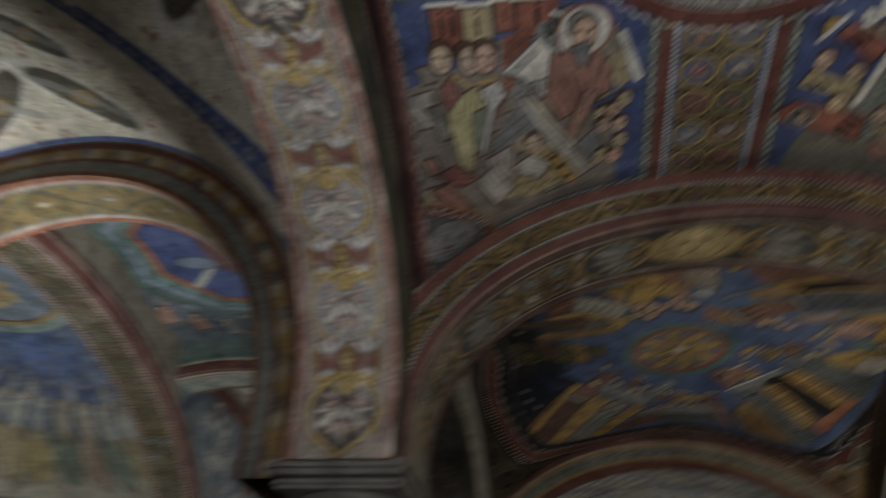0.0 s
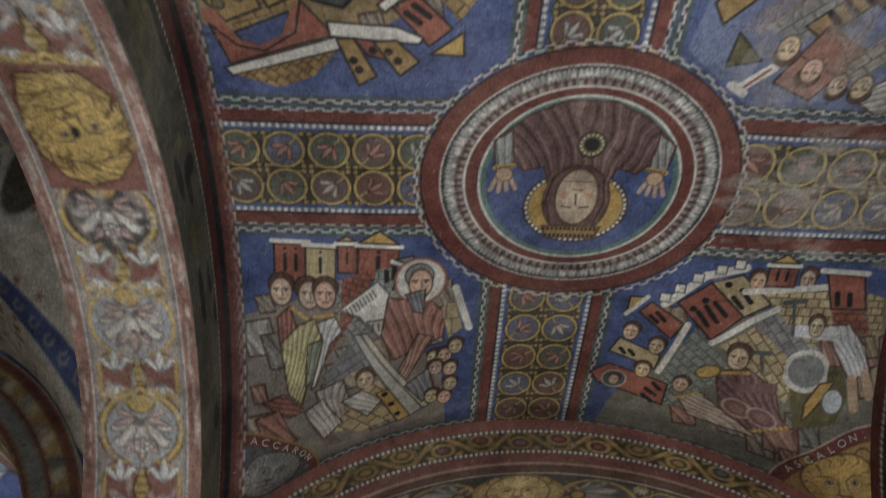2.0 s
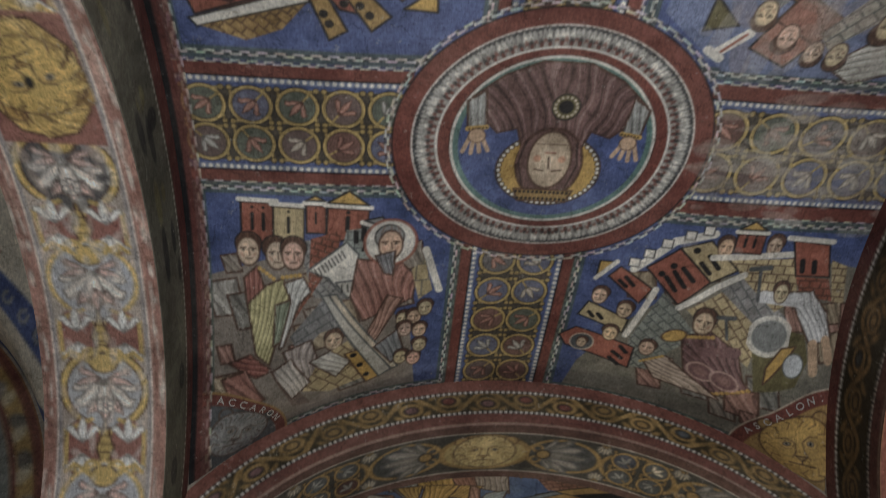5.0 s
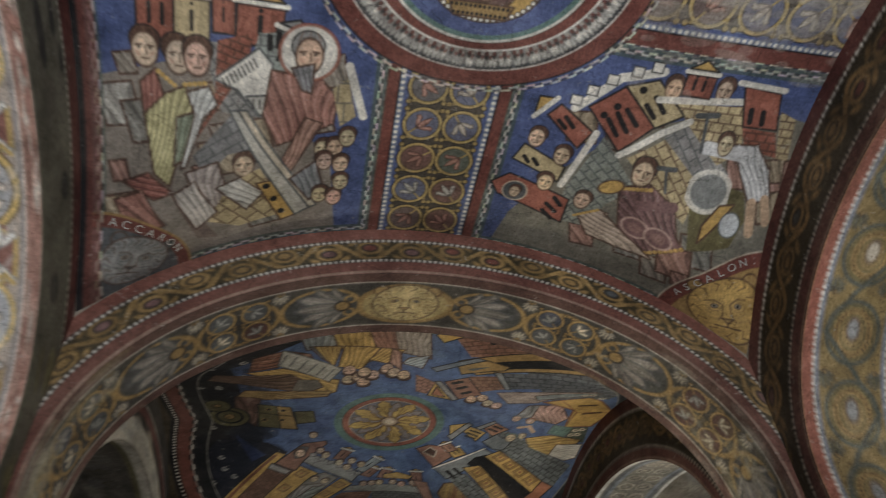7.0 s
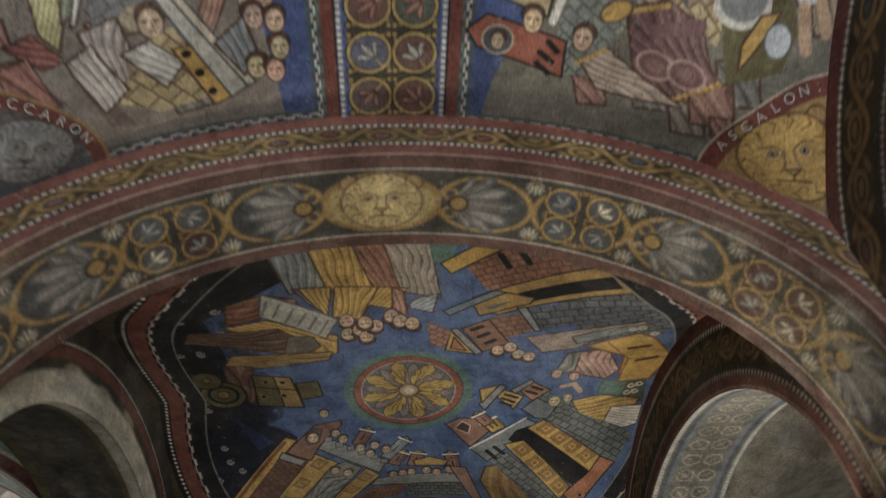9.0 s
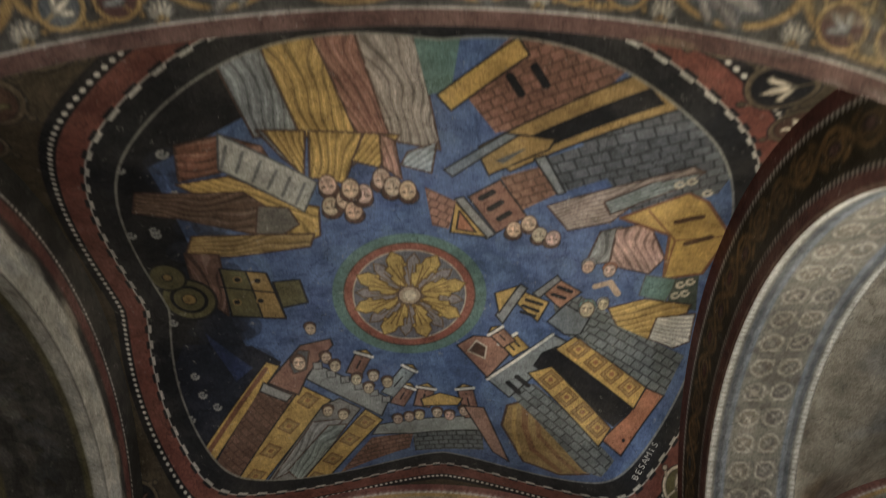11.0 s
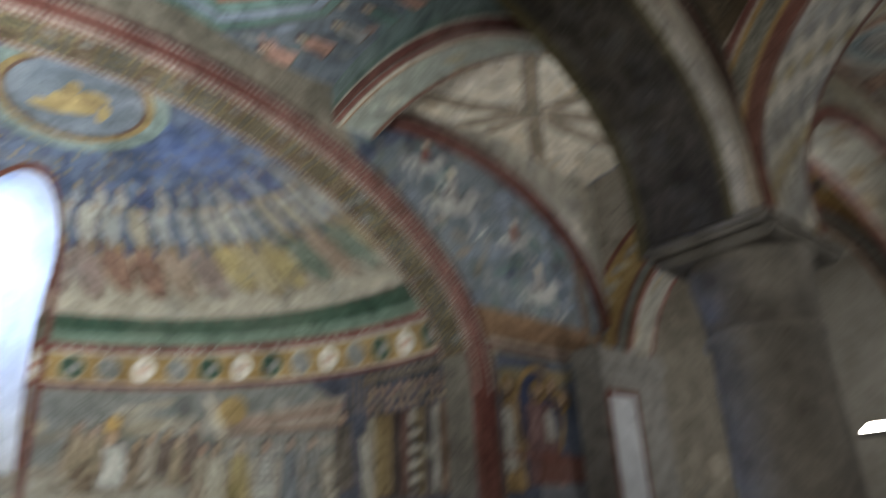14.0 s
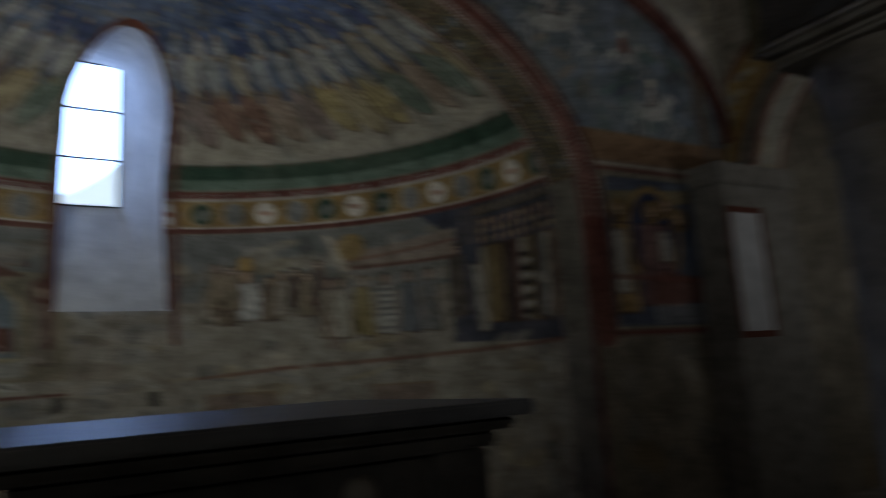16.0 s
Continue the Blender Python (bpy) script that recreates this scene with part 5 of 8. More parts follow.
    masonry(c, (0.28, 0.14, 0.09), BROWN, 0.05, 0.03, (-0.388, 1.14), (-0.204, 0.891), (0.008, 0.878), (-0.016, 0.993), (-0.257, 1.09), turn=-0.2)
    masonry(c, (0.17, 0.19, 0.20), BLACK, 0.05, 0.034, (0.004, 0.88), (0.353, 0.817), (0.366, 0.984), (0.012, 1.02), turn=-0.12)
    c.poly((0.34, 0.36, 0.35), (-0.202, 0.866), (-0.163, 0.796), (0.336, 0.728), (0.358, 0.829), (0.004, 0.88), edge=BLACK)
    c.poly((0.27, 0.13, 0.09), (-0.655, 0.435), (-0.486, 0.235), (-0.348, 0.21), (-0.339, 0.247), (-0.47, 0.408), (-0.524, 0.523), edge=BLACK)
    c.poly(SLATE, (-0.546, 0.336), (-0.497, 0.262), (-0.449, 0.271), (-0.473, 0.378), (-0.534, 0.397), edge=BROWN)
    for x, y in ((-0.502, 0.332),):
        bust(c, x, y, 0.05, rng)
    for x, y in ((-0.429, 0.14), (-0.377, 0.317)):
        bust(c, x, y, 0.04, rng)
    c.poly((0.30, 0.31, 0.31), (-0.481, 0.432), (-0.434, 0.361), (-0.386, 0.381), (-0.1, 0.613), (-0.145, 0.733), edge=BLACK)
    for x, y in ((-0.42, 0.363), (-0.363, 0.42), (-0.302, 0.464), (-0.241, 0.516), (-0.172, 0.569), (-0.116, 0.618)):
        c.poly(GREY, (x - 0.02, y - 0.02), (x + 0.02, y - 0.02), (x + 0.02, y + 0.02), (x - 0.02, y + 0.02), edge=BLACK, w=0.005)
    for x, y in ((-0.233, 0.378), (-0.038, 0.6)):
        house(c, x, y, 0.075, 0.13, (0.30, 0.15, 0.10), rng, 0.45, lights=1)
    for x, y in ((-0.053, 0.503),):
        house(c, x, y, 0.07, 0.2, (0.30, 0.34, 0.36), rng, 0.6, lights=1)
    for x, y in ((0.067, 0.614),):
        house(c, x, y, 0.08, 0.13, (0.34, 0.17, 0.11), rng, 0.2, lights=1)
    for x, y in ((0.285, 0.645),):
        house(c, x, y, 0.075, 0.2, (0.34, 0.17, 0.11), rng, -0.2, lights=1)
    c.poly(GOLD, (0.052, 0.625), (0.145, 0.581), (0.256, 0.614), (0.232, 0.662), (0.064, 0.674), edge=BLACK)
    for x, y in ((-0.25, 0.465), (-0.168, 0.453), (-0.195, 0.528), (-0.341, 0.37), (-0.105, 0.499), (-0.066, 0.761), (0.042, 0.736), (0.131, 0.718), (0.192, 0.734), (0.264, 0.696), (-0.01, 0.749), (-0.401, 0.647), (-0.33, 0.689)):
        bust(c, x, y, 0.042, rng, hair=BROWN)
    # the great maw and the gate
    c.poly((0.36, 0.20, 0.14), (0.262, 0.664), (0.359, 0.664), (0.498, 1.05), (0.412, 0.988), edge=BLACK)
    c.poly(OCHRE, (0.449, 0.771), (0.47, 0.632), (0.542, 0.595), (0.702, 0.741), (0.877, 0.972), (0.743, 1.05), (0.566, 1.02), edge=BROWN, w=0.012)
    c.line((0.26, 0.11, 0.03), 0.03, (0.557, 0.628), (0.559, 0.759), (0.606, 0.913), (0.741, 1.02), a=0.8)
    c.line((0.26, 0.11, 0.03), 0.025, (0.615, 0.677), (0.632, 0.807), (0.735, 0.922), (0.825, 0.995), a=0.7)
    c.line(GOLD, 0.02, (0.506, 0.648), (0.508, 0.804), (0.549, 0.967), a=0.7)
    masonry(c, (0.20, 0.22, 0.23), BLACK, 0.055, 0.045, (0.405, 0.476), (0.599, 0.489), (0.989, 0.87), (0.932, 0.971), (0.851, 0.966), turn=0.7)
    masonry(c, (0.20, 0.22, 0.23), BLACK, 0.055, 0.045, (0.76, 0.215), (0.907, 0.134), (1.28, 0.335), (1.21, 0.554), (1.12, 0.503), turn=0.6)
    c.poly((0.27, 0.29, 0.30), (0.361, 0.468), (0.656, 0.197), (0.737, 0.247), (0.477, 0.58), edge=BLACK)
    c.line(BLACK, 0.026, (0.47, 0.49), (0.52, 0.541))
    c.line(BLACK, 0.026, (0.51, 0.451), (0.563, 0.498))
    c.line(WHITE, 0.014, (0.372, 0.478), (0.662, 0.201))
    c.poly(ORANGE, (0.923, 0.77), (1.05, 0.637), (1.12, 0.506), (1.21, 0.55), (1.02, 0.847), edge=BLACK)
    c.poly(BLACK, (0.58, 0.381), (0.618, 0.304), (0.686, 0.264), (1.07, 0.614), (0.977, 0.706))
    c.poly(GOLD, (0.559, 0.425), (0.667, 0.382), (0.965, 0.712), (0.911, 0.808), edge=BLACK)
    c.poly(GOLD, (0.678, 0.284), (0.763, 0.214), (1.12, 0.504), (1.07, 0.615), edge=BLACK)
    for x, y in ((0.667, 0.458), (0.747, 0.552), (0.827, 0.631), (0.902, 0.709), (0.785, 0.286), (0.87, 0.36), (0.951, 0.427), (1.04, 0.499)):
        c.poly(OCHRE, (x - 0.055, y), (x, y - 0.055), (x + 0.055, y), (x, y + 0.055), edge=(0.25, 0.12, 0.02), w=0.007), c.poly(GOLD, (x - 0.034, y), (x, y - 0.034), (x + 0.034, y), (x, y + 0.034), edge=(0.25, 0.12, 0.02), w=0.006), c.oval((0.34, 0.14, 0.03), x, y, 0.012)
    c.poly((0.34, 0.17, 0.11), (0.227, 0.276), (0.302, 0.217), (0.414, 0.22), (0.47, 0.321), (0.371, 0.468), edge=BLACK)
    c.poly(BROWN, (0.278, 0.309), (0.316, 0.246), (0.364, 0.281), (0.357, 0.351), edge=BONE)
    for x, y in ((0.49, 0.268),):
        house(c, x, y, 0.09, 0.1, GOLD, rng, -0.7, lights=2, gable=False)
    for x, y in ((0.434, 0.223),):
        house(c, x, y, 0.07, 0.1, (0.38, 0.2, 0.12), rng, -0.7, lights=1)
    c.line(BLACK, 0.016, (1.03, 0.77), (1.03, 0.773))
    # border: red, black and white, scalloped
    U, V = np.meshgrid(c.u, c.v, indexing="ij")
    r, lim = edge_wave(U, V)
    sl = (slice(0, c.nu), slice(0, c.nv))
    c.lay(*sl, lim - 0.115 - r, (0.30, 0.29, 0.26), 0.8)
    c.lay(*sl, lim - 0.105 - r, (0.03, 0.03, 0.035))
    tick = 0.006 * np.sign(np.sin(np.arctan2(V, U - 0.16) * 95))
    c.lay(*sl, np.abs(r - lim + 0.012 + tick) - 0.0075, WHITE, 0.75)
    c.lay(*sl, lim - 0.002 - r + tick, (0.22, 0.065, 0.04))
    c.lay(*sl, lim + 0.075 - r, BLACK)
    c.lay(*sl, lim + 0.125 - r, (0.10, 0.075, 0.045))
    c.lay(*sl, np.maximum(lim + 0.13 - r, np.maximum(0.5 - U, -0.2 - V)), OCHRE)
    for k in range(330):
        t = 2 * math.pi * k / 330
        R = edge_wave(0.16 + math.cos(t), math.sin(t))[1] + 0.092
        c.oval(WHITE, 0.16 + R * math.cos(t), R * math.sin(t), 0.008)
    for sx in (-1, 1):
        for sy in (-1, 1):
            for k in range(5):
                a = 0.78 + (k - 2) * 0.14
                rinceau(c, sx * 1.64 * math.cos(a), sy * 1.64 * math.sin(a), 0.09, rng, (BONE if sx > 0 and sy > 0 else (0.14, 0.11, 0.07)), (OCHRE, OLIVE) if sx > 0 and sy > 0 else (BROWN, BLACK), (BONE, BROWN) if sx > 0 else (OLIVE, BROWN))
    # flower boss
    c.oval(TEAL, 0.02, -0.02, 0.335, 0.345)
    c.oval(BRICK, 0.02, -0.02, 0.285, 0.295, edge=BROWN)
    c.oval((0.19, 0.19, 0.23), 0.02, -0.02, 0.245, 0.255, edge=BONE)
    for k in range(16):
        t = 2 * math.pi * (k + 0.3) / 16
        gold = k % 2
        col = (0.50, 0.34, 0.06) if gold else (0.30, 0.27, 0.29)
        reach = 0.245 if gold else 0.225
        tips = [(0.05, 0.0)]
        for f, wd in ((0.25, 0.030), (0.42, 0.050), (0.48, 0.036), (0.64, 0.056), (0.70, 0.036), (0.84, 0.036), (1.0, 0.0)):
            tips.append((reach * f + 0.01, wd if gold else wd * 0.7))
        leaf = tips + [(a, -b) for a, b in tips[-2:0:-1]]
        if gold or k % 2 == 0:
            c.poly(col, *[(0.02 + a * math.cos(t) - b * math.sin(t), -0.02 + 1.02 * (a * math.sin(t) + b * math.cos(t))) for a, b in leaf], edge=(0.16, 0.09, 0.02), w=0.006)
        for q in (-0.5, 0, 0.5):
            c.line((0.20, 0.11, 0.02), 0.005, (0.02 + 0.06 * math.cos(t), -0.02 + 0.06 * math.sin(t)), (0.02 + reach * 0.75 * math.cos(t + q * 0.3), -0.02 + reach * 0.75 * math.sin(t + q * 0.3)))
    c.oval((0.42, 0.32, 0.24), 0.02, -0.02, 0.05, edge=BROWN), c.oval(BONE, 0.02, -0.02, 0.03)


def paint_white_vault(c, rng):
    """Whitened cells strewn with small red stars, grey leaf shapes and blue rims."""
    c.c[:] = (0.60, 0.55, 0.46)
    m = c.u[-1]
    for sx in (-1, 1):
        for sy in (-1, 1):
            c.line(BLUE, 0.10, (0, 0), (sx * m, sy * c.v[-1]))
            for k in range(24):
                f = (k + 0.5) / 24
                c.dots(GREY, 0.006, 0.010, *circle_points(sx * m * f, sy * c.v[-1] * f, 0.02, n=6))
    for sx, sy in ((0, 1), (0, -1), (1, 0), (-1, 0)):
        for k, (f, w) in enumerate(((0.45, 0.16), (0.75, 0.22))):
            x, y = sx * m * f, sy * c.v[-1] * f
            for s in (-1, 1):
                px, py = x + s * w * 1.2 * (1 - abs(sx)), y + s * w * 1.2 * (1 - abs(sy))
                c.oval((0.13, 0.115, 0.09), px, py, w * 1.6, w * 0.5, 0.7 * s + (1.57 if sx else 0), edge=WHITE, w=0.03)
                for e in range(40):
                    c.oval((0.3, 0.27, 0.22), px + rng.uniform(-1, 1) * w, py + rng.uniform(-0.5, 0.5) * w, 0.007)
                c.oval(OCHRE, px, py, w * 0.35, w * 0.25)
                c.line(GREY, 0.05, (px - w, py - w * 0.6), (px + w * 0.9, py + w * 0.5), a=0.7)
    for k in range(420):
        x, y = rng.uniform(-m, m), rng.uniform(c.v[0], c.v[-1])
        i, j = np.searchsorted(c.u, x), np.searchsorted(c.v, y)
        if c.c[min(i, c.nu - 1), min(j, c.nv - 1)].min() > 0.4:
            for t in (0.0, 1.05, 2.1):
                c.line(BRICK, 0.006, (x - 0.015 * math.cos(t), y - 0.015 * math.sin(t)), (x + 0.015 * math.cos(t), y + 0.015 * math.sin(t)))
    for s in (-1, 1):
        c.line(BLUE, 0.10, (s * m, c.v[0]), (s * m, c.v[-1]))
        c.line(BLUE, 0.10, (-m, s * c.v[-1]), (m, s * c.v[-1]))


def paint_octagon_vault(c, rng):
    """A blue eight-sided field in orange and green rims, with figures all round it on grey-blue."""
    c.c[:] = (0.16, 0.19, 0.23)
    for k in range(240):
        x, y = rng.uniform(c.u[0], c.u[-1]), rng.uniform(c.v[0], c.v[-1])
        c.oval(rng.choice((BONE, GREY, ROSE, SLATE, TEAL, PALE, BROWN)), x, y, rng.uniform(0.03, 0.10), rng.uniform(0.02, 0.05), rng.uniform(0, 3), a=0.7)
    for k in range(26):
        t = 2 * math.pi * k / 26
        x, y = 0.45 + 1.22 * math.cos(t), 1.16 * math.sin(t)
        robe(c, rng.choice((BONE, ROSE, GREY, TEAL)), rng, (x - 0.06, y - 0.05), (x + 0.06, y - 0.05), (x + 0.08, y + 0.16), (x - 0.08, y + 0.16), folds=3)
        bust(c, x, y - 0.08, 0.05, rng)
    for r, col in ((1.06, TEAL), (0.98, PALE), (0.90, (0.20, 0.32, 0.30)), (0.80, ORANGE), (0.73, (0.09, 0.13, 0.32))):
        c.poly(col, *circle_points(0.45, 0.0, r, r * 0.92, n=8, a0=0.39, a1=0.39 + 2 * math.pi), edge=BROWN)
    for k in range(4):
        t = 0.8 + k * 1.57
        c.poly((0.50, 0.49, 0.46), *[(0.45 + a * math.cos(t) - b * math.sin(t), a * math.sin(t) + b * math.cos(t)) for a, b in ((0.18, -0.03), (0.66, -0.045), (0.66, 0.03), (0.18, 0.03))], edge=GREY)
        c.oval(PALE, 0.45 + 0.40 * math.cos(t + 0.3), 0.40 * math.sin(t + 0.3), 0.19, 0.07, t + 0.9, edge=SLATE)
    c.oval(MAUVE, 0.45, 0.0, 0.24, 0.32, edge=BROWN)
    bust(c, 0.45, -0.14, 0.12, rng)


def paint_oval_vault(c, rng):
    """Pale grey and ochre vault with large leaf-shaped medallions in blue-white rims."""
    c.c[:] = (0.42, 0.385, 0.31)
    for k in range(600):
        x, y = rng.uniform(c.u[0], c.u[-1]), rng.uniform(c.v[0], c.v[-1])
        c.oval(rng.choice((SAND, GREY, (0.46, 0.38, 0.22), (0.34, 0.33, 0.32), BONE, (0.44, 0.46, 0.46))), x, y, rng.uniform(0.02, 0.11), rng.uniform(0.015, 0.05), rng.uniform(0, 3), a=0.5)
    for k in range(46):
        x, y = rng.uniform(-1.25, 1.25), rng.uniform(-1.3, 1.3)
        robe(c, rng.choice(((0.46, 0.36, 0.20), (0.40, 0.42, 0.42), (0.42, 0.28, 0.20), (0.50, 0.46, 0.38))), rng, (x - 0.06, y - 0.08), (x + 0.07, y - 0.06), (x + 0.06, y + 0.09), (x - 0.07, y + 0.07), folds=4)
    for q, count, size in ((0.95, 8, 0.25), (0.45, 4, 0.21)):
        for k in range(count):
            t = 2 * math.pi * (k + 0.35) / count
            x, y, s = q * 1.12 * math.cos(t), q * 1.12 * math.sin(t), size * rng.uniform(0.85, 1.15)
            c.oval((0.30, 0.38, 0.40), x, y, s * 1.15, s * 0.72, t + 1.1, edge=(0.60, 0.59, 0.55), w=0.035)
            c.oval((0.33, 0.17, 0.12), x, y, s * 1.28, s * 0.84, t + 1.1, hole=0.95, a=0.8)
            c.oval((0.38, 0.37, 0.35), x, y, s * 0.8, s * 0.45, t + 1.1, edge=SLATE)
            palmette(c, x, y, s * 0.5, t, (0.46, 0.44, 0.40), OCHRE, rng)
    for k in range(30):
        t = rng.uniform(0, 6.3)
        x, y = rng.uniform(-1.2, 1.2), rng.uniform(-1.2, 1.2)
        c.line(rng.choice((BROWN, SLATE, OCHRE, WHITE)), 0.016, *circle_points(x, y, rng.uniform(0.06, 0.2), rng.uniform(0.05, 0.12), 14, t, t + 3.2), a=0.7)


def paint_pale_vault(c, rng):
    """Whitewashed vault with grey bands and faded ochre strokes."""
    c.c[:] = (0.55, 0.50, 0.41)
    for k in range(260):
        x, y = rng.uniform(c.u[0], c.u[-1]), rng.uniform(c.v[0], c.v[-1])
        c.oval(rng.choice((BONE, WHITE, OCHRE, GREY, (0.45, 0.36, 0.24))), x, y, rng.uniform(0.03, 0.14), rng.uniform(0.015, 0.05), rng.uniform(0, 3), a=0.5)
    for sx, sy in ((1, 0.25), (0.2, 1), (-1, -0.3), (-0.3, -1), (0.9, 1), (-0.9, 1), (1, -1), (-1, -1)):
        c.line((0.24, 0.21, 0.17), 0.14, (0, 0), (sx * 1.4, sy * 1.6))
        c.line(BONE, 0.02, (0.07 * sy, -0.07 * sx), (sx * 1.4 + 0.07 * sy, sy * 1.6 - 0.07 * sx))
        c.line(OCHRE, 0.025, (0, 0), (sx * 1.4, sy * 1.6), a=0.5)
    for s in (-1, 1):
        c.line(BLUE, 0.07, (c.u[0], s * c.v[-1]), (c.u[-1], s * c.v[-1]), a=0.7)


def paint_plain_vault(c, rng):
    c.c[:] = (0.33, 0.29, 0.23)
    for k in range(120):
        c.oval(rng.choice((BONE, GREY, OCHRE, BROWN, SLATE)), rng.uniform(c.u[0], c.u[-1]), rng.uniform(c.v[0], c.v[-1]), rng.uniform(0.05, 0.3), rng.uniform(0.03, 0.12), rng.uniform(0, 3), a=0.4)


# ---- painting of the arches ----


def soffit_border(c, total, col=RED, w=0.05, pearl=False):
    for s in (-1, 1):
        v = s * (c.v[-1] - w / 2)
        c.line(col, w, (0, v), (total, v))
        c.line(WHITE, 0.006, (0, v - s * w / 2), (total, v - s * w / 2), a=0.7)
        if pearl:
            c.dots(WHITE, 0.006, 0.022, (0, v), (total, v))


def soffit_lion(c, rng, total):
    """Dark soffit with a pale lion mask at the crown and palmettes in gold loops to either side."""
    c.c[:] = (0.085, 0.078, 0.07)
    mid = total / 2 - 0.09
    for s in (-1, 1):
        for k in range(5):
            u = mid + s * (0.36 + k * 0.34)
            c.oval(OCHRE, u, 0, 0.175, 0.125, hole=0.88)
            if k % 2:
                for du in (-0.07, 0.07):
                    for dv in (-0.06, 0.06):
                        rinceau(c, u + du, dv, 0.06, rng, OCHRE, ((0.13, 0.06, 0.05), SLATE, (0.10, 0.11, 0.15)), (BONE, GREY))
            else:
                c.oval((0.10, 0.10, 0.10), u, 0, 0.15, 0.105)
                palmette(c, u - s * 0.09, 0, 0.2, 0 if s > 0 else math.pi, (0.30, 0.27, 0.25), OCHRE, rng)
            for dv in (-0.125, 0.125):
                palmette(c, u + 0.17 * s, dv, 0.05, 1.57 if dv < 0 else -1.57, BONE, OCHRE, rng)
    c.oval((0.46, 0.36, 0.15), mid, 0.0, 0.20, 0.125, edge=OCHRE, w=0.02)
    lion_mask(c, mid, -0.005, 0.135, (0.56, 0.44, 0.20), (0.42, 0.28, 0.09))
    for q in range(46):
        c.oval((0.30, 0.18, 0.06), mid + rng.uniform(-0.18, 0.18), rng.uniform(-0.1, 0.1), 0.006, a=0.7)
    soffit_border(c, total, (0.15, 0.075, 0.06), 0.055)
    for k in range(150):
        u = abs(rng.gauss(0, 0.28)) if k % 3 else total - abs(rng.gauss(0, 0.55))
        c.oval(rng.choice(((0.46, 0.43, 0.37), (0.40, 0.34, 0.20), (0.30, 0.28, 0.25), (0.36, 0.30, 0.15))), u, rng.uniform(-0.2, -0.02) if k % 3 else rng.uniform(-0.2, 0.2), rng.uniform(0.03, 0.10), rng.uniform(0.01, 0.03), a=0.22)


def soffit_candelabra(c, rng, total):
    """Soffit with rose rims: gold vine loops round pale palmettes on grey, white lilies on maroon, fields rubbed to grey-white."""
    c.c[:] = (0.47, 0.40, 0.35)
    vine, pale, grey, night = (0.52, 0.38, 0.11), (0.64, 0.58, 0.53), (0.42, 0.43, 0.46), (0.13, 0.125, 0.13)
    n = 9
    w = total / n
    for k in range(n):
        u = (k + 0.5) * w
        worn = k in (2, 5, 7)
        field = (0.46, 0.47, 0.51) if worn else grey if k in (3, 6) else night
        loop = [(u + w * 0.40, 0)] + [(u - w * 0.02 + w * 0.34 * math.cos(t), 0.135 * math.sin(t)) for t in np.linspace(0.5, 2.9, 16)] + [(u - w * 0.40, 0)] + [(u - w * 0.02 + w * 0.34 * math.cos(t), -0.135 * math.sin(t)) for t in np.linspace(2.9, 0.5, 16)]
        c.poly(field, *loop, a=0.95)
        if not worn:
            c.line(BROWN, 0.028, *loop, close=True)
        c.line(vine, 0.019, *loop, close=True, a=0.5 if worn else 1.0), c.line([v * 1.4 for v in vine], 0.005, *loop, close=True, a=0.7)
        for q in (-1, 1):
            lily(c, u - w * 0.10, q * 0.045, 0.055, q * 1.25, (0.50, 0.36, 0.32))
            lily(c, u + w * 0.02, q * 0.05, 0.06, q * 0.75, (0.56, 0.51, 0.47))
            lily(c, u + w * 0.12, q * 0.04, 0.04, q * 0.5, (0.50, 0.38, 0.34))
        lily(c, u + w * 0.04, 0, 0.10, 0.0, pale), lily(c, u + w * 0.13, 0, 0.055, 0.0, (0.56, 0.40, 0.35))
        c.oval(vine, u - w * 0.26, 0, 0.035, 0.045, edge=BROWN)
        for q in (-1, 1):
            c.oval(vine, u - w * 0.33, q * 0.04, 0.03, hole=0.6), c.line(vine, 0.014, (u - w * 0.30, q * 0.05), (u - w * 0.36, q * 0.10), (u - w * 0.30, q * 0.125))
        # white lilies on maroon between the loops, foot to foot
        e = (k + 1) * w
        if k < n - 1:
            for dv in (-0.075, 0.075):
                c.oval((0.30, 0.13, 0.10), e, dv, 0.10, 0.062), c.line(vine, 0.014, (e - 0.10, dv * 0.6), (e - 0.06, dv * 1.7), (e + 0.06, dv * 1.7), (e + 0.10, dv * 0.6))
                for t, du in ((math.pi, -0.045), (0.0, 0.045)):
                    lily(c, e + du * 1.2, dv, 0.056, t, (0.78, 0.76, 0.73))
            c.poly(vine, (e - 0.10, 0), (e - 0.03, 0.018), (e, 0.03), (e + 0.03, 0.018), (e + 0.10, 0), (e + 0.03, -0.018), (e, -0.03), (e - 0.03, -0.018), edge=BROWN)
            for q in range(6):
                c.line(BROWN, 0.004, (e - 0.07 + q * 0.028, -0.016), (e - 0.07 + q * 0.028, 0.016))
            if k % 2 == 0:
                for t in np.linspace(0, 6.28, 6, endpoint=False):
                    c.oval(pale, e - 0.15 + 0.018 * math.cos(t), 0.018 * math.sin(t), 0.011, edge=SLATE, w=0.003)
    # rubbed patches down to the lime
    for k in range(260):
        x = rng.uniform(0, total)
        c.oval(rng.choice(((0.58, 0.53, 0.48), (0.52, 0.50, 0.49), (0.50, 0.40, 0.34), (0.60, 0.57, 0.53))), x, rng.uniform(-0.15, 0.15), rng.uniform(0.01, 0.05), rng.uniform(0.006, 0.02), rng.uniform(-0.5, 0.5), a=0.45)
    mid = total * 0.41
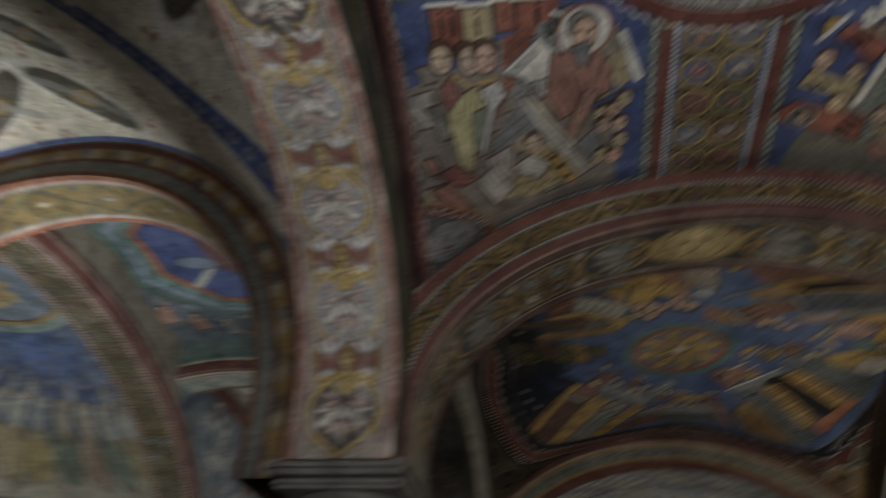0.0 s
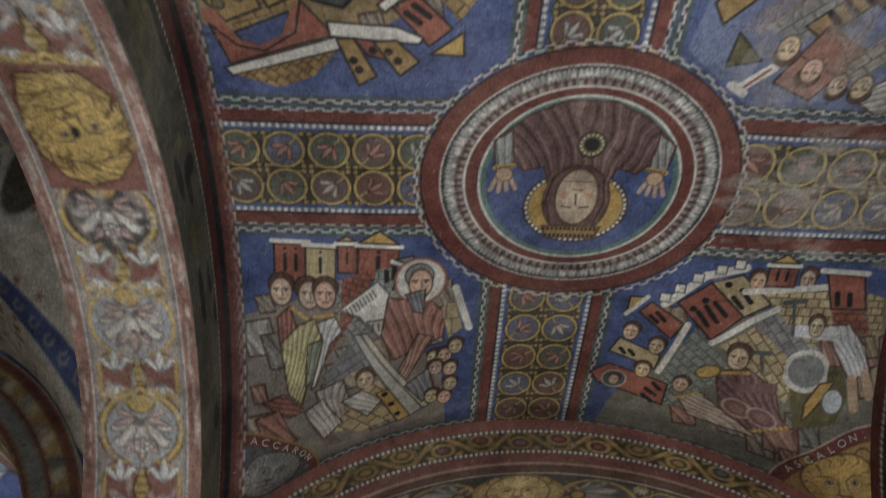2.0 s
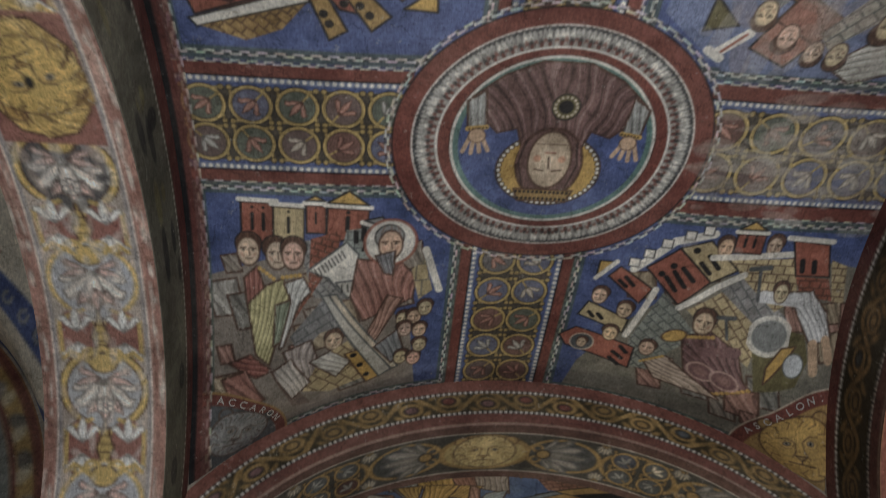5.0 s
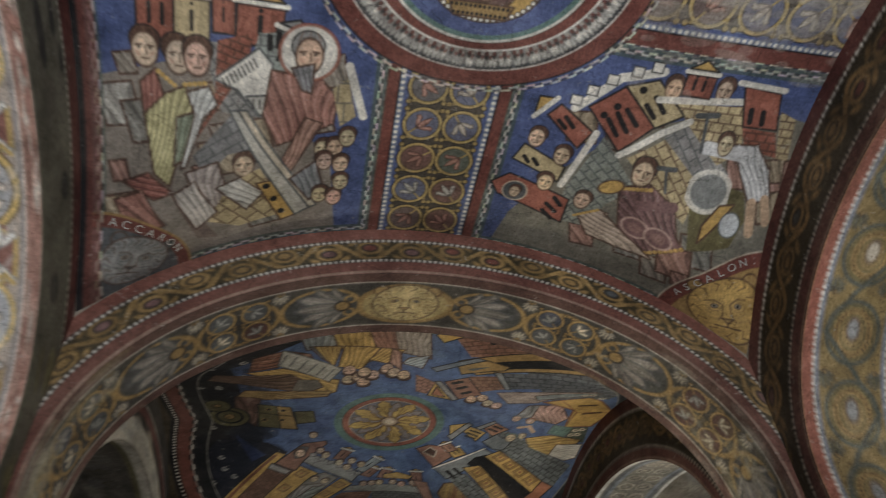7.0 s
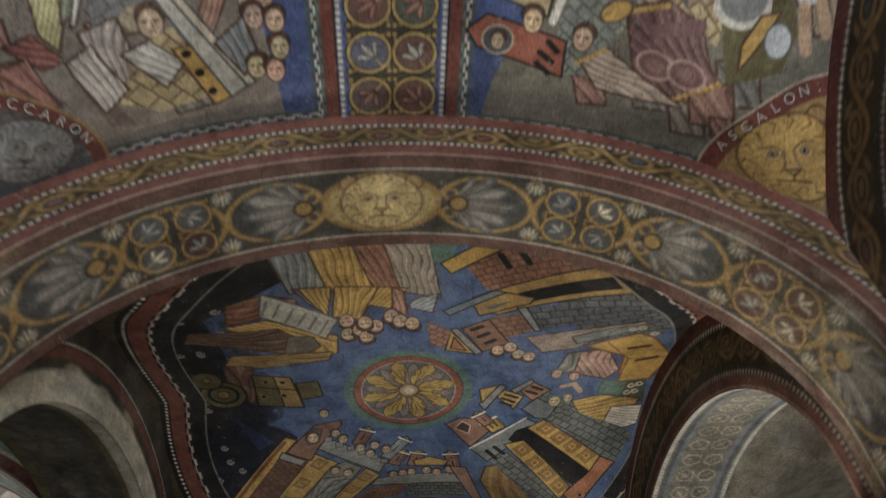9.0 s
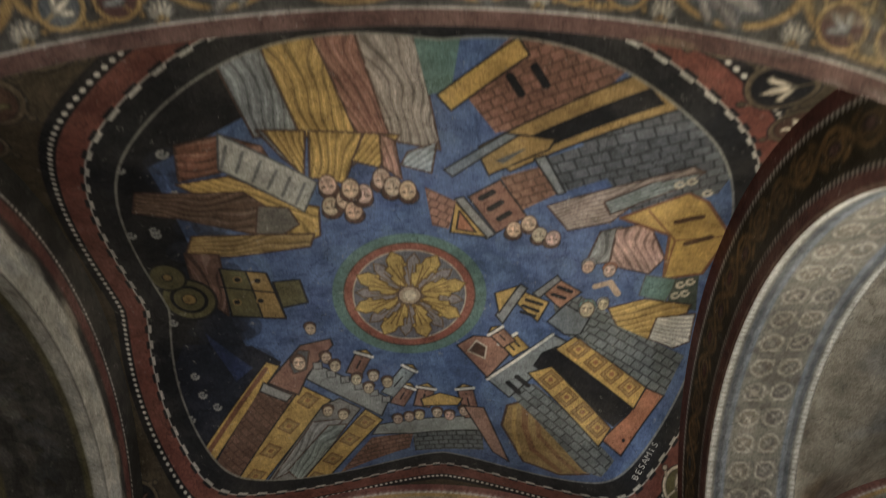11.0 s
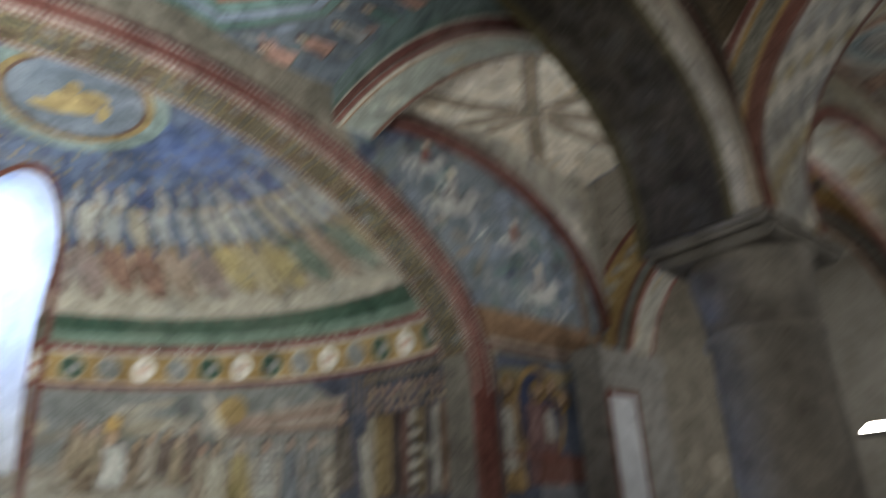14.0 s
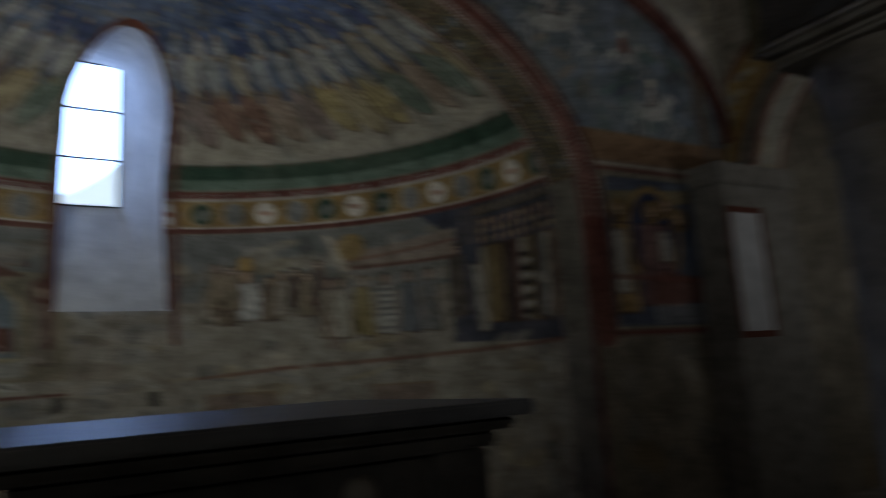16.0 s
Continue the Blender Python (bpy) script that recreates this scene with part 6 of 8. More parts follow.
    c.poly((0.30, 0.13, 0.10), (mid - 0.20, -0.14), (mid + 0.22, -0.14), (mid + 0.22, 0.14), (mid - 0.20, 0.14))
    c.poly((0.50, 0.35, 0.09), (mid - 0.17, -0.10), (mid - 0.08, -0.13), (mid + 0.1, -0.13), (mid + 0.18, -0.08), (mid + 0.20, 0.0), (mid + 0.18, 0.07), (mid + 0.1, 0.125), (mid - 0.1, 0.125), (mid - 0.18, 0.06), edge=BROWN)
    lion_mask(c, mid, 0, 0.135, (0.54, 0.38, 0.09), (0.40, 0.25, 0.05), 1.9)
    for q in range(90):
        t = rng.uniform(0, 6.28)
        x, y = mid + 0.16 * math.cos(t) * rng.uniform(0.75, 1.15), 0.115 * math.sin(t) * rng.uniform(0.75, 1.1)
        c.line(rng.choice((BROWN, (0.30, 0.18, 0.03), (0.66, 0.50, 0.18))), 0.006, (x, y), (x + 0.035 * math.cos(t + 0.9), y + 0.035 * math.sin(t + 0.9)), a=0.8)
    c.oval(BLACK, mid + 0.02, -0.01, 0.02, 0.012)
    for s in (-1, 1):
        c.line((0.38, 0.20, 0.155), 0.055, (0, s * 0.175), (total, s * 0.175))
        c.line((0.30, 0.30, 0.33), 0.010, (0, s * 0.147), (total, s * 0.147), a=0.8), c.line((0.66, 0.62, 0.57), 0.007, (0, s * 0.155), (total, s * 0.155), a=0.8)
        for q in range(170):
            x = rng.uniform(0, total)
            c.oval(rng.choice(((0.60, 0.56, 0.51), (0.46, 0.30, 0.24), (0.24, 0.12, 0.09))), x, s * (0.199 - rng.uniform(0, 0.03)), rng.uniform(0.01, 0.05), rng.uniform(0.003, 0.008), a=0.75)
    c.c[:] = np.minimum(c.c * 1.18, 0.8)


def soffit_roundels(c, rng, total):
    """Dull gold soffit with a row of ringed tear-shaped leaves in vine loops, orange rim and white pearls."""
    c.c[:] = (0.27, 0.19, 0.06)
    n = 12
    for k in range(n):
        u = (k + 0.5) * total / n
        s = -1 if k % 2 else 1
        c.oval((0.12, 0.13, 0.11), u, 0, 0.125, 0.115, hole=0.86), c.oval(OCHRE, u, 0, 0.10, 0.088, edge=OLIVE, w=0.012)
        c.dots((0.12, 0.08, 0.03), 0.005, 0.018, *circle_points(u, 0, 0.085, 0.07, n=26))
        c.oval((0.30, 0.21, 0.07), u, 0, 0.065, 0.052, edge=OLIVE, w=0.008)
        c.oval(rng.choice((BRICK, BONE, GREY)), u - 0.012, 0, 0.042, 0.026, edge=BROWN)
        c.line((0.12, 0.13, 0.11), 0.018, (u, s * 0.11), (u + total / n * 0.5, -s * 0.02), (u + total / n, -s * 0.11))
        for v in (-0.105, 0.105):
            palmette(c, u + total / n / 2, v, 0.05, 0 if k % 2 else 3.14, OLIVE, OCHRE, rng)
    for s in (-1, 1):
        c.line((0.32, 0.10, 0.05), 0.05, (0, s * 0.175), (total, s * 0.175))
        c.line((0.24, 0.26, 0.32), 0.018, (0, s * 0.138), (total, s * 0.138))
        c.dots(WHITE, 0.007, 0.024, (0, s * 0.150), (total, s * 0.150))


def soffit_dark(c, rng, total):
    """Sooty soffit with faint scrolls and a bare white edge."""
    c.c[:] = (0.085, 0.077, 0.07)
    for k in range(120):
        c.oval(rng.choice(((0.20, 0.19, 0.175), (0.13, 0.115, 0.10), (0.16, 0.14, 0.11), (0.05, 0.045, 0.04))), rng.uniform(0, total), rng.uniform(c.v[0], c.v[0] * 0.2), rng.uniform(0.03, 0.12), rng.uniform(0.015, 0.05), rng.uniform(-0.4, 0.4), a=0.5)
    for k in range(22):
        u = (k + 0.5) * total / 22
        c.oval((0.13, 0.12, 0.105), u, 0.0, 0.09, 0.09, hole=0.8, a=0.7)
        palmette(c, u, 0, 0.08, 1.57 * k, (0.11, 0.10, 0.095), (0.10, 0.085, 0.05), rng)
    c.line((0.52, 0.49, 0.44), 0.06, (0, c.v[-1] - 0.03), (total, c.v[-1] - 0.03))
    c.line(OLIVE, 0.03, (0, c.v[-1] - 0.075), (total, c.v[-1] - 0.075))
    c.line(OLIVE, 0.05, (0, c.v[0] + 0.025), (total, c.v[0] + 0.025))


def soffit_lace(c, rng, total):
    """Grey-white soffit of fine ringed scrolls between blue and pearl rims."""
    c.c[:] = (0.22, 0.20, 0.165)
    n = 26
    for k in range(n):
        u = (k + 0.5) * total / n
        for v in (-0.055, 0.055):
            rinceau(c, u, v, 0.047, rng, (0.42, 0.38, 0.31), ((0.16, 0.14, 0.12), (0.2, 0.17, 0.13)), ((0.40, 0.35, 0.28), (0.3, 0.27, 0.23)))
    for s in (-1, 1):
        c.line(SLATE, 0.03, (0, s * 0.15), (total, s * 0.15)), c.line((0.20, 0.22, 0.26), 0.02, (0, s * 0.128), (total, s * 0.128))
        c.dots(WHITE, 0.009, 0.026, (0, s * 0.185), (total, s * 0.185))


def soffit_checks(c, rng, total):
    """Pale soffit with rows of white, grey and ochre checks and half-round scales."""
    c.c[:] = (0.42, 0.40, 0.36)
    n = int(total / 0.085)
    for k in range(n):
        u = (k + 0.5) * total / n
        for row in range(5):
            col = ((0.66, 0.64, 0.59), (0.26, 0.27, 0.29), (0.44, 0.36, 0.18), (0.40, 0.41, 0.42), (0.60, 0.58, 0.52))[(k * 2 + row * 3) % 5]
            v = -0.165 + row * 0.08
            if (k + row) % 2:
                c.poly(col, (u - 0.04, v - 0.036), (u + 0.04, v - 0.036), (u + 0.04, v + 0.036), (u - 0.04, v + 0.036), a=0.8)
            else:
                c.oval(col, u, v, 0.036, 0.03, a=0.8, edge=GREY)
    for s in (-1, 1):
        c.line((0.17, 0.07, 0.05), 0.03, (0, s * 0.188), (total, s * 0.188))


def soffit_pale(c, rng, total):
    """Pale green-grey soffit with a thin orange line and dark red edges."""
    c.c[:] = (0.34, 0.37, 0.33)
    for k in range(80):
        c.oval(rng.choice((BONE, (0.26, 0.30, 0.27), GREY, OCHRE)), rng.uniform(0, total), rng.uniform(-0.2, 0.2), rng.uniform(0.03, 0.1), rng.uniform(0.02, 0.05), a=0.4)
    c.line((0.20, 0.06, 0.04), 0.05, (0, -0.175), (total, -0.175)), c.line(BONE, 0.02, (0, -0.13), (total, -0.13)), c.line((0.30, 0.14, 0.05), 0.014, (0, -0.11), (total, -0.11))
    c.line((0.22, 0.10, 0.06), 0.04, (0, 0.18), (total, 0.18))


def face_band(c, rng, total):
    h = c.v[-1]
    c.c[:] = (0.14, 0.19, 0.19)
    c.line((0.15, 0.045, 0.03), 0.09, (0, 0.05), (total, 0.05)), c.line(BONE, 0.014, (0, 0.105), (total, 0.105)), c.line((0.10, 0.16, 0.14), 0.05, (0, 0.15), (total, 0.15))


def face_grey(c, rng, total):
    """Grey band of thin black scrolls between gold lines, dark red at the foot."""
    h = c.v[-1]
    c.c[:] = (0.25, 0.25, 0.22)
    n = 30
    for k in range(n):
        u = (k + 0.5) * total / n
        c.oval((0.10, 0.09, 0.07), u, h * 0.52, 0.045, 0.03, 0.4, hole=0.78), c.line((0.10, 0.09, 0.07), 0.006, (u, h * 0.52), (u + 0.09, h * 0.60))
    c.line(OCHRE, 0.03, (0, h * 0.30), (total, h * 0.30)), c.line(OCHRE, 0.026, (0, h * 0.74), (total, h * 0.74))
    c.line((0.17, 0.06, 0.04), 0.075, (0, 0.03), (total, 0.03)), c.line((0.16, 0.05, 0.035), 0.06, (0, h - 0.02), (total, h - 0.02))
    c.dots(WHITE, 0.005, 0.02, (0, h * 0.82), (total, h * 0.82))


def soffit_plain(c, rng, total):
    c.c[:] = (0.36, 0.34, 0.29)
    for k in range(70):
        c.oval(rng.choice((BONE, GREY, OCHRE, SLATE)), rng.uniform(0, total), rng.uniform(-0.2, 0.2), rng.uniform(0.03, 0.1), rng.uniform(0.02, 0.05), a=0.5)
    soffit_border(c, total, (0.20, 0.06, 0.04), 0.06)


def face_scroll(c, rng, total):
    """Gold vine scroll on black-brown between red bands with white pearls."""
    h = c.v[-1]
    c.c[:] = (0.07, 0.055, 0.025)
    n = 24
    w = total / n
    for k in range(n):
        u, s = (k + 0.5) * w, (1 if k % 2 else -1)
        fade = rng.uniform(0.65, 1.0)
        vine = [v * fade for v in OCHRE]
        c.line(vine, 0.016, *[(u - w / 2 + w * q / 12, h * 0.52 + s * 0.05 * math.sin(math.pi * q / 12)) for q in range(13)])
        c.oval(vine, u, h * 0.52 - s * 0.012, 0.05, 0.036, hole=0.62)
        c.oval(rng.choice((RED, vine, SLATE, MAUVE)), u, h * 0.52 - s * 0.012, 0.028, 0.018, edge=BLACK)
        for q in (-1, 1):
            c.oval(vine, u + q * 0.055, h * 0.52 - s * 0.046, 0.026, 0.011, q * s * 0.7), c.oval([v * 0.8 for v in vine], u + q * 0.045, h * 0.52 + s * 0.02, 0.02, 0.009, -q * s * 0.9)
    c.line((0.19, 0.07, 0.05), 0.075, (0, 0.030), (total, 0.030))
    c.line((0.22, 0.075, 0.05), 0.07, (0, h - 0.03), (total, h - 0.03))
    for v in (0.072, h - 0.068):
        c.line(BLACK, 0.016, (0, v), (total, v))
        c.dots(WHITE, 0.006, 0.022, (0, v), (total, v))
    c.line(BONE, 0.008, (0, 0.01), (total, 0.01), a=0.6)


def face_dark(c, rng, total):
    """Blackened band, worn to grey, with a dark red rim and white pearls."""
    h = c.v[-1]
    c.c[:] = (0.12, 0.115, 0.09)
    for k in range(60):
        c.oval(rng.choice((BLACK, OLIVE, (0.12, 0.11, 0.09))), rng.uniform(0, total), h * rng.uniform(0.2, 0.7), rng.uniform(0.03, 0.1), rng.uniform(0.01, 0.04), 0, a=0.8)
    c.line((0.11, 0.025, 0.018), 0.09, (0, h - 0.035), (total, h - 0.035))
    c.line((0.28, 0.26, 0.22), 0.012, (0, 0.004), (total, 0.004))
    c.dots((0.4, 0.38, 0.35), 0.006, 0.022, (0, h - 0.09), (total, h - 0.09))


def face_olive(c, rng, total):
    """Dull gold scroll on brown with a dark red rim and white pearls."""
    face_scroll(c, rng, total)
    h = c.v[-1]
    c.c[:] *= np.array((0.6, 0.55, 0.5))
    c.line((0.14, 0.04, 0.03), 0.08, (0, h - 0.03), (total, h - 0.03))
    c.dots(WHITE, 0.0065, 0.022, (0, h - 0.08), (total, h - 0.08))


def face_plain(c, rng, total):
    h = c.v[-1]
    c.c[:] = (0.30, 0.27, 0.2)
    for k in range(50):
        c.oval(rng.choice((OCHRE, GREY, BONE)), rng.uniform(0, total), h * rng.uniform(0.1, 0.9), 0.06, 0.03, 0, a=0.5)
    c.line((0.20, 0.06, 0.04), 0.06, (0, 0.03), (total, 0.03))
    c.line((0.18, 0.05, 0.035), 0.06, (0, h - 0.02), (total, h - 0.02))
    c.line(BLACK, 0.012, (0, 0.07), (total, 0.07))


def face_ochre(c, rng, total):
    """Ochre band with grey leaves, red rims and a grey inner ring."""
    h = c.v[-1]
    c.c[:] = (0.36, 0.24, 0.06)
    for k in range(26):
        u = (k + 0.5) * total / 26
        c.oval(rng.choice((GREY, SLATE, PALE)), u, h * rng.uniform(0.45, 0.75), 0.05, 0.035, rng.uniform(0, 3), a=0.85), c.oval((0.5, 0.46, 0.36), u + 0.06, h * 0.6, 0.03, 0.05, 0.4, a=0.7)
    c.line((0.22, 0.24, 0.23), 0.07, (0, 0.07), (total, 0.07)), c.line((0.17, 0.05, 0.035), 0.03, (0, 0.015), (total, 0.015)), c.line((0.17, 0.05, 0.035), 0.025, (0, 0.115), (total, 0.115))
    c.line((0.18, 0.055, 0.035), 0.05, (0, h - 0.025), (total, h - 0.025))


def face_bare(c, rng, total):
    """Bare white plaster strip under a blackened band with dark red rims."""
    h = c.v[-1]
    c.c[:] = (0.05, 0.045, 0.04)
    c.line((0.46, 0.43, 0.38), 0.13, (0, 0.065), (total, 0.065))
    for k in range(60):
        c.oval(rng.choice((BONE, GREY, (0.3, 0.28, 0.24))), rng.uniform(0, total), rng.uniform(0.01, 0.15), 0.07, 0.02, 0, a=0.5)
    c.line((0.16, 0.05, 0.035), 0.05, (0, 0.20), (total, 0.20))
    c.dots(WHITE, 0.005, 0.024, (0, 0.24), (total, 0.24))


def face_black(c, rng, total):
    h = c.v[-1]
    c.c[:] = (0.05, 0.045, 0.04)
    c.line((0.16, 0.05, 0.035), 0.05, (0, h - 0.04), (total, h - 0.04))
    c.dots(WHITE, 0.006, 0.024, (0, h - 0.075), (total, h - 0.075))
    c.line(BONE, 0.012, (0, 0.006), (total, 0.006), a=0.7)


# ---- vaults ----
RES = 0.0042
NAVE = dict(half_x=1.5, half_y=1.5, rise_x=1.16, rise_y=1.16)
vault("ceiling_1", 0, 0.085, 0, 0, 1.31, 1.325, paint=paint_prophet_vault, res=RES, label="groined vault frescoed with a bust medallion, borders and town scenes", **NAVE)
vault("ceiling_2", 0, 3.115, 0, 0, 1.31, 1.325, paint=paint_star_vault, res=RES, label="groined vault frescoed with a gold flower boss on blue", **NAVE)
SIDE = dict(half_x=1.63, half_y=1.52, rise_x=1.72, rise_y=1.62)
HIGH = dict(half_x=2.2, half_y=1.52, rise_x=2.2, rise_y=2.25)
SIDE_MID, SIDE_CLEAR = (X_WALL - 1.69) / 2, (-1.69 - X_WALL) / 2
SIDE_X, HIGH_X = -3.35, -3.75
vault("ceiling_3", SIDE_X, 0.085, SIDE_MID - SIDE_X, 0, SIDE_CLEAR, 1.325, paint=paint_white_vault, res=0.009, label="whitened vault with blue bands and small red stars", **SIDE)
vault("ceiling_4", HIGH_X, 3.115, SIDE_MID - HIGH_X, 0, SIDE_CLEAR, 1.325, paint=paint_octagon_vault, res=0.010, label="grey-blue frescoed vault with an orange-rimmed octagon", **HIGH)
vault("ceiling_5", 0, 6.145, 0, 0, 1.31, 1.325, paint=paint_oval_vault, res=0.009, label="buff frescoed vault with pale leaf-shaped medallions", **NAVE)
vault("ceiling_6", HIGH_X, 6.145, SIDE_MID - HIGH_X, 0, SIDE_CLEAR, 1.325, paint=paint_pale_vault, res=0.011, label="whitewashed vault with faded grey bands", **HIGH)
for k, (x, y, half) in enumerate(((3.0, 0.085, NAVE), (3.0, 3.115, NAVE), (3.0, 6.145, NAVE), (3.0, -2.945, NAVE), (0, -2.945, NAVE), (SIDE_X, -2.945, SIDE), (0, 9.175, NAVE), (SIDE_X, 9.175, SIDE), (3.0, 9.175, NAVE))):
    vault("ceiling_%d" % (k + 7), x, y, SIDE_MID - SIDE_X if x < -1 else 0, 0, SIDE_CLEAR if x < -1 else 1.31, 1.325, paint=paint_pale_vault if y > 4 else paint_plain_vault, res=0.03, label="worn frescoed groin vault of dull ochre and grey", material=WORN, **half)

# ---- arches ----
num = 0
for iy, y in enumerate(Y_LINES):
    aisle = {7.66: (-2.95, 1.12, 1.30, 3.4, 0.45), 4.63: (HIGH_X, 2.05, 1.87, 4.4, 0.33)}.get(y, (SIDE_X, 1.42, 1.46, 3.24, 0.25))
    for cx, half, rise, span, ring in ((0.0, 1.27, 0.91, 3.0, 0.25), aisle, (3.0, 1.27, 0.91, 3.0, 0.25)):
        num += 1
        soff, faces, label, res = soffit_plain, (face_plain, face_plain), "worn painted transverse arch with red borders", 0.02
        if y == 1.6 and cx == 0.0:
            soff, faces, label, res = soffit_lion, (face_scroll, face_black), "transverse arch with gold scrolls and a lion mask on its dark soffit", 0.0068
        elif cx < -1:
            res = 0.015
            if y == 1.6:
                soff, faces, label = soffit_roundels, (face_ochre, face_plain), "arch with an ochre painted face, dull gold soffit and red rims"
            if y == 7.66:
                faces, label = (face_ochre, face_plain), "arch with an ochre painted face and red rims"
            if y == 4.63:
                soff, faces, label = soffit_pale, (face_band, face_plain), "pale green-grey painted arch with dark red bands"
        elif y == 4.63:
            soff, faces, label, res = soffit_checks, (face_grey, face_plain), "transverse arch with painted checks and dull scrolls", 0.012
        arch("arch_%d" % num, 'x', y, cx, half, rise, span, soff, faces, label, res, ring=ring)
for x in X_LINES:
    for cy in (-2.945, 0.085, 3.115, 6.145, 9.175):
        num += 1
        soff, faces, label, res = soffit_plain, (face_plain, face_plain), "worn painted arch with red borders", 0.02
        if x < 0 and cy == 0.085:
            soff, faces, label, res = soffit_candelabra, (face_plain, face_dark), "arch with pale soffit of white crosses and palmettes in gold loops", 0.0065
        elif x < 0 and cy == 3.115:
            soff, faces, label, res = soffit_dark, (face_plain, face_bare), "sooty dark arch with a bare white edge", 0.011
        elif x > 0 and cy == 0.085:
            soff, faces, label, res = soffit_roundels, (face_olive, face_plain), "gold painted arch with ringed leaves and an orange rim", 0.009
        elif x > 0 and cy == 3.115:
            soff, faces, label, res = soffit_lace, (face_olive, face_plain), "grey painted arch with fine ringed scrolls", 0.011
        line, thick = (x - 0.04, HALF + 0.04) if x < 0 and cy == 3.115 else (x, HALF)
        arch("arch_%d" % num, 'y', line, cy, 1.20, 0.80, 3.03, soff, faces, label, res, thick=thick, ring=0.36)

# ---- outer walls, floor and roof ----
AP_Y, AP_HALF, AP_SPRING, AP_RISE = 2.82, 2.93, 2.4, 1.88
# shell of the apse: back of the arch, half width, depth, springing and rise; painted in arcs of ARC metres a radian
AP_X, AP_R, AP_DEEP, AP_Z, AP_DOME, ARC = X_WALL - 0.37, 2.93, 0.935, 2.77, 1.5, 2.36


def shell_climb(v):
    """Angle up the shell of the painted course v."""
    return np.radians(np.interp(v, (2.31, 2.33, 2.55, 2.63, 2.80, 2.85, 3.27, 3.50, 3.74, 4.10, 5.35), (0, 1, 11.5, 15, 24, 29, 46, 56, 64, 75, 90)))


def shell_level(v):
    """Height of the painted course v on the upright wall."""
    return np.interp(v, (0.0, 0.965, 1.17, 2.31), (0.0, 1.245, 1.40, AP_Z))



def paint_apse_wall(c, rng):
    """Grey and buff wall round the apse arch: saints in niches, a pale panel, bare plaster below."""
    c.c[:] = (0.28, 0.25, 0.20)
    for k in range(300):
        c.oval(rng.choice((BONE, GREY, (0.2, 0.17, 0.13), SLATE, OCHRE)), rng.uniform(c.u[0], c.u[-1]), rng.uniform(0, 2.0), rng.uniform(0.05, 0.25), rng.uniform(0.03, 0.15), rng.uniform(0, 3), a=0.35)
    # upper lunette with pale riders
    c.poly((0.19, 0.23, 0.27), (5.3, 2.84), (7.4, 2.84), (7.4, 4.6), (4.4, 4.6))
    for k in range(80):
        c.oval(rng.choice((DEEP, PALE, TEAL, SLATE, GREY)), rng.uniform(4.6, 7.4), rng.uniform(3.0, 4.5), rng.uniform(0.05, 0.18), rng.uniform(0.03, 0.09), rng.uniform(0, 3), a=0.6)
    for x, y, g in ((5.62, 3.92, 1.35), (6.62, 3.30, 1.15), (5.35, 4.22, 0.9), (6.35, 3.75, 0.9)):
        pale = (0.46, 0.46, 0.45)

        def at(a, b):
            return x + a * g, y + b * g

        c.oval(pale, x, y, 0.15 * g, 0.055 * g, 0.15), c.oval(pale, *at(-0.13, 0.02), 0.05 * g, 0.06 * g), c.oval(pale, *at(0.13, 0.07), 0.045 * g, 0.09 * g, -0.5), c.oval(pale, *at(0.19, 0.14), 0.06 * g, 0.03 * g, -0.5)
        c.line(pale, 0.022, at(-0.16, 0.04), at(-0.24, -0.02), at(-0.25, -0.1))
        for d, e in ((-0.15, -0.04), (-0.10, 0.03), (0.10, 0.06), (0.14, 0.12)):
            c.line(pale, 0.022, at(d, 0), at(d + e, -0.09), at(d + e * 0.4, -0.17))
        robe(c, BRICK if g < 1 else (0.40, 0.38, 0.36), rng, at(-0.06, 0.06), at(0.06, 0.06), at(0.03, 0.2), at(-0.04, 0.2), folds=2)
        c.oval(BONE, *at(0.0, 0.24), 0.035 * g)
    for k in range(110):
        c.oval(rng.choice(((0.26, 0.29, 0.30), (0.20, 0.24, 0.20), (0.30, 0.30, 0.27), (0.16, 0.19, 0.24), (0.34, 0.27, 0.19))), rng.uniform(4.7, 7.3), rng.uniform(3.05, 4.45), rng.uniform(0.03, 0.12), rng.uniform(0.015, 0.05), rng.uniform(0, 3), a=0.55)
    c.poly((0.28, 0.15, 0.05), (5.6, 2.84), (7.4, 2.84), (7.4, 3.08), (5.5, 3.10), a=0.9)
    c.line((0.20, 0.17, 0.12), 0.10, (7.27, 2.84), (7.2, 3.75)), c.line((0.18, 0.06, 0.04), 0.03, (7.21, 2.84), (7.14, 3.75))
    c.line(WHITE, 0.012, (5.5, 2.815), (7.45, 2.815)), c.line(RED, 0.035, (5.5, 2.785), (7.45, 2.785))
    # the seated one and attendants before a blue niche, a table below
    c.poly((0.10, 0.13, 0.20), (5.98, 1.55), (7.0, 1.55), (7.0, 2.72), (5.98, 2.72))
    c.poly((0.30, 0.24, 0.10), (6.0, 2.45), (6.9, 2.55), (6.9, 2.66), (6.0, 2.6), a=0.8)
    c.oval(OCHRE, 6.45, 2.25, 0.30, 0.42, hole=0.86), c.oval(DEEP, 6.45, 2.25, 0.25, 0.36)
    robe(c, MAUVE, rng, (6.3, 2.35), (6.6, 2.35), (6.7, 1.7), (6.25, 1.7)), robe(c, OCHRE, rng, (6.02, 2.35), (6.2, 2.35), (6.22, 1.65), (6.0, 1.65))
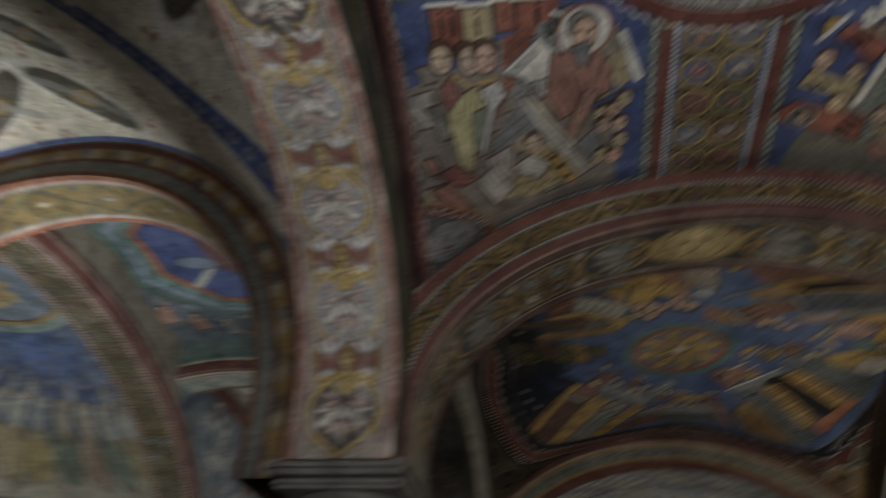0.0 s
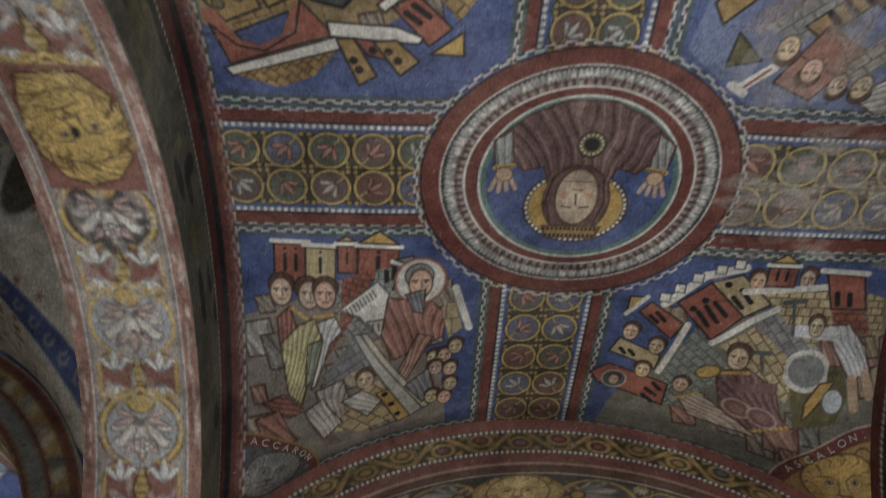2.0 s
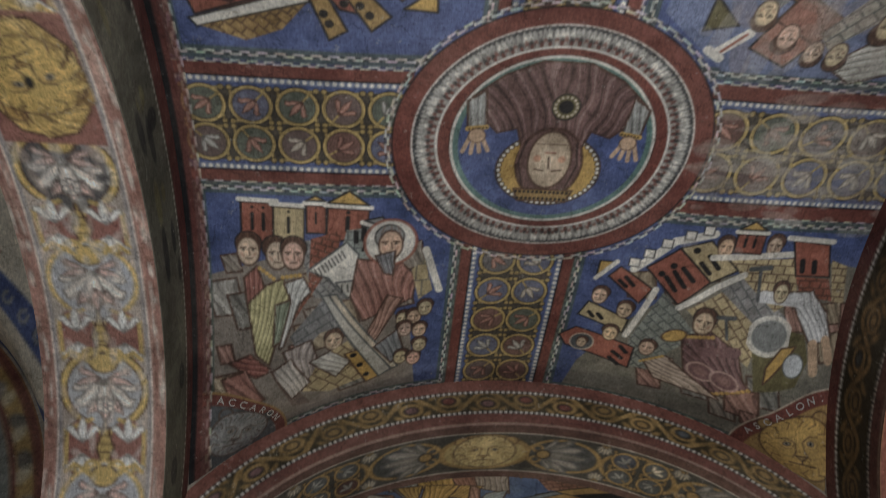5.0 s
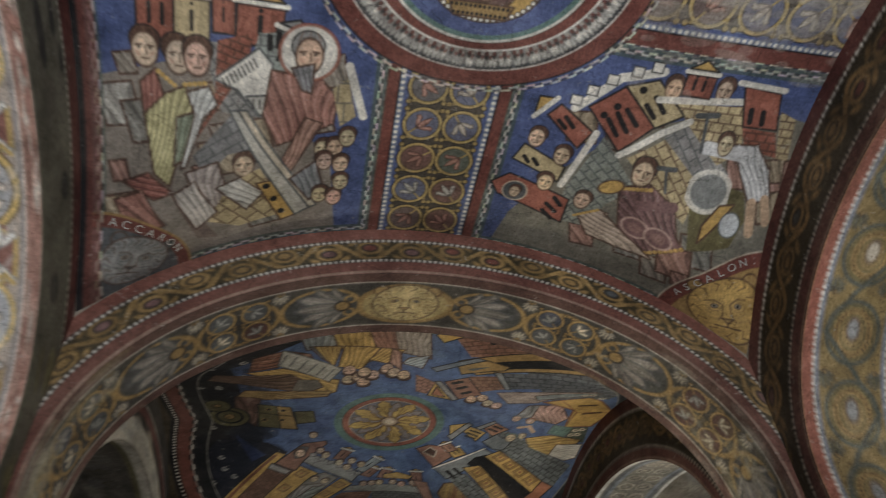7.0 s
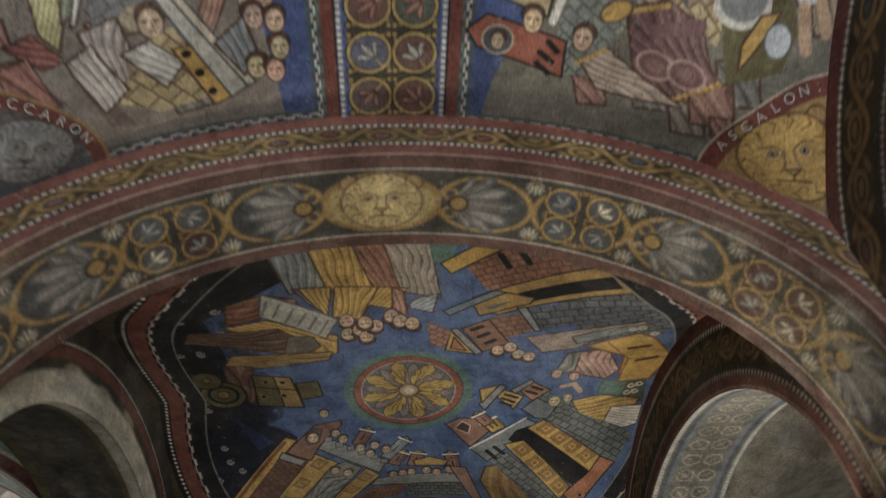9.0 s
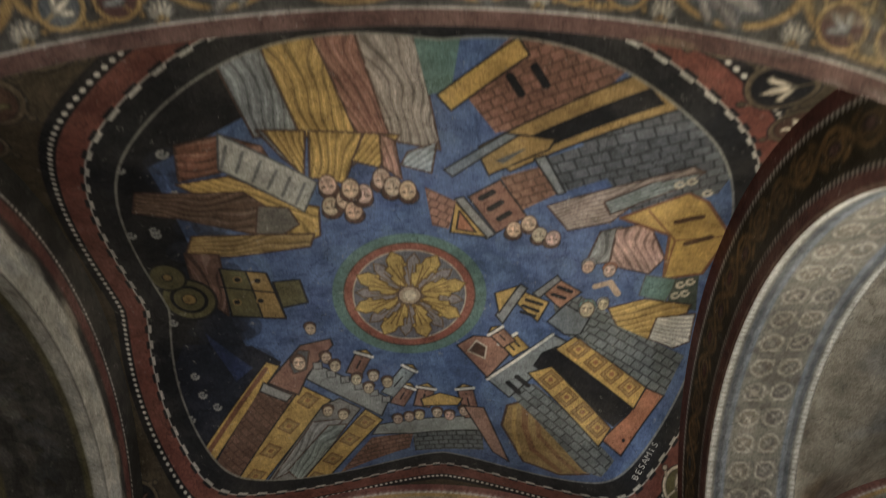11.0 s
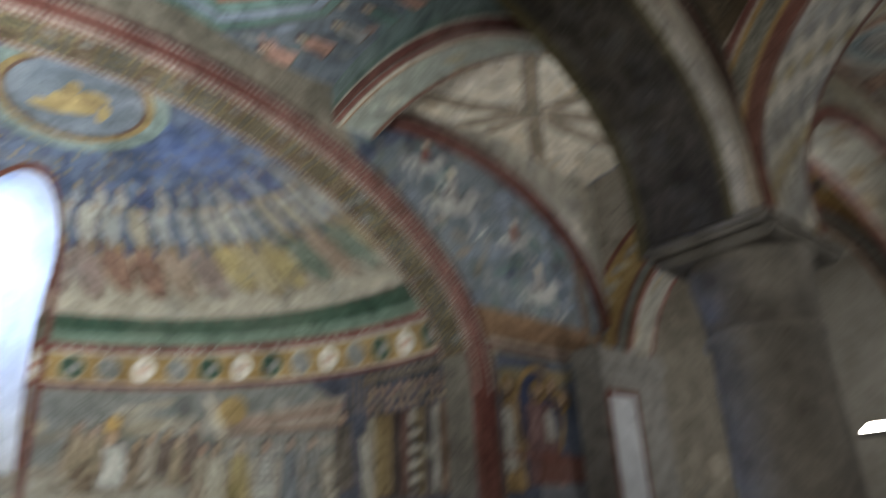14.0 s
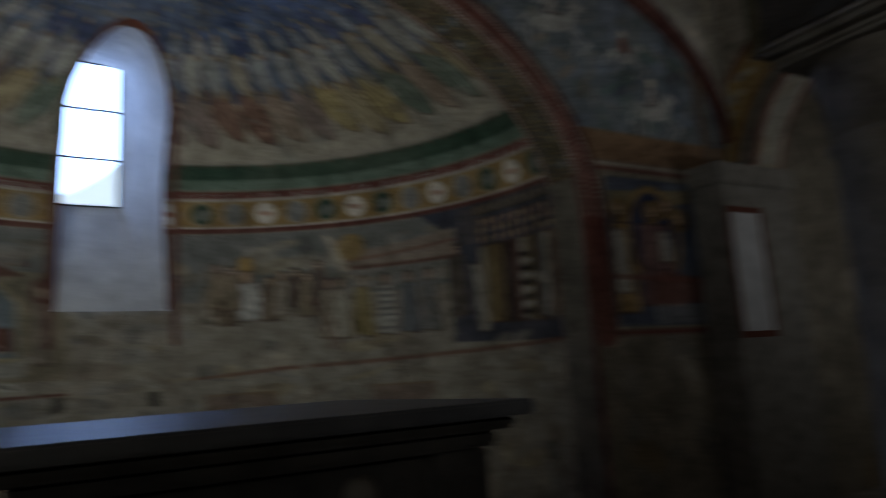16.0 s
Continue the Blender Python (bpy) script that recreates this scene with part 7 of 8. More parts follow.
    robe(c, (0.44, 0.42, 0.38), rng, (6.02, 2.3), (6.14, 2.3), (6.16, 1.8), (6.0, 1.8)), robe(c, (0.40, 0.38, 0.35), rng, (6.50, 2.3), (6.60, 2.3), (6.66, 2.05), (6.5, 2.05))
    for x, y in ((6.1, 2.45), (6.45, 2.45), (6.75, 2.40), (6.62, 2.5)):
        c.oval((0.26, 0.17, 0.05), x, y, 0.10), bust(c, x, y, 0.06, rng)
    c.poly((0.20, 0.08, 0.055), (6.35, 1.72), (7.0, 1.72), (7.0, 1.92), (6.45, 1.98), a=0.9)
    ruled(c, (0.42, 0.40, 0.36), 0.02, (0.045, 0), 6.4, 1.58, 6.4, 1.70, 14)
    c.line(RED, 0.04, (5.98, 1.5), (7.1, 1.5)), c.line(RED, 0.05, (6.98, 1.3), (6.98, 2.75)), c.line(RED, 0.04, (5.95, 1.93), (6.95, 1.90), a=0.7)
    # arch front: a red band between two rows of white pearls
    for off, col, w in ((0.10, (0.21, 0.06, 0.04), 0.20), (0.19, (0.12, 0.035, 0.025), 0.05)):
        c.line(col, w, *circle_points(AP_Y, AP_SPRING, AP_HALF + off, AP_RISE + off, 90, -0.02, math.pi + 0.07))
        c.line(col, w, (AP_Y + AP_HALF + off, AP_SPRING), (AP_Y + AP_HALF + off, 1.5))
    for off in (0.025, 0.155):
        c.dots((0.60, 0.57, 0.52), 0.011, 0.036, *circle_points(AP_Y, AP_SPRING, AP_HALF + off, AP_RISE + off, 90, 0.0, math.pi))


def apse_wall():
    c = Canvas(Y_BACK, Y_END, 0.0, 5.25, 0.019, SAND)
    paint_apse_wall(c, random.Random(4))
    U, V = np.meshgrid(c.u, c.v, indexing="ij")
    lim = AP_SPRING + AP_RISE * np.sqrt(np.clip(1 - ((U - AP_Y) / AP_HALF) ** 2, 0, None))
    # draw the edge of the opening onto the arch line
    V2 = V.copy()
    inside = np.abs(U - AP_Y) < AP_HALF
    col_idx = np.where(np.abs(c.u - AP_Y) < AP_HALF)[0]
    for i in col_idx:
        j = int(np.clip(np.searchsorted(c.v, lim[i, 0]), 1, c.nv - 1))
        V2[i, j] = lim[i, 0]
    mid_u, mid_v = (U[:-1, :-1] + U[1:, 1:]) / 2, V2[1:, 1:]
    top = AP_SPRING + AP_RISE * np.sqrt(np.clip(1 - ((mid_u - AP_Y) / AP_HALF) ** 2, 0, None))
    hole = (np.abs(mid_u - AP_Y) < AP_HALF) & (np.minimum(V2[:-1, 1:], V2[1:, 1:]) <= top + 0.012)
    pts = np.stack([np.full_like(U, X_WALL), U, V2], -1)
    # the depth of the arch
    s = Canvas(0, 10.4, AP_X - X_WALL, 0.0, 0.012, (0.17, 0.15, 0.11))
    rng = random.Random(8)
    for k in range(60):
        for v in (-0.255, -0.115):
            rinceau(s, (k + 0.5) * 10.4 / 60, v, 0.07, rng, (0.27, 0.21, 0.09), ((0.12, 0.11, 0.08), SLATE, (0.16, 0.10, 0.07)), (OLIVE, (0.25, 0.2, 0.12), GREY))
    for v in (-0.345, -0.025):
        s.line((0.20, 0.06, 0.04), 0.045, (0, v), (10.4, v)), s.dots((0.60, 0.57, 0.52), 0.011, 0.036, (0, v), (10.4, v))
    n = s.nu
    t = np.linspace(-0.5, math.pi + 0.5, n)
    low = (t < 0.16) | (t > math.pi - 0.16)
    s.c[low] = (0.22, 0.20, 0.17)
    s.c[low, -5:] = (0.20, 0.06, 0.04)
    yy = np.where(t < 0, AP_HALF, np.where(t > math.pi, -AP_HALF, AP_HALF * np.cos(t))) + AP_Y
    zz = np.where(t < 0, AP_SPRING * (1 + t / 0.5), np.where(t > math.pi, AP_SPRING * (1 - (t - math.pi) / 0.5), AP_SPRING + AP_RISE * np.sin(t)))
    depth = np.stack([np.broadcast_to(X_WALL + s.v[None, :], (n, s.nv)), np.broadcast_to(yy[:, None], (n, s.nv)), np.broadcast_to(zz[:, None], (n, s.nv))], -1)
    lip = np.stack([np.full((n, 2), X_WALL - 0.004), (yy[:, None] - AP_Y) * np.array((1.0, 1.02)) + AP_Y, np.where(t[:, None] < 0, zz[:, None], zz[:, None] + np.array((0.0, 0.05)))], -1)
    rim = np.empty((n, 2, 3))
    rim[:] = (0.20, 0.06, 0.04)
    return tagged(painted_mesh("wall_apse", [(pts, c.c, False, ~hole), (depth, s.c, False, None), (lip, rim, False, None)], WORN), "frescoed wall with a wide apse arch, riders and saints", "wall", kind="structure")


apse_wall()


def wall_rib():
    """Low wall arch over the riders: a red band with white pearls under a whitened spandrel."""
    c = Canvas(4.5, 7.46, 0.0, 1.3, 0.012, (0.42, 0.40, 0.35))
    rng = random.Random(9)
    for k in range(120):
        c.oval(rng.choice((BONE, GREY, (0.30, 0.27, 0.22), WHITE)), rng.uniform(4.9, 7.42), rng.uniform(0.1, 1.3), rng.uniform(0.03, 0.15), rng.uniform(0.02, 0.06), rng.uniform(0, 3), a=0.5)
    c.line((0.16, 0.05, 0.035), 0.10, (4.5, 0.045), (7.46, 0.045)), c.dots(WHITE, 0.007, 0.026, (4.5, 0.09), (7.46, 0.09)), c.line((0.2, 0.22, 0.26), 0.03, (4.5, 0.125), (7.46, 0.125))
    low = 2.98 + 1.50 * np.sqrt(np.clip(1 - ((c.u - 5.4) / 2.07) ** 2, 0, None))
    f = c.v / 1.3
    Z = low[:, None] + (5.25 - low)[:, None] * f[None, :]
    Z = np.where(c.v[None, :] < 0.15, low[:, None] + c.v[None, :], Z)
    Y = np.broadcast_to(c.u[:, None], Z.shape)
    under = np.stack([np.array([[X_WALL, X_WALL + 0.1]]) + np.zeros((c.nu, 1)), np.broadcast_to(c.u[:, None], (c.nu, 2)), np.broadcast_to(low[:, None], (c.nu, 2))], -1)
    ucol = np.empty((c.nu, 2, 3))
    ucol[:] = (0.16, 0.05, 0.035)
    ob = painted_mesh("trim_wall_arch", [(np.stack([np.full(Z.shape, X_WALL + 0.1), Y, Z], -1), c.c, False, None), (under, ucol, False, None)], WORN)
    return tagged(ob, "low wall arch with a pearled red band under whitened plaster", "arch", kind="structure")


wall_rib()

WIN_Z0, WIN_Z1, WIN_TOP = 2.04, 3.64, 0.46


def win_mid(z):
    """Middle and half width of the window's opening at height z."""
    f = (z - WIN_Z0) / 1.66
    return 2.807 - 0.027 * f, 0.465 - 0.055 * f


def paint_apse(c, rng):
    """Conch of heaven: roundel, beasts, elders and martyrs in rows over a lettered border; worn legends beneath."""
    # u is the arc from the apse's middle, positive to the north; v the height, then the arc up the shell
    half = c.u[-1]
    c.c[:] = (0.36, 0.33, 0.275)
    c.poly((0.10, 0.145, 0.25), (-half, 2.66), (half, 2.66), (half, 5.2), (-half, 5.2))
    for k in range(500):
        c.oval(rng.choice((BLUE, DEEP, PALE, SLATE, GREY)), rng.uniform(-half, half), rng.uniform(3.3, 5.0), rng.uniform(0.04, 0.2), rng.uniform(0.02, 0.08), 0, a=0.35)
    for k in range(70):
        c.oval((0.09, 0.17, 0.44), rng.gauss(2.5, 0.5), rng.gauss(3.98, 0.14), rng.uniform(0.06, 0.25), rng.uniform(0.03, 0.08), 0, a=0.2)
    c.poly(GREEN, (-half, 2.66), (half, 2.66), (half, 2.80), (-half, 2.80))
    c.line((0.17, 0.25, 0.20), 0.07, (-half, 2.67), (half, 2.67))
    for k in range(70):
        u = -half + (k + 0.5) * 2 * half / 70
        c.oval((0.20, 0.09, 0.06), u + rng.uniform(-0.03, 0.03), 2.80, 0.022, 0.012, -0.6, a=0.8)
    c.poly((0.42, 0.38, 0.31), (-half, 2.80), (half, 2.80), (half, 3.2), (-half, 3.2))
    def drape(u, v, length, width, turn, col):
        ct, st = math.cos(turn), math.sin(turn)
        p = [(a * length, b * width) for a, b in ((-0.5, 0.12), (-0.3, 0.42), (0.0, 0.5), (0.3, 0.3), (0.5, 0.0), (0.3, -0.34), (0.0, -0.5), (-0.3, -0.4), (-0.5, -0.1))]
        robe(c, col, rng, *[(u + a * ct - b * st, v + a * st + b * ct) for a, b in p], folds=6)

    n = 28
    for k in range(n):
        u = -half + (k + 0.5) * 2 * half / n + rng.uniform(-0.02, 0.02)
        lean = 0.5 if u < 0 else -0.5
        drape(u, 3.09 + rng.uniform(-0.03, 0.03), rng.uniform(0.44, 0.54), rng.uniform(0.23, 0.29), -1.57 - lean, ((0.28, 0.16, 0.11), (0.40, 0.33, 0.19), (0.21, 0.26, 0.21), (0.36, 0.27, 0.20), (0.40, 0.32, 0.13), (0.28, 0.21, 0.19))[rng.randrange(6)])
        c.oval(OCHRE, u + 0.03, 3.27, 0.03, 0.06, 0.3, a=0.8)
        drape(u + lean * 0.1, 3.39, 0.30, 0.21, -1.57 - lean * 0.4, rng.choice(((0.42, 0.41, 0.38), (0.34, 0.36, 0.37), (0.40, 0.36, 0.28))))
        c.oval((0.40, 0.30, 0.20), u + 0.03, 3.50, 0.035, edge=BROWN), c.oval((0.44, 0.43, 0.42), u + 0.03, 3.465, 0.03, 0.02)
        drape(u + 0.09, 3.58, 0.20, 0.15, -1.57, rng.choice(((0.40, 0.39, 0.37), (0.30, 0.33, 0.38), BLUE)))
        c.oval((0.40, 0.30, 0.20), u + 0.09, 3.67, 0.028, edge=BROWN)
        for q in range(3):
            x, y = u + rng.uniform(-0.08, 0.08), 3.74 + q * 0.11 + rng.uniform(-0.03, 0.03)
            c.poly((0.36, 0.26, 0.07), (x - 0.022, y - 0.018), (x + 0.022, y - 0.022), (x + 0.02, y + 0.02), (x - 0.02, y + 0.022), a=0.8)
    for k in range(160):
        c.oval(rng.choice(((0.36, 0.34, 0.30), (0.20, 0.22, 0.22), (0.28, 0.26, 0.22))), rng.uniform(-half, half), rng.uniform(2.85, 3.6), rng.uniform(0.02, 0.09), rng.uniform(0.01, 0.04), rng.uniform(0, 3), a=0.45)
    # border of roundels, with its inscription as bars
    c.poly((0.34, 0.22, 0.05), (-half, 2.36), (half, 2.36), (half, 2.55), (-half, 2.55))
    c.line(RED, 0.06, (-half, 2.60), (half, 2.60)), c.line((0.17, 0.05, 0.03), 0.05, (-half, 2.33), (half, 2.33))
    c.dots(WHITE, 0.007, 0.03, (-half, 2.565), (half, 2.565)), c.line(WHITE, 0.008, (-half, 2.352), (half, 2.352))
    n = 30
    for k in range(n):
        u = -half + (k + 0.5) * 2 * half / n
        if k % 3 == 1:
            c.oval(WHITE, u, 2.455, 0.085, edge=OCHRE), c.oval(ORANGE, u, 2.455, 0.04, 0.018)
        else:
            c.oval(GREEN if k % 2 else (0.25, 0.26, 0.26), u, 2.455, 0.085, edge=BONE), c.oval(GREY, u + 0.01, 2.45, 0.05, 0.03, 0.8)
    # winged beasts beside the roundel, small and worn
    for k, (x, y) in ((-1, (-0.95, 4.10)), (1, (1.45, 4.20)), (1, (1.25, 4.62)), (-1, (-0.9, 4.6))):
        c.oval((0.42, 0.38, 0.30), x, y, 0.17, 0.035, k * 0.1), c.oval((0.42, 0.38, 0.30), x + k * 0.18, y + 0.04, 0.06, 0.028), c.oval((0.38, 0.27, 0.07), x - k * 0.02, y - 0.06, 0.09, 0.03, k * 0.6)
        c.poly((0.24, 0.11, 0.06), (x - k * 0.06, y + 0.02), (x - k * 0.24, y + 0.10), (x - k * 0.30, y - 0.10), (x - k * 0.2, y - 0.02), edge=BROWN)
        for d in (-0.1, 0.02, 0.13):
            c.line((0.42, 0.38, 0.30), 0.016, (x + d, y), (x + d + k * 0.05, y - 0.09))
    # legends under it, patchy
    c.poly((0.19, 0.21, 0.22), (-half, 1.75), (half, 1.75), (half, 2.3), (-half, 2.3), a=0.75)
    for k in range(420):
        c.oval(rng.choice((BONE, (0.36, 0.33, 0.26), GREY, (0.2, 0.15, 0.10), SLATE, SAND, (0.30, 0.28, 0.24))), rng.uniform(-half, half), rng.uniform(0.2, 2.2), rng.uniform(0.03, 0.2), rng.uniform(0.015, 0.08), rng.uniform(-0.4, 0.4), a=0.4)
    c.poly((0.07, 0.08, 0.125), (2.66, 1.3), (half, 1.25), (half, 2.31), (2.4, 2.31), (2.7, 2.1), a=0.92)
    # northern legends: roofed hall with a gold disc, labourers, the crowned one in white
    c.poly((0.33, 0.27, 0.22), (1.59, 2.23), (1.71, 1.94), (2.74, 1.94), (2.72, 2.17), (1.95, 2.10)), c.line((0.26, 0.12, 0.08), 0.02, (1.75, 2.02), (2.7, 2.08)), c.line((0.2, 0.1, 0.07), 0.03, (1.75, 1.96), (2.72, 1.95))
    ruled(c, (0.45, 0.42, 0.37), 0.016, (0.045, 0), 1.76, 1.80, 1.76, 1.93, 20)
    c.poly(BONE, (1.57, 2.25), (1.62, 2.24), (1.78, 1.95), (1.71, 1.93)), c.oval((0.36, 0.25, 0.07), 1.80, 2.13, 0.105, edge=OCHRE, w=0.012)
    robe(c, (0.50, 0.49, 0.46), rng, (0.87, 1.90), (1.03, 1.90), (1.12, 1.60), (0.83, 1.58), folds=7), c.oval(SKIN, 0.945, 1.95, 0.045, 0.06, edge=BROWN), c.poly(GOLD, (0.89, 1.99), (1.0, 1.99), (1.0, 2.08), (0.945, 2.12), (0.89, 2.08), edge=BROWN)
    for u, v in ((0.68, 1.90), (0.75, 1.96), (0.80, 1.88), (0.72, 2.02), (0.83, 2.0), (1.13, 1.90), (1.22, 1.94), (1.33, 1.96), (1.42, 1.92), (1.52, 2.01)):
        robe(c, rng.choice(((0.24, 0.18, 0.12), (0.30, 0.24, 0.16), (0.16, 0.12, 0.10), (0.36, 0.32, 0.26))), rng, (u - 0.05, v - 0.03), (u + 0.05, v - 0.03), (u + 0.08, v - 0.32), (u - 0.07, v - 0.32), folds=3), bust(c, u, v, 0.042, rng, turn=3.1)
    for u, col in ((1.60, (0.40, 0.36, 0.28)), (1.70, (0.46, 0.42, 0.34)), (1.88, (0.34, 0.27, 0.10)), (2.08, (0.46, 0.44, 0.40)), (2.28, (0.17, 0.19, 0.22)), (2.46, (0.24, 0.24, 0.24))):
        robe(c, col, rng, (u - 0.06, 1.80), (u + 0.05, 1.80), (u + 0.10, 1.40), (u - 0.09, 1.42), folds=5), bust(c, u, 1.85, 0.045, rng, turn=3.1)
    for k in range(7):
        c.line(SLATE, 0.02, (2.02, 1.46 + k * 0.05), (2.15, 1.46 + k * 0.05), a=0.8)
    c.line((0.20, 0.10, 0.07), 0.02, (1.46, 1.74), (1.63, 1.33)), c.line((0.24, 0.14, 0.1), 0.016, (1.52, 1.74), (1.68, 1.35))
    # the dark procession under a row of gables
    for k in range(9):
        u = 2.95 + k * 0.085
        c.poly((0.24, 0.20, 0.15), (u - 0.035, 2.22), (u + 0.035, 2.22), (u + 0.035, 2.27), (u, 2.31), (u - 0.035, 2.27), edge=BLACK), c.line(BLACK, 0.014, (u, 2.225), (u, 2.26))
    for k in range(10):
        u = 2.98 + k * 0.078
        robe(c, ((0.30, 0.27, 0.22), (0.26, 0.19, 0.07), (0.24, 0.17, 0.06), (0.04, 0.03, 0.03), (0.12, 0.05, 0.04), (0.34, 0.32, 0.28), (0.22, 0.16, 0.06), (0.10, 0.09, 0.10), (0.36, 0.35, 0.32), (0.2, 0.12, 0.07))[k], rng, (u - 0.045, 1.98), (u + 0.045, 1.98), (u + 0.055, 1.42 - 0.006 * k), (u - 0.055, 1.42), folds=4)
        for v in (2.03, 2.10, 2.16):
            bust(c, u + rng.uniform(-0.02, 0.02), v, 0.032, rng, turn=3.1)
    for k in range(9):
        c.line((0.42, 0.40, 0.36) if k % 2 else BLACK, 0.035, (3.34, 1.46 + k * 0.05), (3.42, 1.46 + k * 0.05))
    for k in range(5):
        c.line(OCHRE, 0.008, (2.78 + k * 0.05, 2.02), (2.79 + k * 0.05, 2.28), a=0.7)
    robe(c, (0.14, 0.12, 0.10), rng, (2.66, 1.95), (2.78, 1.95), (2.82, 1.5), (2.64, 1.5), folds=4), bust(c, 2.72, 2.0, 0.045, rng, turn=3.1), robe(c, (0.40, 0.38, 0.33), rng, (2.86, 1.86), (2.94, 1.86), (3.0, 1.36), (2.9, 1.36), folds=3)
    # southern legend: arched bed chamber between pillars
    c.poly((0.27, 0.23, 0.15), (-1.50, 1.2), (-0.28, 1.2), (-0.28, 1.98), (-1.50, 1.98), a=0.8)
    c.poly((0.21, 0.26, 0.30), (-1.35, 1.36), (-1.35, 1.73), (-1.23, 1.88), (-1.01, 1.94), (-0.74, 1.89), (-0.61, 1.76), (-0.58, 1.36), edge=(0.42, 0.36, 0.22), w=0.03)
    c.poly((0.17, 0.085, 0.06), (-1.42, 1.90), (-1.28, 2.01), (-0.72, 2.02), (-0.58, 1.95)), c.poly((0.22, 0.13, 0.08), (-1.1, 2.02), (-0.95, 2.02), (-0.97, 2.09), (-1.08, 2.09)), c.oval(OCHRE, -1.03, 2.1, 0.035, 0.025)
    for u, v in ((-1.52, 1.98), (-1.25, 2.08), (-0.82, 2.09), (-1.62, 2.05)):
        c.poly((0.16, 0.075, 0.06), (u - 0.06, v), (u, v + 0.035), (u + 0.06, v), (u, v - 0.035))
    for u in (-0.70, -0.6):
        c.poly((0.2, 0.1, 0.07), (u - 0.025, 2.02), (u + 0.025, 2.02), (u, 2.14))
    c.poly((0.18, 0.07, 0.045), (-1.2, 1.40), (-0.62, 1.42), (-0.64, 1.58), (-1.05, 1.59), (-1.2, 1.5)), c.line((0.34, 0.32, 0.28), 0.022, (-1.1, 1.46), (-0.85, 1.50)), c.line((0.30, 0.20, 0.16), 0.018, (-1.0, 1.54), (-0.68, 1.44)), c.line((0.4, 0.36, 0.3), 0.014, (-1.05, 1.42), (-0.64, 1.41))
    c.oval((0.38, 0.27, 0.06), -1.24, 1.57, 0.10, edge=OCHRE), c.oval((0.34, 0.26, 0.14), -1.23, 1.57, 0.05), c.oval(OCHRE, -1.0, 1.80, 0.06, 0.03, hole=0.6)
    c.poly((0.40, 0.38, 0.33), (-1.38, 1.44), (-1.24, 1.34), (-0.55, 1.34), (-0.55, 1.24), (-1.30, 1.22))
    ruled(c, GREY, 0.008, (0.035, 0), -1.24, 1.24, -1.24, 1.33, 20)
    c.poly((0.15, 0.065, 0.05), (-0.53, 1.70), (-0.53, 1.90), (-0.46, 1.95), (-0.38, 1.90), (-0.38, 1.70)), robe(c, (0.36, 0.31, 0.25), rng, (-0.50, 1.76), (-0.41, 1.76), (-0.39, 1.32), (-0.52, 1.32), folds=4), c.oval((0.44, 0.37, 0.28), -0.455, 1.83, 0.035, 0.045, edge=BROWN)
    for u, col in ((-1.42, (0.30, 0.20, 0.09)), (-1.50, (0.17, 0.07, 0.05)), (-1.58, (0.34, 0.25, 0.10)), (-1.66, (0.22, 0.15, 0.10))):
        c.line(col, 0.05, (u, 1.1), (u, 1.90)), c.line(BONE, 0.02, (u - 0.03, 1.9), (u + 0.03, 1.9))
    robe(c, (0.05, 0.04, 0.04), rng, (-1.92, 1.85), (-1.74, 1.85), (-1.70, 1.25), (-1.96, 1.25), folds=6), c.oval((0.42, 0.34, 0.22), -1.83, 1.93, 0.05, 0.07), c.poly(GOLD, (-1.90, 1.98), (-1.76, 1.98), (-1.78, 2.08), (-1.88, 2.08), edge=BROWN)
    for u in (-2.5, -2.25, -2.05):
        robe(c, (MAUVE, (0.36, 0.33, 0.28), (0.2, 0.06, 0.04))[int(-u * 4) % 3], rng, (u - 0.08, 1.9), (u + 0.08, 1.9), (u + 0.12, 1.25), (u - 0.1, 1.25)), bust(c, u, 1.97, 0.05, rng, turn=3.1)
    for u, v in ((-1.45, 1.12), (-1.1, 1.15), (-0.72, 1.16)):
        c.poly((0.42, 0.40, 0.36), (u - 0.14, v - 0.06), (u + 0.16, v - 0.03), (u + 0.1, v + 0.04), (u - 0.02, v + 0.05), a=0.8), c.line(BLACK, 0.016, (u - 0.05, v + 0.05), (u + 0.1, v - 0.01), a=0.8)
    c.line((0.20, 0.08, 0.055), 0.035, (-half, 1.0), (-0.3, 1.06)), c.line((0.24, 0.10, 0.06), 0.03, (0.57, 1.15), (1.2, 1.20), (1.92, 1.21), (half, 1.25), a=0.8)
    for u in (-0.20, 0.0, 0.42):
        c.line((0.30, 0.20, 0.15), 0.016, (u, 0.9), (u, 1.5), a=0.6)
    # dado panels, worn
    for u in (-2.0, -1.1, 0.9, 2.2):
        c.poly((0.20, 0.09, 0.065), (u - 0.26, 0.3), (u + 0.26, 0.3), (u + 0.26, 0.95), (u - 0.26, 0.95), a=0.5, edge=(0.3, 0.2, 0.1))
    for k in range(140):
        c.oval(rng.choice(((0.42, 0.40, 0.35), (0.36, 0.33, 0.28), (0.22, 0.18, 0.14))), rng.uniform(-half, half), rng.uniform(0.3, 1.75), rng.uniform(0.02, 0.10), rng.uniform(0.01, 0.04), rng.uniform(-0.5, 0.5), a=0.6)
    for u in (-0.35, 0.28):
        c.poly((0.05, 0.045, 0.04), (u - 0.035, 0.90), (u + 0.035, 0.90), (u + 0.035, 1.03), (u - 0.035, 1.03))
    # red frame of the window
    for s in (-1, 1):
        c.line((0.16, 0.05, 0.035), 0.05, (s * 0.42, 1.45), (s * 0.42, 3.2))


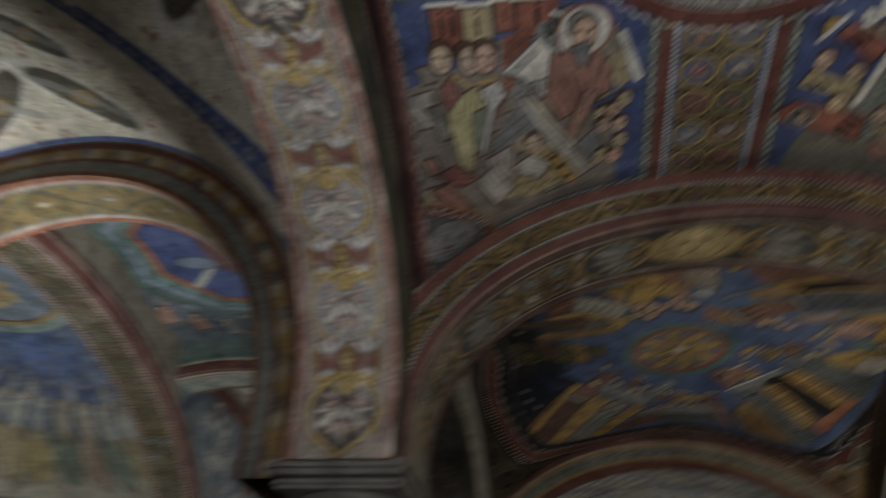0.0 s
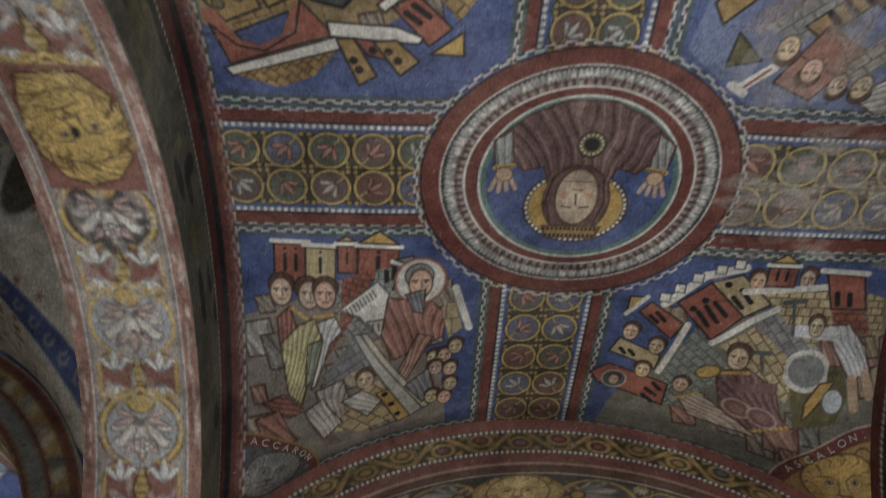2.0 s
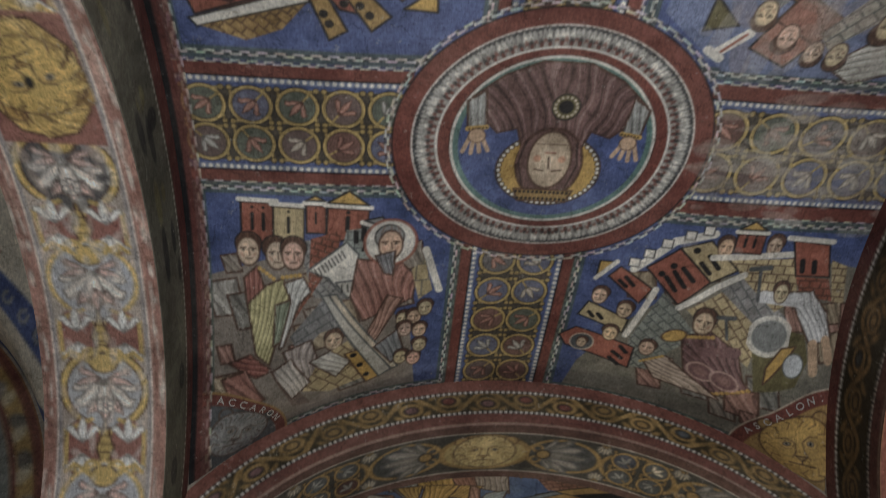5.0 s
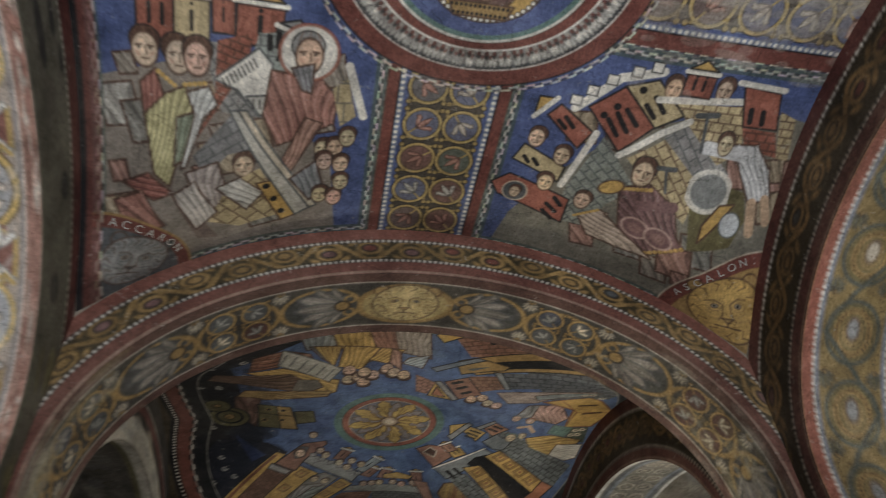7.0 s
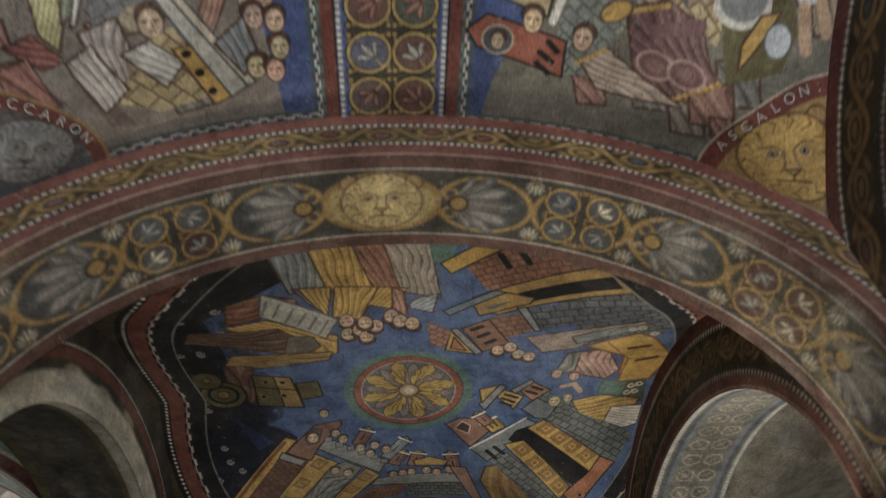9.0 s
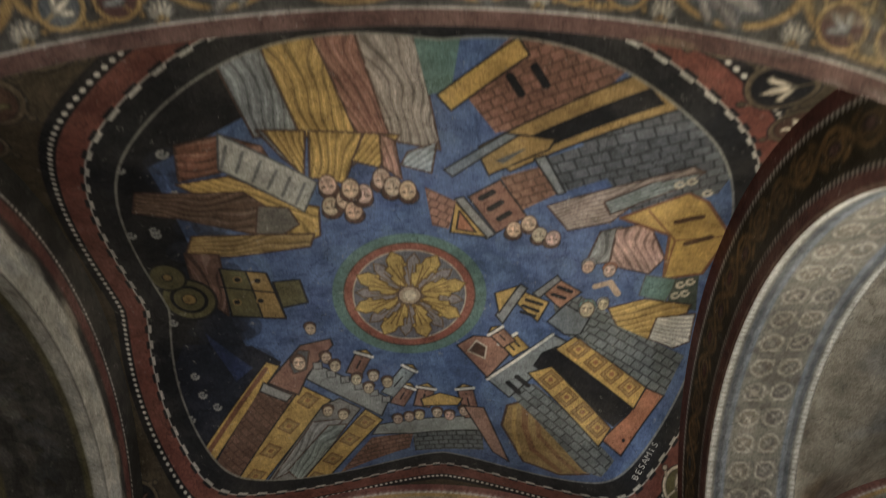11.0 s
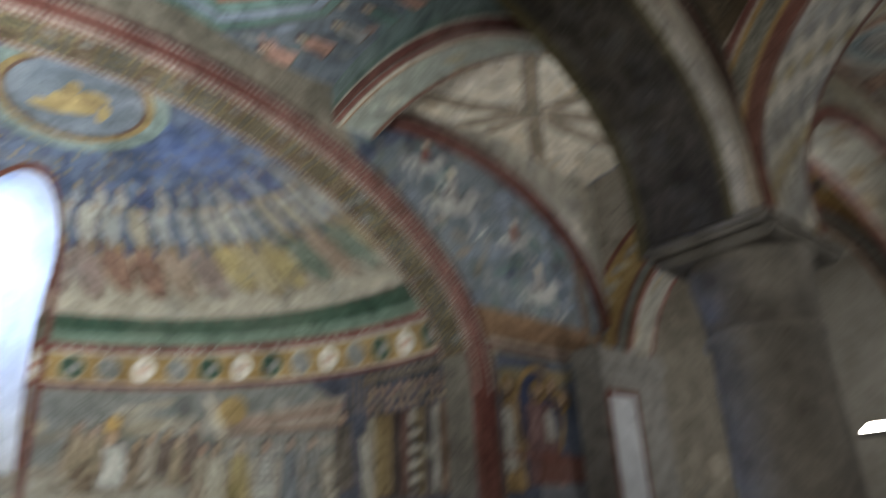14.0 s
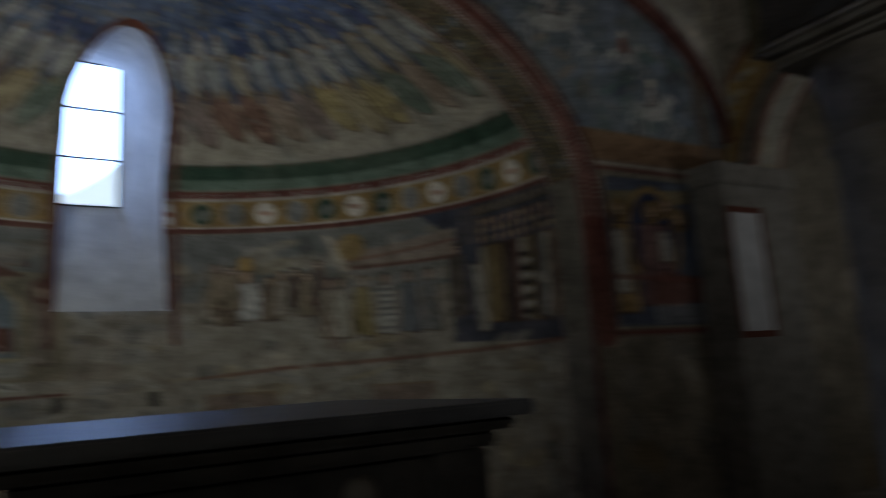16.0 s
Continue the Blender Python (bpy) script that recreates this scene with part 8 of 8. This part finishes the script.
def apse():
    c = Canvas(-ARC * math.pi / 2, ARC * math.pi / 2, 0.0, 5.35, 0.013, SAND)
    paint_apse(c, random.Random(11))
    th, phi = c.u / ARC, shell_climb(c.v)
    z = np.where(c.v < 2.31, shell_level(c.v), AP_Z + AP_DOME * np.sin(phi))
    r = AP_R * np.cos(phi)
    X = AP_X - AP_DEEP * r[None, :] * np.cos(th)[:, None]
    Y = AP_Y + r[None, :] * np.sin(th)[:, None]
    Z = np.broadcast_to(z[None, :], X.shape)
    # roundel with a gilded figure in rings, laid on the crown of the shell
    C = c.c
    P = np.stack([X, Y, Z], -1)
    rr = np.linalg.norm(P - np.array((-4.98, AP_Y, 4.23)), axis=-1)
    for lim, col in ((0.60, (0.24, 0.31, 0.30)), (0.50, (0.34, 0.24, 0.08)), (0.455, (0.16, 0.09, 0.06)), (0.43, (0.21, 0.25, 0.31))):
        C[rr < lim] = col
    g = np.array((-5.05, AP_Y, 4.23))
    for dx, dy, rx, ry in ((0.0, 0.0, 0.12, 0.16), (0.12, 0.1, 0.07, 0.10), (-0.1, -0.12, 0.06, 0.14), (0.16, -0.05, 0.07, 0.05), (-0.02, 0.2, 0.1, 0.04)):
        C[((X - g[0] - dx) / rx) ** 2 + ((Y - g[1] - dy) / ry) ** 2 < 1] = (0.44, 0.33, 0.13)
    # window opening through wall and shell
    ym, zm = (Y[:-1, :-1] + Y[1:, 1:]) / 2, (Z[:-1, :-1] + Z[1:, 1:]) / 2
    xm = X[:-1, :-1]
    mid, wid = win_mid(zm)
    hole = (np.abs(ym - mid) < wid) & (zm > WIN_Z0) & (zm < WIN_Z1 + WIN_TOP * np.sqrt(np.clip(1 - ((ym - mid) / wid) ** 2, 0, 1))) & (xm < AP_X - 0.9)
    return tagged(painted_mesh("wall_apse_shell", [(np.stack([X, Y, Z], -1), C, True, ~hole)], WORN), "round apse with a frescoed conch of elders over worn legends", "apse", kind="structure")


apse()


def shell_x(y, z):
    """The apse's surface at y, z."""
    r = AP_R if z < AP_Z else AP_R * math.sqrt(max(0.0, 1 - ((z - AP_Z) / AP_DOME) ** 2))
    return AP_X - AP_DEEP * math.sqrt(max(0.01, r * r - (y - AP_Y) ** 2))


def outline(middle, grow, z0, z1, rise, n=14):
    """Round-headed outline, from the sill's south end up and over. middle: height to middle and half width."""
    pts = [(-1, z0 + (z1 - z0) * k / 8) for k in range(8)]
    pts += [(-math.cos(math.pi * k / n), z1 + rise * math.sin(math.pi * k / n)) for k in range(n + 1)]
    pts += [(1, z1 - (z1 - z0) * k / 8) for k in range(1, 9)]
    return [(middle(z)[0] + s * (middle(z)[1] + grow), z) for s, z in pts]


def window():
    top = tagged(new("window_1"), "round-headed splayed apse window with a leaded iron grille", "window", kind="structure")
    bm = bmesh.new()
    front = [bm.verts.new((shell_x(y, z) + 0.02, y, z)) for y, z in outline(win_mid, 0.01, WIN_Z0 - 0.01, WIN_Z1, WIN_TOP + 0.01)]
    back = [bm.verts.new((-8.0, y, z)) for y, z in outline(lambda z: (2.61, 0.29), 0.0, 3.15, 4.62, 0.05)]
    steps = 6
    rows = [front]
    for s in range(1, steps):
        rows.append([bm.verts.new(a.co.lerp(b.co, s / steps)) for a, b in zip(front, back)])
    rows.append(back)
    for a, b in zip(rows, rows[1:]):
        for k in range(len(a)):
            bm.faces.new((a[k], b[k], b[(k + 1) % len(a)], a[(k + 1) % len(a)])).smooth = False
    part("window_reveal", bm, REVEAL, top, "rough white splayed plaster reveal and sloping sill")
    bm = bmesh.new()
    a = [bm.verts.new((shell_x(y, z) + 0.03, y, z)) for y, z in outline(win_mid, -0.002, WIN_Z0, WIN_Z1, WIN_TOP - 0.002)]
    b = [bm.verts.new((shell_x(y, z) + 0.026, y, z)) for y, z in outline(win_mid, 0.022, WIN_Z0, WIN_Z1, WIN_TOP + 0.022)]
    for k in range(len(a) - 1):
        bm.faces.new((a[k], a[k + 1], b[k + 1], b[k]))
    part("window_trim", bm, RED_PAINT, top, "dark red painted rim")
    y0, y1 = 2.32, 2.90
    zs = (3.15, 3.64, 4.16, 4.66)
    for k in range(3):
        part("pane", box_bm(-8.008, -8.002, y0, y1, zs[k], zs[k + 1]), GLASS, top).visible_shadow = False
    for z in zs:
        part("glazing_bar", box_bm(-7.996, -7.974, y0, y1, z - 0.008, z + 0.008, 0.003), IRON, top)
    for y in (y0 + 0.004, y1 - 0.004):
        part("frame_bar", box_bm(-7.996, -7.974, y - 0.009, y + 0.009, 3.15, 4.68, 0.003), IRON, top)


RED_PAINT = stone_material("red_ochre", (0.10, 0.035, 0.025), (0.20, 0.07, 0.045), 9.0, 0.85, 0.2)
window()
bm = bmesh.new()
bm.faces.new([bm.verts.new(p) for p in ((-11.0, -1.5, 0.5), (-11.0, 7.0, 0.5), (-11.0, 7.0, 9.0), (-11.0, -1.5, 9.0))])
tagged(part("backdrop", bm, SKYGLOW), "bright overcast sky outside the window", "sky", kind="structure")

# plain closing walls, the apse's outer jacket, roof and floor
tagged(part("wall_east", box_bm(X_FAR - 0.15, X_FAR + 0.3, Y_BACK - 0.3, Y_END + 0.3, 0, 5.3), PLASTER), "plain lime-plastered side wall", "wall", kind="structure")
tagged(part("wall_south", box_bm(X_WALL - 0.4, X_FAR - 0.16, Y_BACK - 0.35, Y_BACK + 0.2, 0, 5.3), PLASTER), "plain lime-plastered end wall", "wall", kind="structure")
tagged(part("wall_north", box_bm(X_WALL - 0.4, X_FAR - 0.16, Y_END - 0.2, Y_END + 0.35, 0, 5.3), PLASTER), "plain lime-plastered end wall", "wall", kind="structure")
tagged(part("ceiling", box_bm(-8.1, X_FAR + 0.3, Y_BACK - 0.35, Y_END + 0.35, 5.26, 5.5), PLASTER), "masonry deck over the vaults", "ceiling", kind="structure")
tagged(part("floor", box_bm(-8.1, X_FAR + 0.3, Y_BACK - 0.35, Y_END + 0.35, -0.2, 0.0), PAVING), "worn stone paving of the crypt", "floor", kind="structure")


# ---- columns ----
IMPOST = stone_material("impost_stone", (0.17, 0.15, 0.13), (0.36, 0.33, 0.29), 9.0, 0.85, 0.2, 0.6)
def column(x, y):
    top = tagged(new("column"), "grey marble column with a worn block capital", "column", "columns of the crypt")
    top.location = (x, y, 0)
    part("base", lathe_bm([(0.29, 0.0), (0.29, 0.07), (0.26, 0.09), (0.275, 0.13), (0.235, 0.16), (0.215, 0.19)]), MARBLE, top)
    part("shaft", lathe_bm([(0.212, 0.185), (0.21, 0.6), (0.206, 1.2), (0.202, 1.6), (0.198, 1.92), (0.214, 1.935), (0.216, 1.955), (0.205, 1.97)]), MARBLE, top)
    bm = lathe_bm([(0.203, 1.97), (0.207, 2.05), (0.218, 2.13), (0.232, 2.19), (0.222, 2.2), (0.238, 2.24), (0.242, 2.262)], 28)
    part("capital", bm, MARBLE, top, "worn bell-shaped capital")
    bm = box_bm(-0.26, 0.26, -0.335, 0.335, 2.275, 2.33, 0.02)
    box_bm(-0.245, 0.245, -0.28, 0.28, 2.24, 2.282, 0.014, bm)
    part("impost", bm, IMPOST, top, "chipped stepped impost block")
    return top


first = column(X_LINES[0], Y_LINES[0])
for x in X_LINES:
    for y in Y_LINES:
        if (x, y) != (X_LINES[0], Y_LINES[0]):
            copy_thing(first, pose(x, y, 0))


def respond(x, y, w):
    top = tagged(new("wall_pier"), "flat plastered pier against the wall with a moulded impost", "pier", "wall piers", "structure")
    part("pier_shaft", box_bm(x - w, x + w, y - 0.2, y + 0.2, 0, 2.2, 0.012), PLASTER, top)
    part("impost", box_bm(x - w - 0.03, x + w + 0.03, y - 0.23, y + 0.23, 2.2, 2.33, 0.015), PLASTER, top)


respond(X_WALL + 0.1, Y_LINES[0], 0.1)
pier = tagged(new("wall_pier"), "broad plastered wall pier with a bare pale panel in a red frame", "pier", kind="structure")
part("pier_shaft", box_bm(X_WALL, X_WALL + 0.30, 6.93, 7.86, 0, 2.66, 0.012), IMPOST, pier)
part("impost", box_bm(X_WALL, X_WALL + 0.33, 6.90, 7.90, 2.66, 2.84, 0.015), IMPOST, pier)
part("panel", box_bm(X_WALL + 0.295, X_WALL + 0.308, 7.00, 7.36, 1.46, 2.42, 0.003), REVEAL, pier, "bare pale plaster panel")
for y0, y1, z0, z1 in ((6.955, 7.00, 1.41, 2.47), (7.36, 7.405, 1.41, 2.47), (7.00, 7.36, 1.41, 1.46), (7.00, 7.36, 2.42, 2.47)):
    part("panel_frame", box_bm(X_WALL + 0.295, X_WALL + 0.312, y0, y1, z0, z1, 0.003), RED_PAINT, pier)
for y in Y_LINES:
    respond(X_FAR - 0.2, y, 0.09)

# ---- altar ----
def altar():
    top = tagged(new("altar"), "dark stone table altar with a moulded top slab", "altar")
    top.matrix_world = pose(-1.99, 2.06, 0, 0, 0, 2.5)
    x0, x1, y0, y1 = -1.35, 0.0, 0.0, 1.40
    part("slab", box_bm(x0, x1, y0, y1, 1.155, 1.20, 0.008), SLAB, top, "smooth dark stone slab, polished by use")
    bm = box_bm(x0 + 0.04, x1 - 0.04, y0 + 0.04, y1 - 0.04, 1.118, 1.156, 0.012)
    box_bm(x0 + 0.08, x1 - 0.08, y0 + 0.08, y1 - 0.08, 1.07, 1.119, 0.012, bm)
    part("moulding", bm, ALTAR_STONE, top)
    part("body", box_bm(x0 + 0.15, x1 - 0.15, y0 + 0.16, y1 - 0.16, 0.28, 1.07, 0.01), ALTAR_STONE, top)
    part("plinth", box_bm(x0 + 0.08, x1 - 0.08, y0 + 0.08, y1 - 0.08, 0.16, 0.28, 0.015), ALTAR_STONE, top)
    part("step", box_bm(x0 - 0.05, x1 + 0.05, y0 - 0.05, y1 + 0.05, 0.0, 0.16, 0.015), PAVING, top)
    for y in (y0 + 0.20, y1 - 0.20):
        bm = box_bm(x1 - 0.155, x1 - 0.10, y - 0.09, y + 0.09, 0.28, 1.065, 0.006)
        for k in range(4):
            box_bm(x1 - 0.102, x1 - 0.090, y - 0.074 + k * 0.042, y - 0.050 + k * 0.042, 0.36, 0.99, 0.004, bm)
        part("pilaster", bm, ALTAR_STONE, top, "fluted pilaster")
    bm = lathe_bm([(0.03, -0.012), (0.055, -0.004), (0.03, 0.008), (0.012, 0.014)], 12)
    bmesh.ops.transform(bm, matrix=Matrix.Translation((x1 - 0.146, 0.90, 0.98)) @ Matrix.Rotation(radians(90), 4, 'Y'), verts=bm.verts)
    part("boss", bm, MARBLE, top, "small pale carved boss")


altar()


# ---- lamp on the far column ----
def wall_lamp(x, y, z):
    top = tagged(new("strip_lamp"), "small lit strip lamp fixed to a column", "lamp")
    part("housing", box_bm(x - 0.17, x + 0.17, y - 0.03, y + 0.03, z - 0.05, z - 0.012, 0.006), IRON, top)
    part("diffuser", box_bm(x - 0.16, x + 0.16, y - 0.026, y + 0.026, z - 0.012, z + 0.02, 0.006), GLOW, top, "glowing white diffuser")
    part("bracket", box_bm(x + 0.10, x + 0.40, y + 0.025, y + 0.06, z - 0.06, z - 0.02, 0.004), IRON, top)


wall_lamp(-2.05, 7.38, 1.89)


# ---- lettering on the painted ribbons ----
def lettering(word, cx, cy, points, size, tint):
    """Letters lying on the nave vault round cx, cy, spread along the ribbon's course."""
    top = tagged(new("inscription"), "painted white capital letters on a red ribbon", "inscription", kind="structure")
    q = np.array(points)
    s = np.r_[0, np.cumsum(np.hypot(*np.diff(q, axis=0).T))]
    for k, ch in enumerate(word):
        f = s[-1] * (k + 0.5) / len(word)
        x, y = np.interp(f, s, q[:, 0]), np.interp(f, s, q[:, 1])
        x2, y2 = np.interp(f + 0.01, s, q[:, 0]), np.interp(f + 0.01, s, q[:, 1])
        if f + 0.01 > s[-1]:
            x2, y2 = 2 * x - np.interp(f - 0.01, s, q[:, 0]), 2 * y - np.interp(f - 0.01, s, q[:, 1])

        def on(a, b):
            return Vector((a + cx, b + cy, float(vault_height(np.float64(a), np.float64(b), **NAVE))))

        o = on(x, y)
        ax = (on(x2, y2) - o).normalized()
        normal = (on(x + 0.01, y) - o).cross(on(x, y + 0.01) - o).normalized()
        if normal.z > 0:
            normal = -normal
        ay = normal.cross(ax).normalized()
        curve = bpy.data.curves.new("letter", 'FONT')
        curve.body, curve.size, curve.align_x, curve.align_y, curve.extrude = ch, size, 'CENTER', 'CENTER', 0.0008
        curve.materials.append(tint)
        ob = new("letter", curve)
        ob.parent = top
        m = Matrix((ax, ay, normal)).transposed().to_4x4()
        m.translation = o + normal * 0.006
        ob.matrix_world = m


LETTER_WHITE = stone_material("letter_white", (0.34, 0.31, 0.28), (0.60, 0.57, 0.52), 30.0, 0.9, 0.1)
lettering("ASCALON.", 0, 0.085, [(1.34 + 0.334 * math.cos(a), 1.34 + 0.334 * math.sin(a)) for a in np.linspace(radians(196), radians(262), 12)], 0.046, LETTER_WHITE)
lettering("BESAMIS", 0, 3.115, [(1.085, 0.955), (1.19, 0.78)], 0.045, LETTER_WHITE)
lettering("ACCARON", 0, 0.085, [(-1.22 + 0.236 * math.cos(a), 1.30 + 0.236 * math.sin(a)) for a in np.linspace(radians(272), radians(345), 12)], 0.042, LETTER_WHITE)


def apse_lettering(text, u0, u1, v, size):
    """Letters along the red line of the apse, from arc u0 to u1."""
    top = tagged(new("inscription"), "painted white capital letters on a dark red line", "inscription", kind="structure")
    phi = float(shell_climb(v))
    z, r = AP_Z + AP_DOME * math.sin(phi), AP_R * math.cos(phi)
    for k, ch in enumerate(text):
        if ch == " ":
            continue
        th = (u0 + (u1 - u0) * (k + 0.5) / len(text)) / ARC
        o = Vector((AP_X - AP_DEEP * r * math.cos(th), AP_Y + r * math.sin(th), z))
        ax = Vector((AP_DEEP * math.sin(th), math.cos(th), 0)).normalized()
        up = Vector((AP_DEEP * math.cos(th) * math.tan(phi) * 1.2, -math.sin(th) * math.tan(phi) * 1.2, 1)).normalized()
        up = (up - ax * up.dot(ax)).normalized()
        normal = ax.cross(up)
        curve = bpy.data.curves.new("letter", 'FONT')
        curve.body, curve.size, curve.align_x, curve.align_y, curve.extrude = ch, size, 'CENTER', 'CENTER', 0.0008
        curve.materials.append(LETTER_WHITE)
        ob = new("letter", curve)
        ob.parent = top
        m = Matrix((ax, up, normal)).transposed().to_4x4()
        m.translation = o + normal * 0.008
        ob.matrix_world = m


apse_lettering("VM SENIORES BIS DVODENI", -1.95, -0.46, 2.59, 0.07)
apse_lettering("VETVS LEX NOVA LEX DOCTORES CONTVLIT", 0.46, 3.6, 2.59, 0.07)
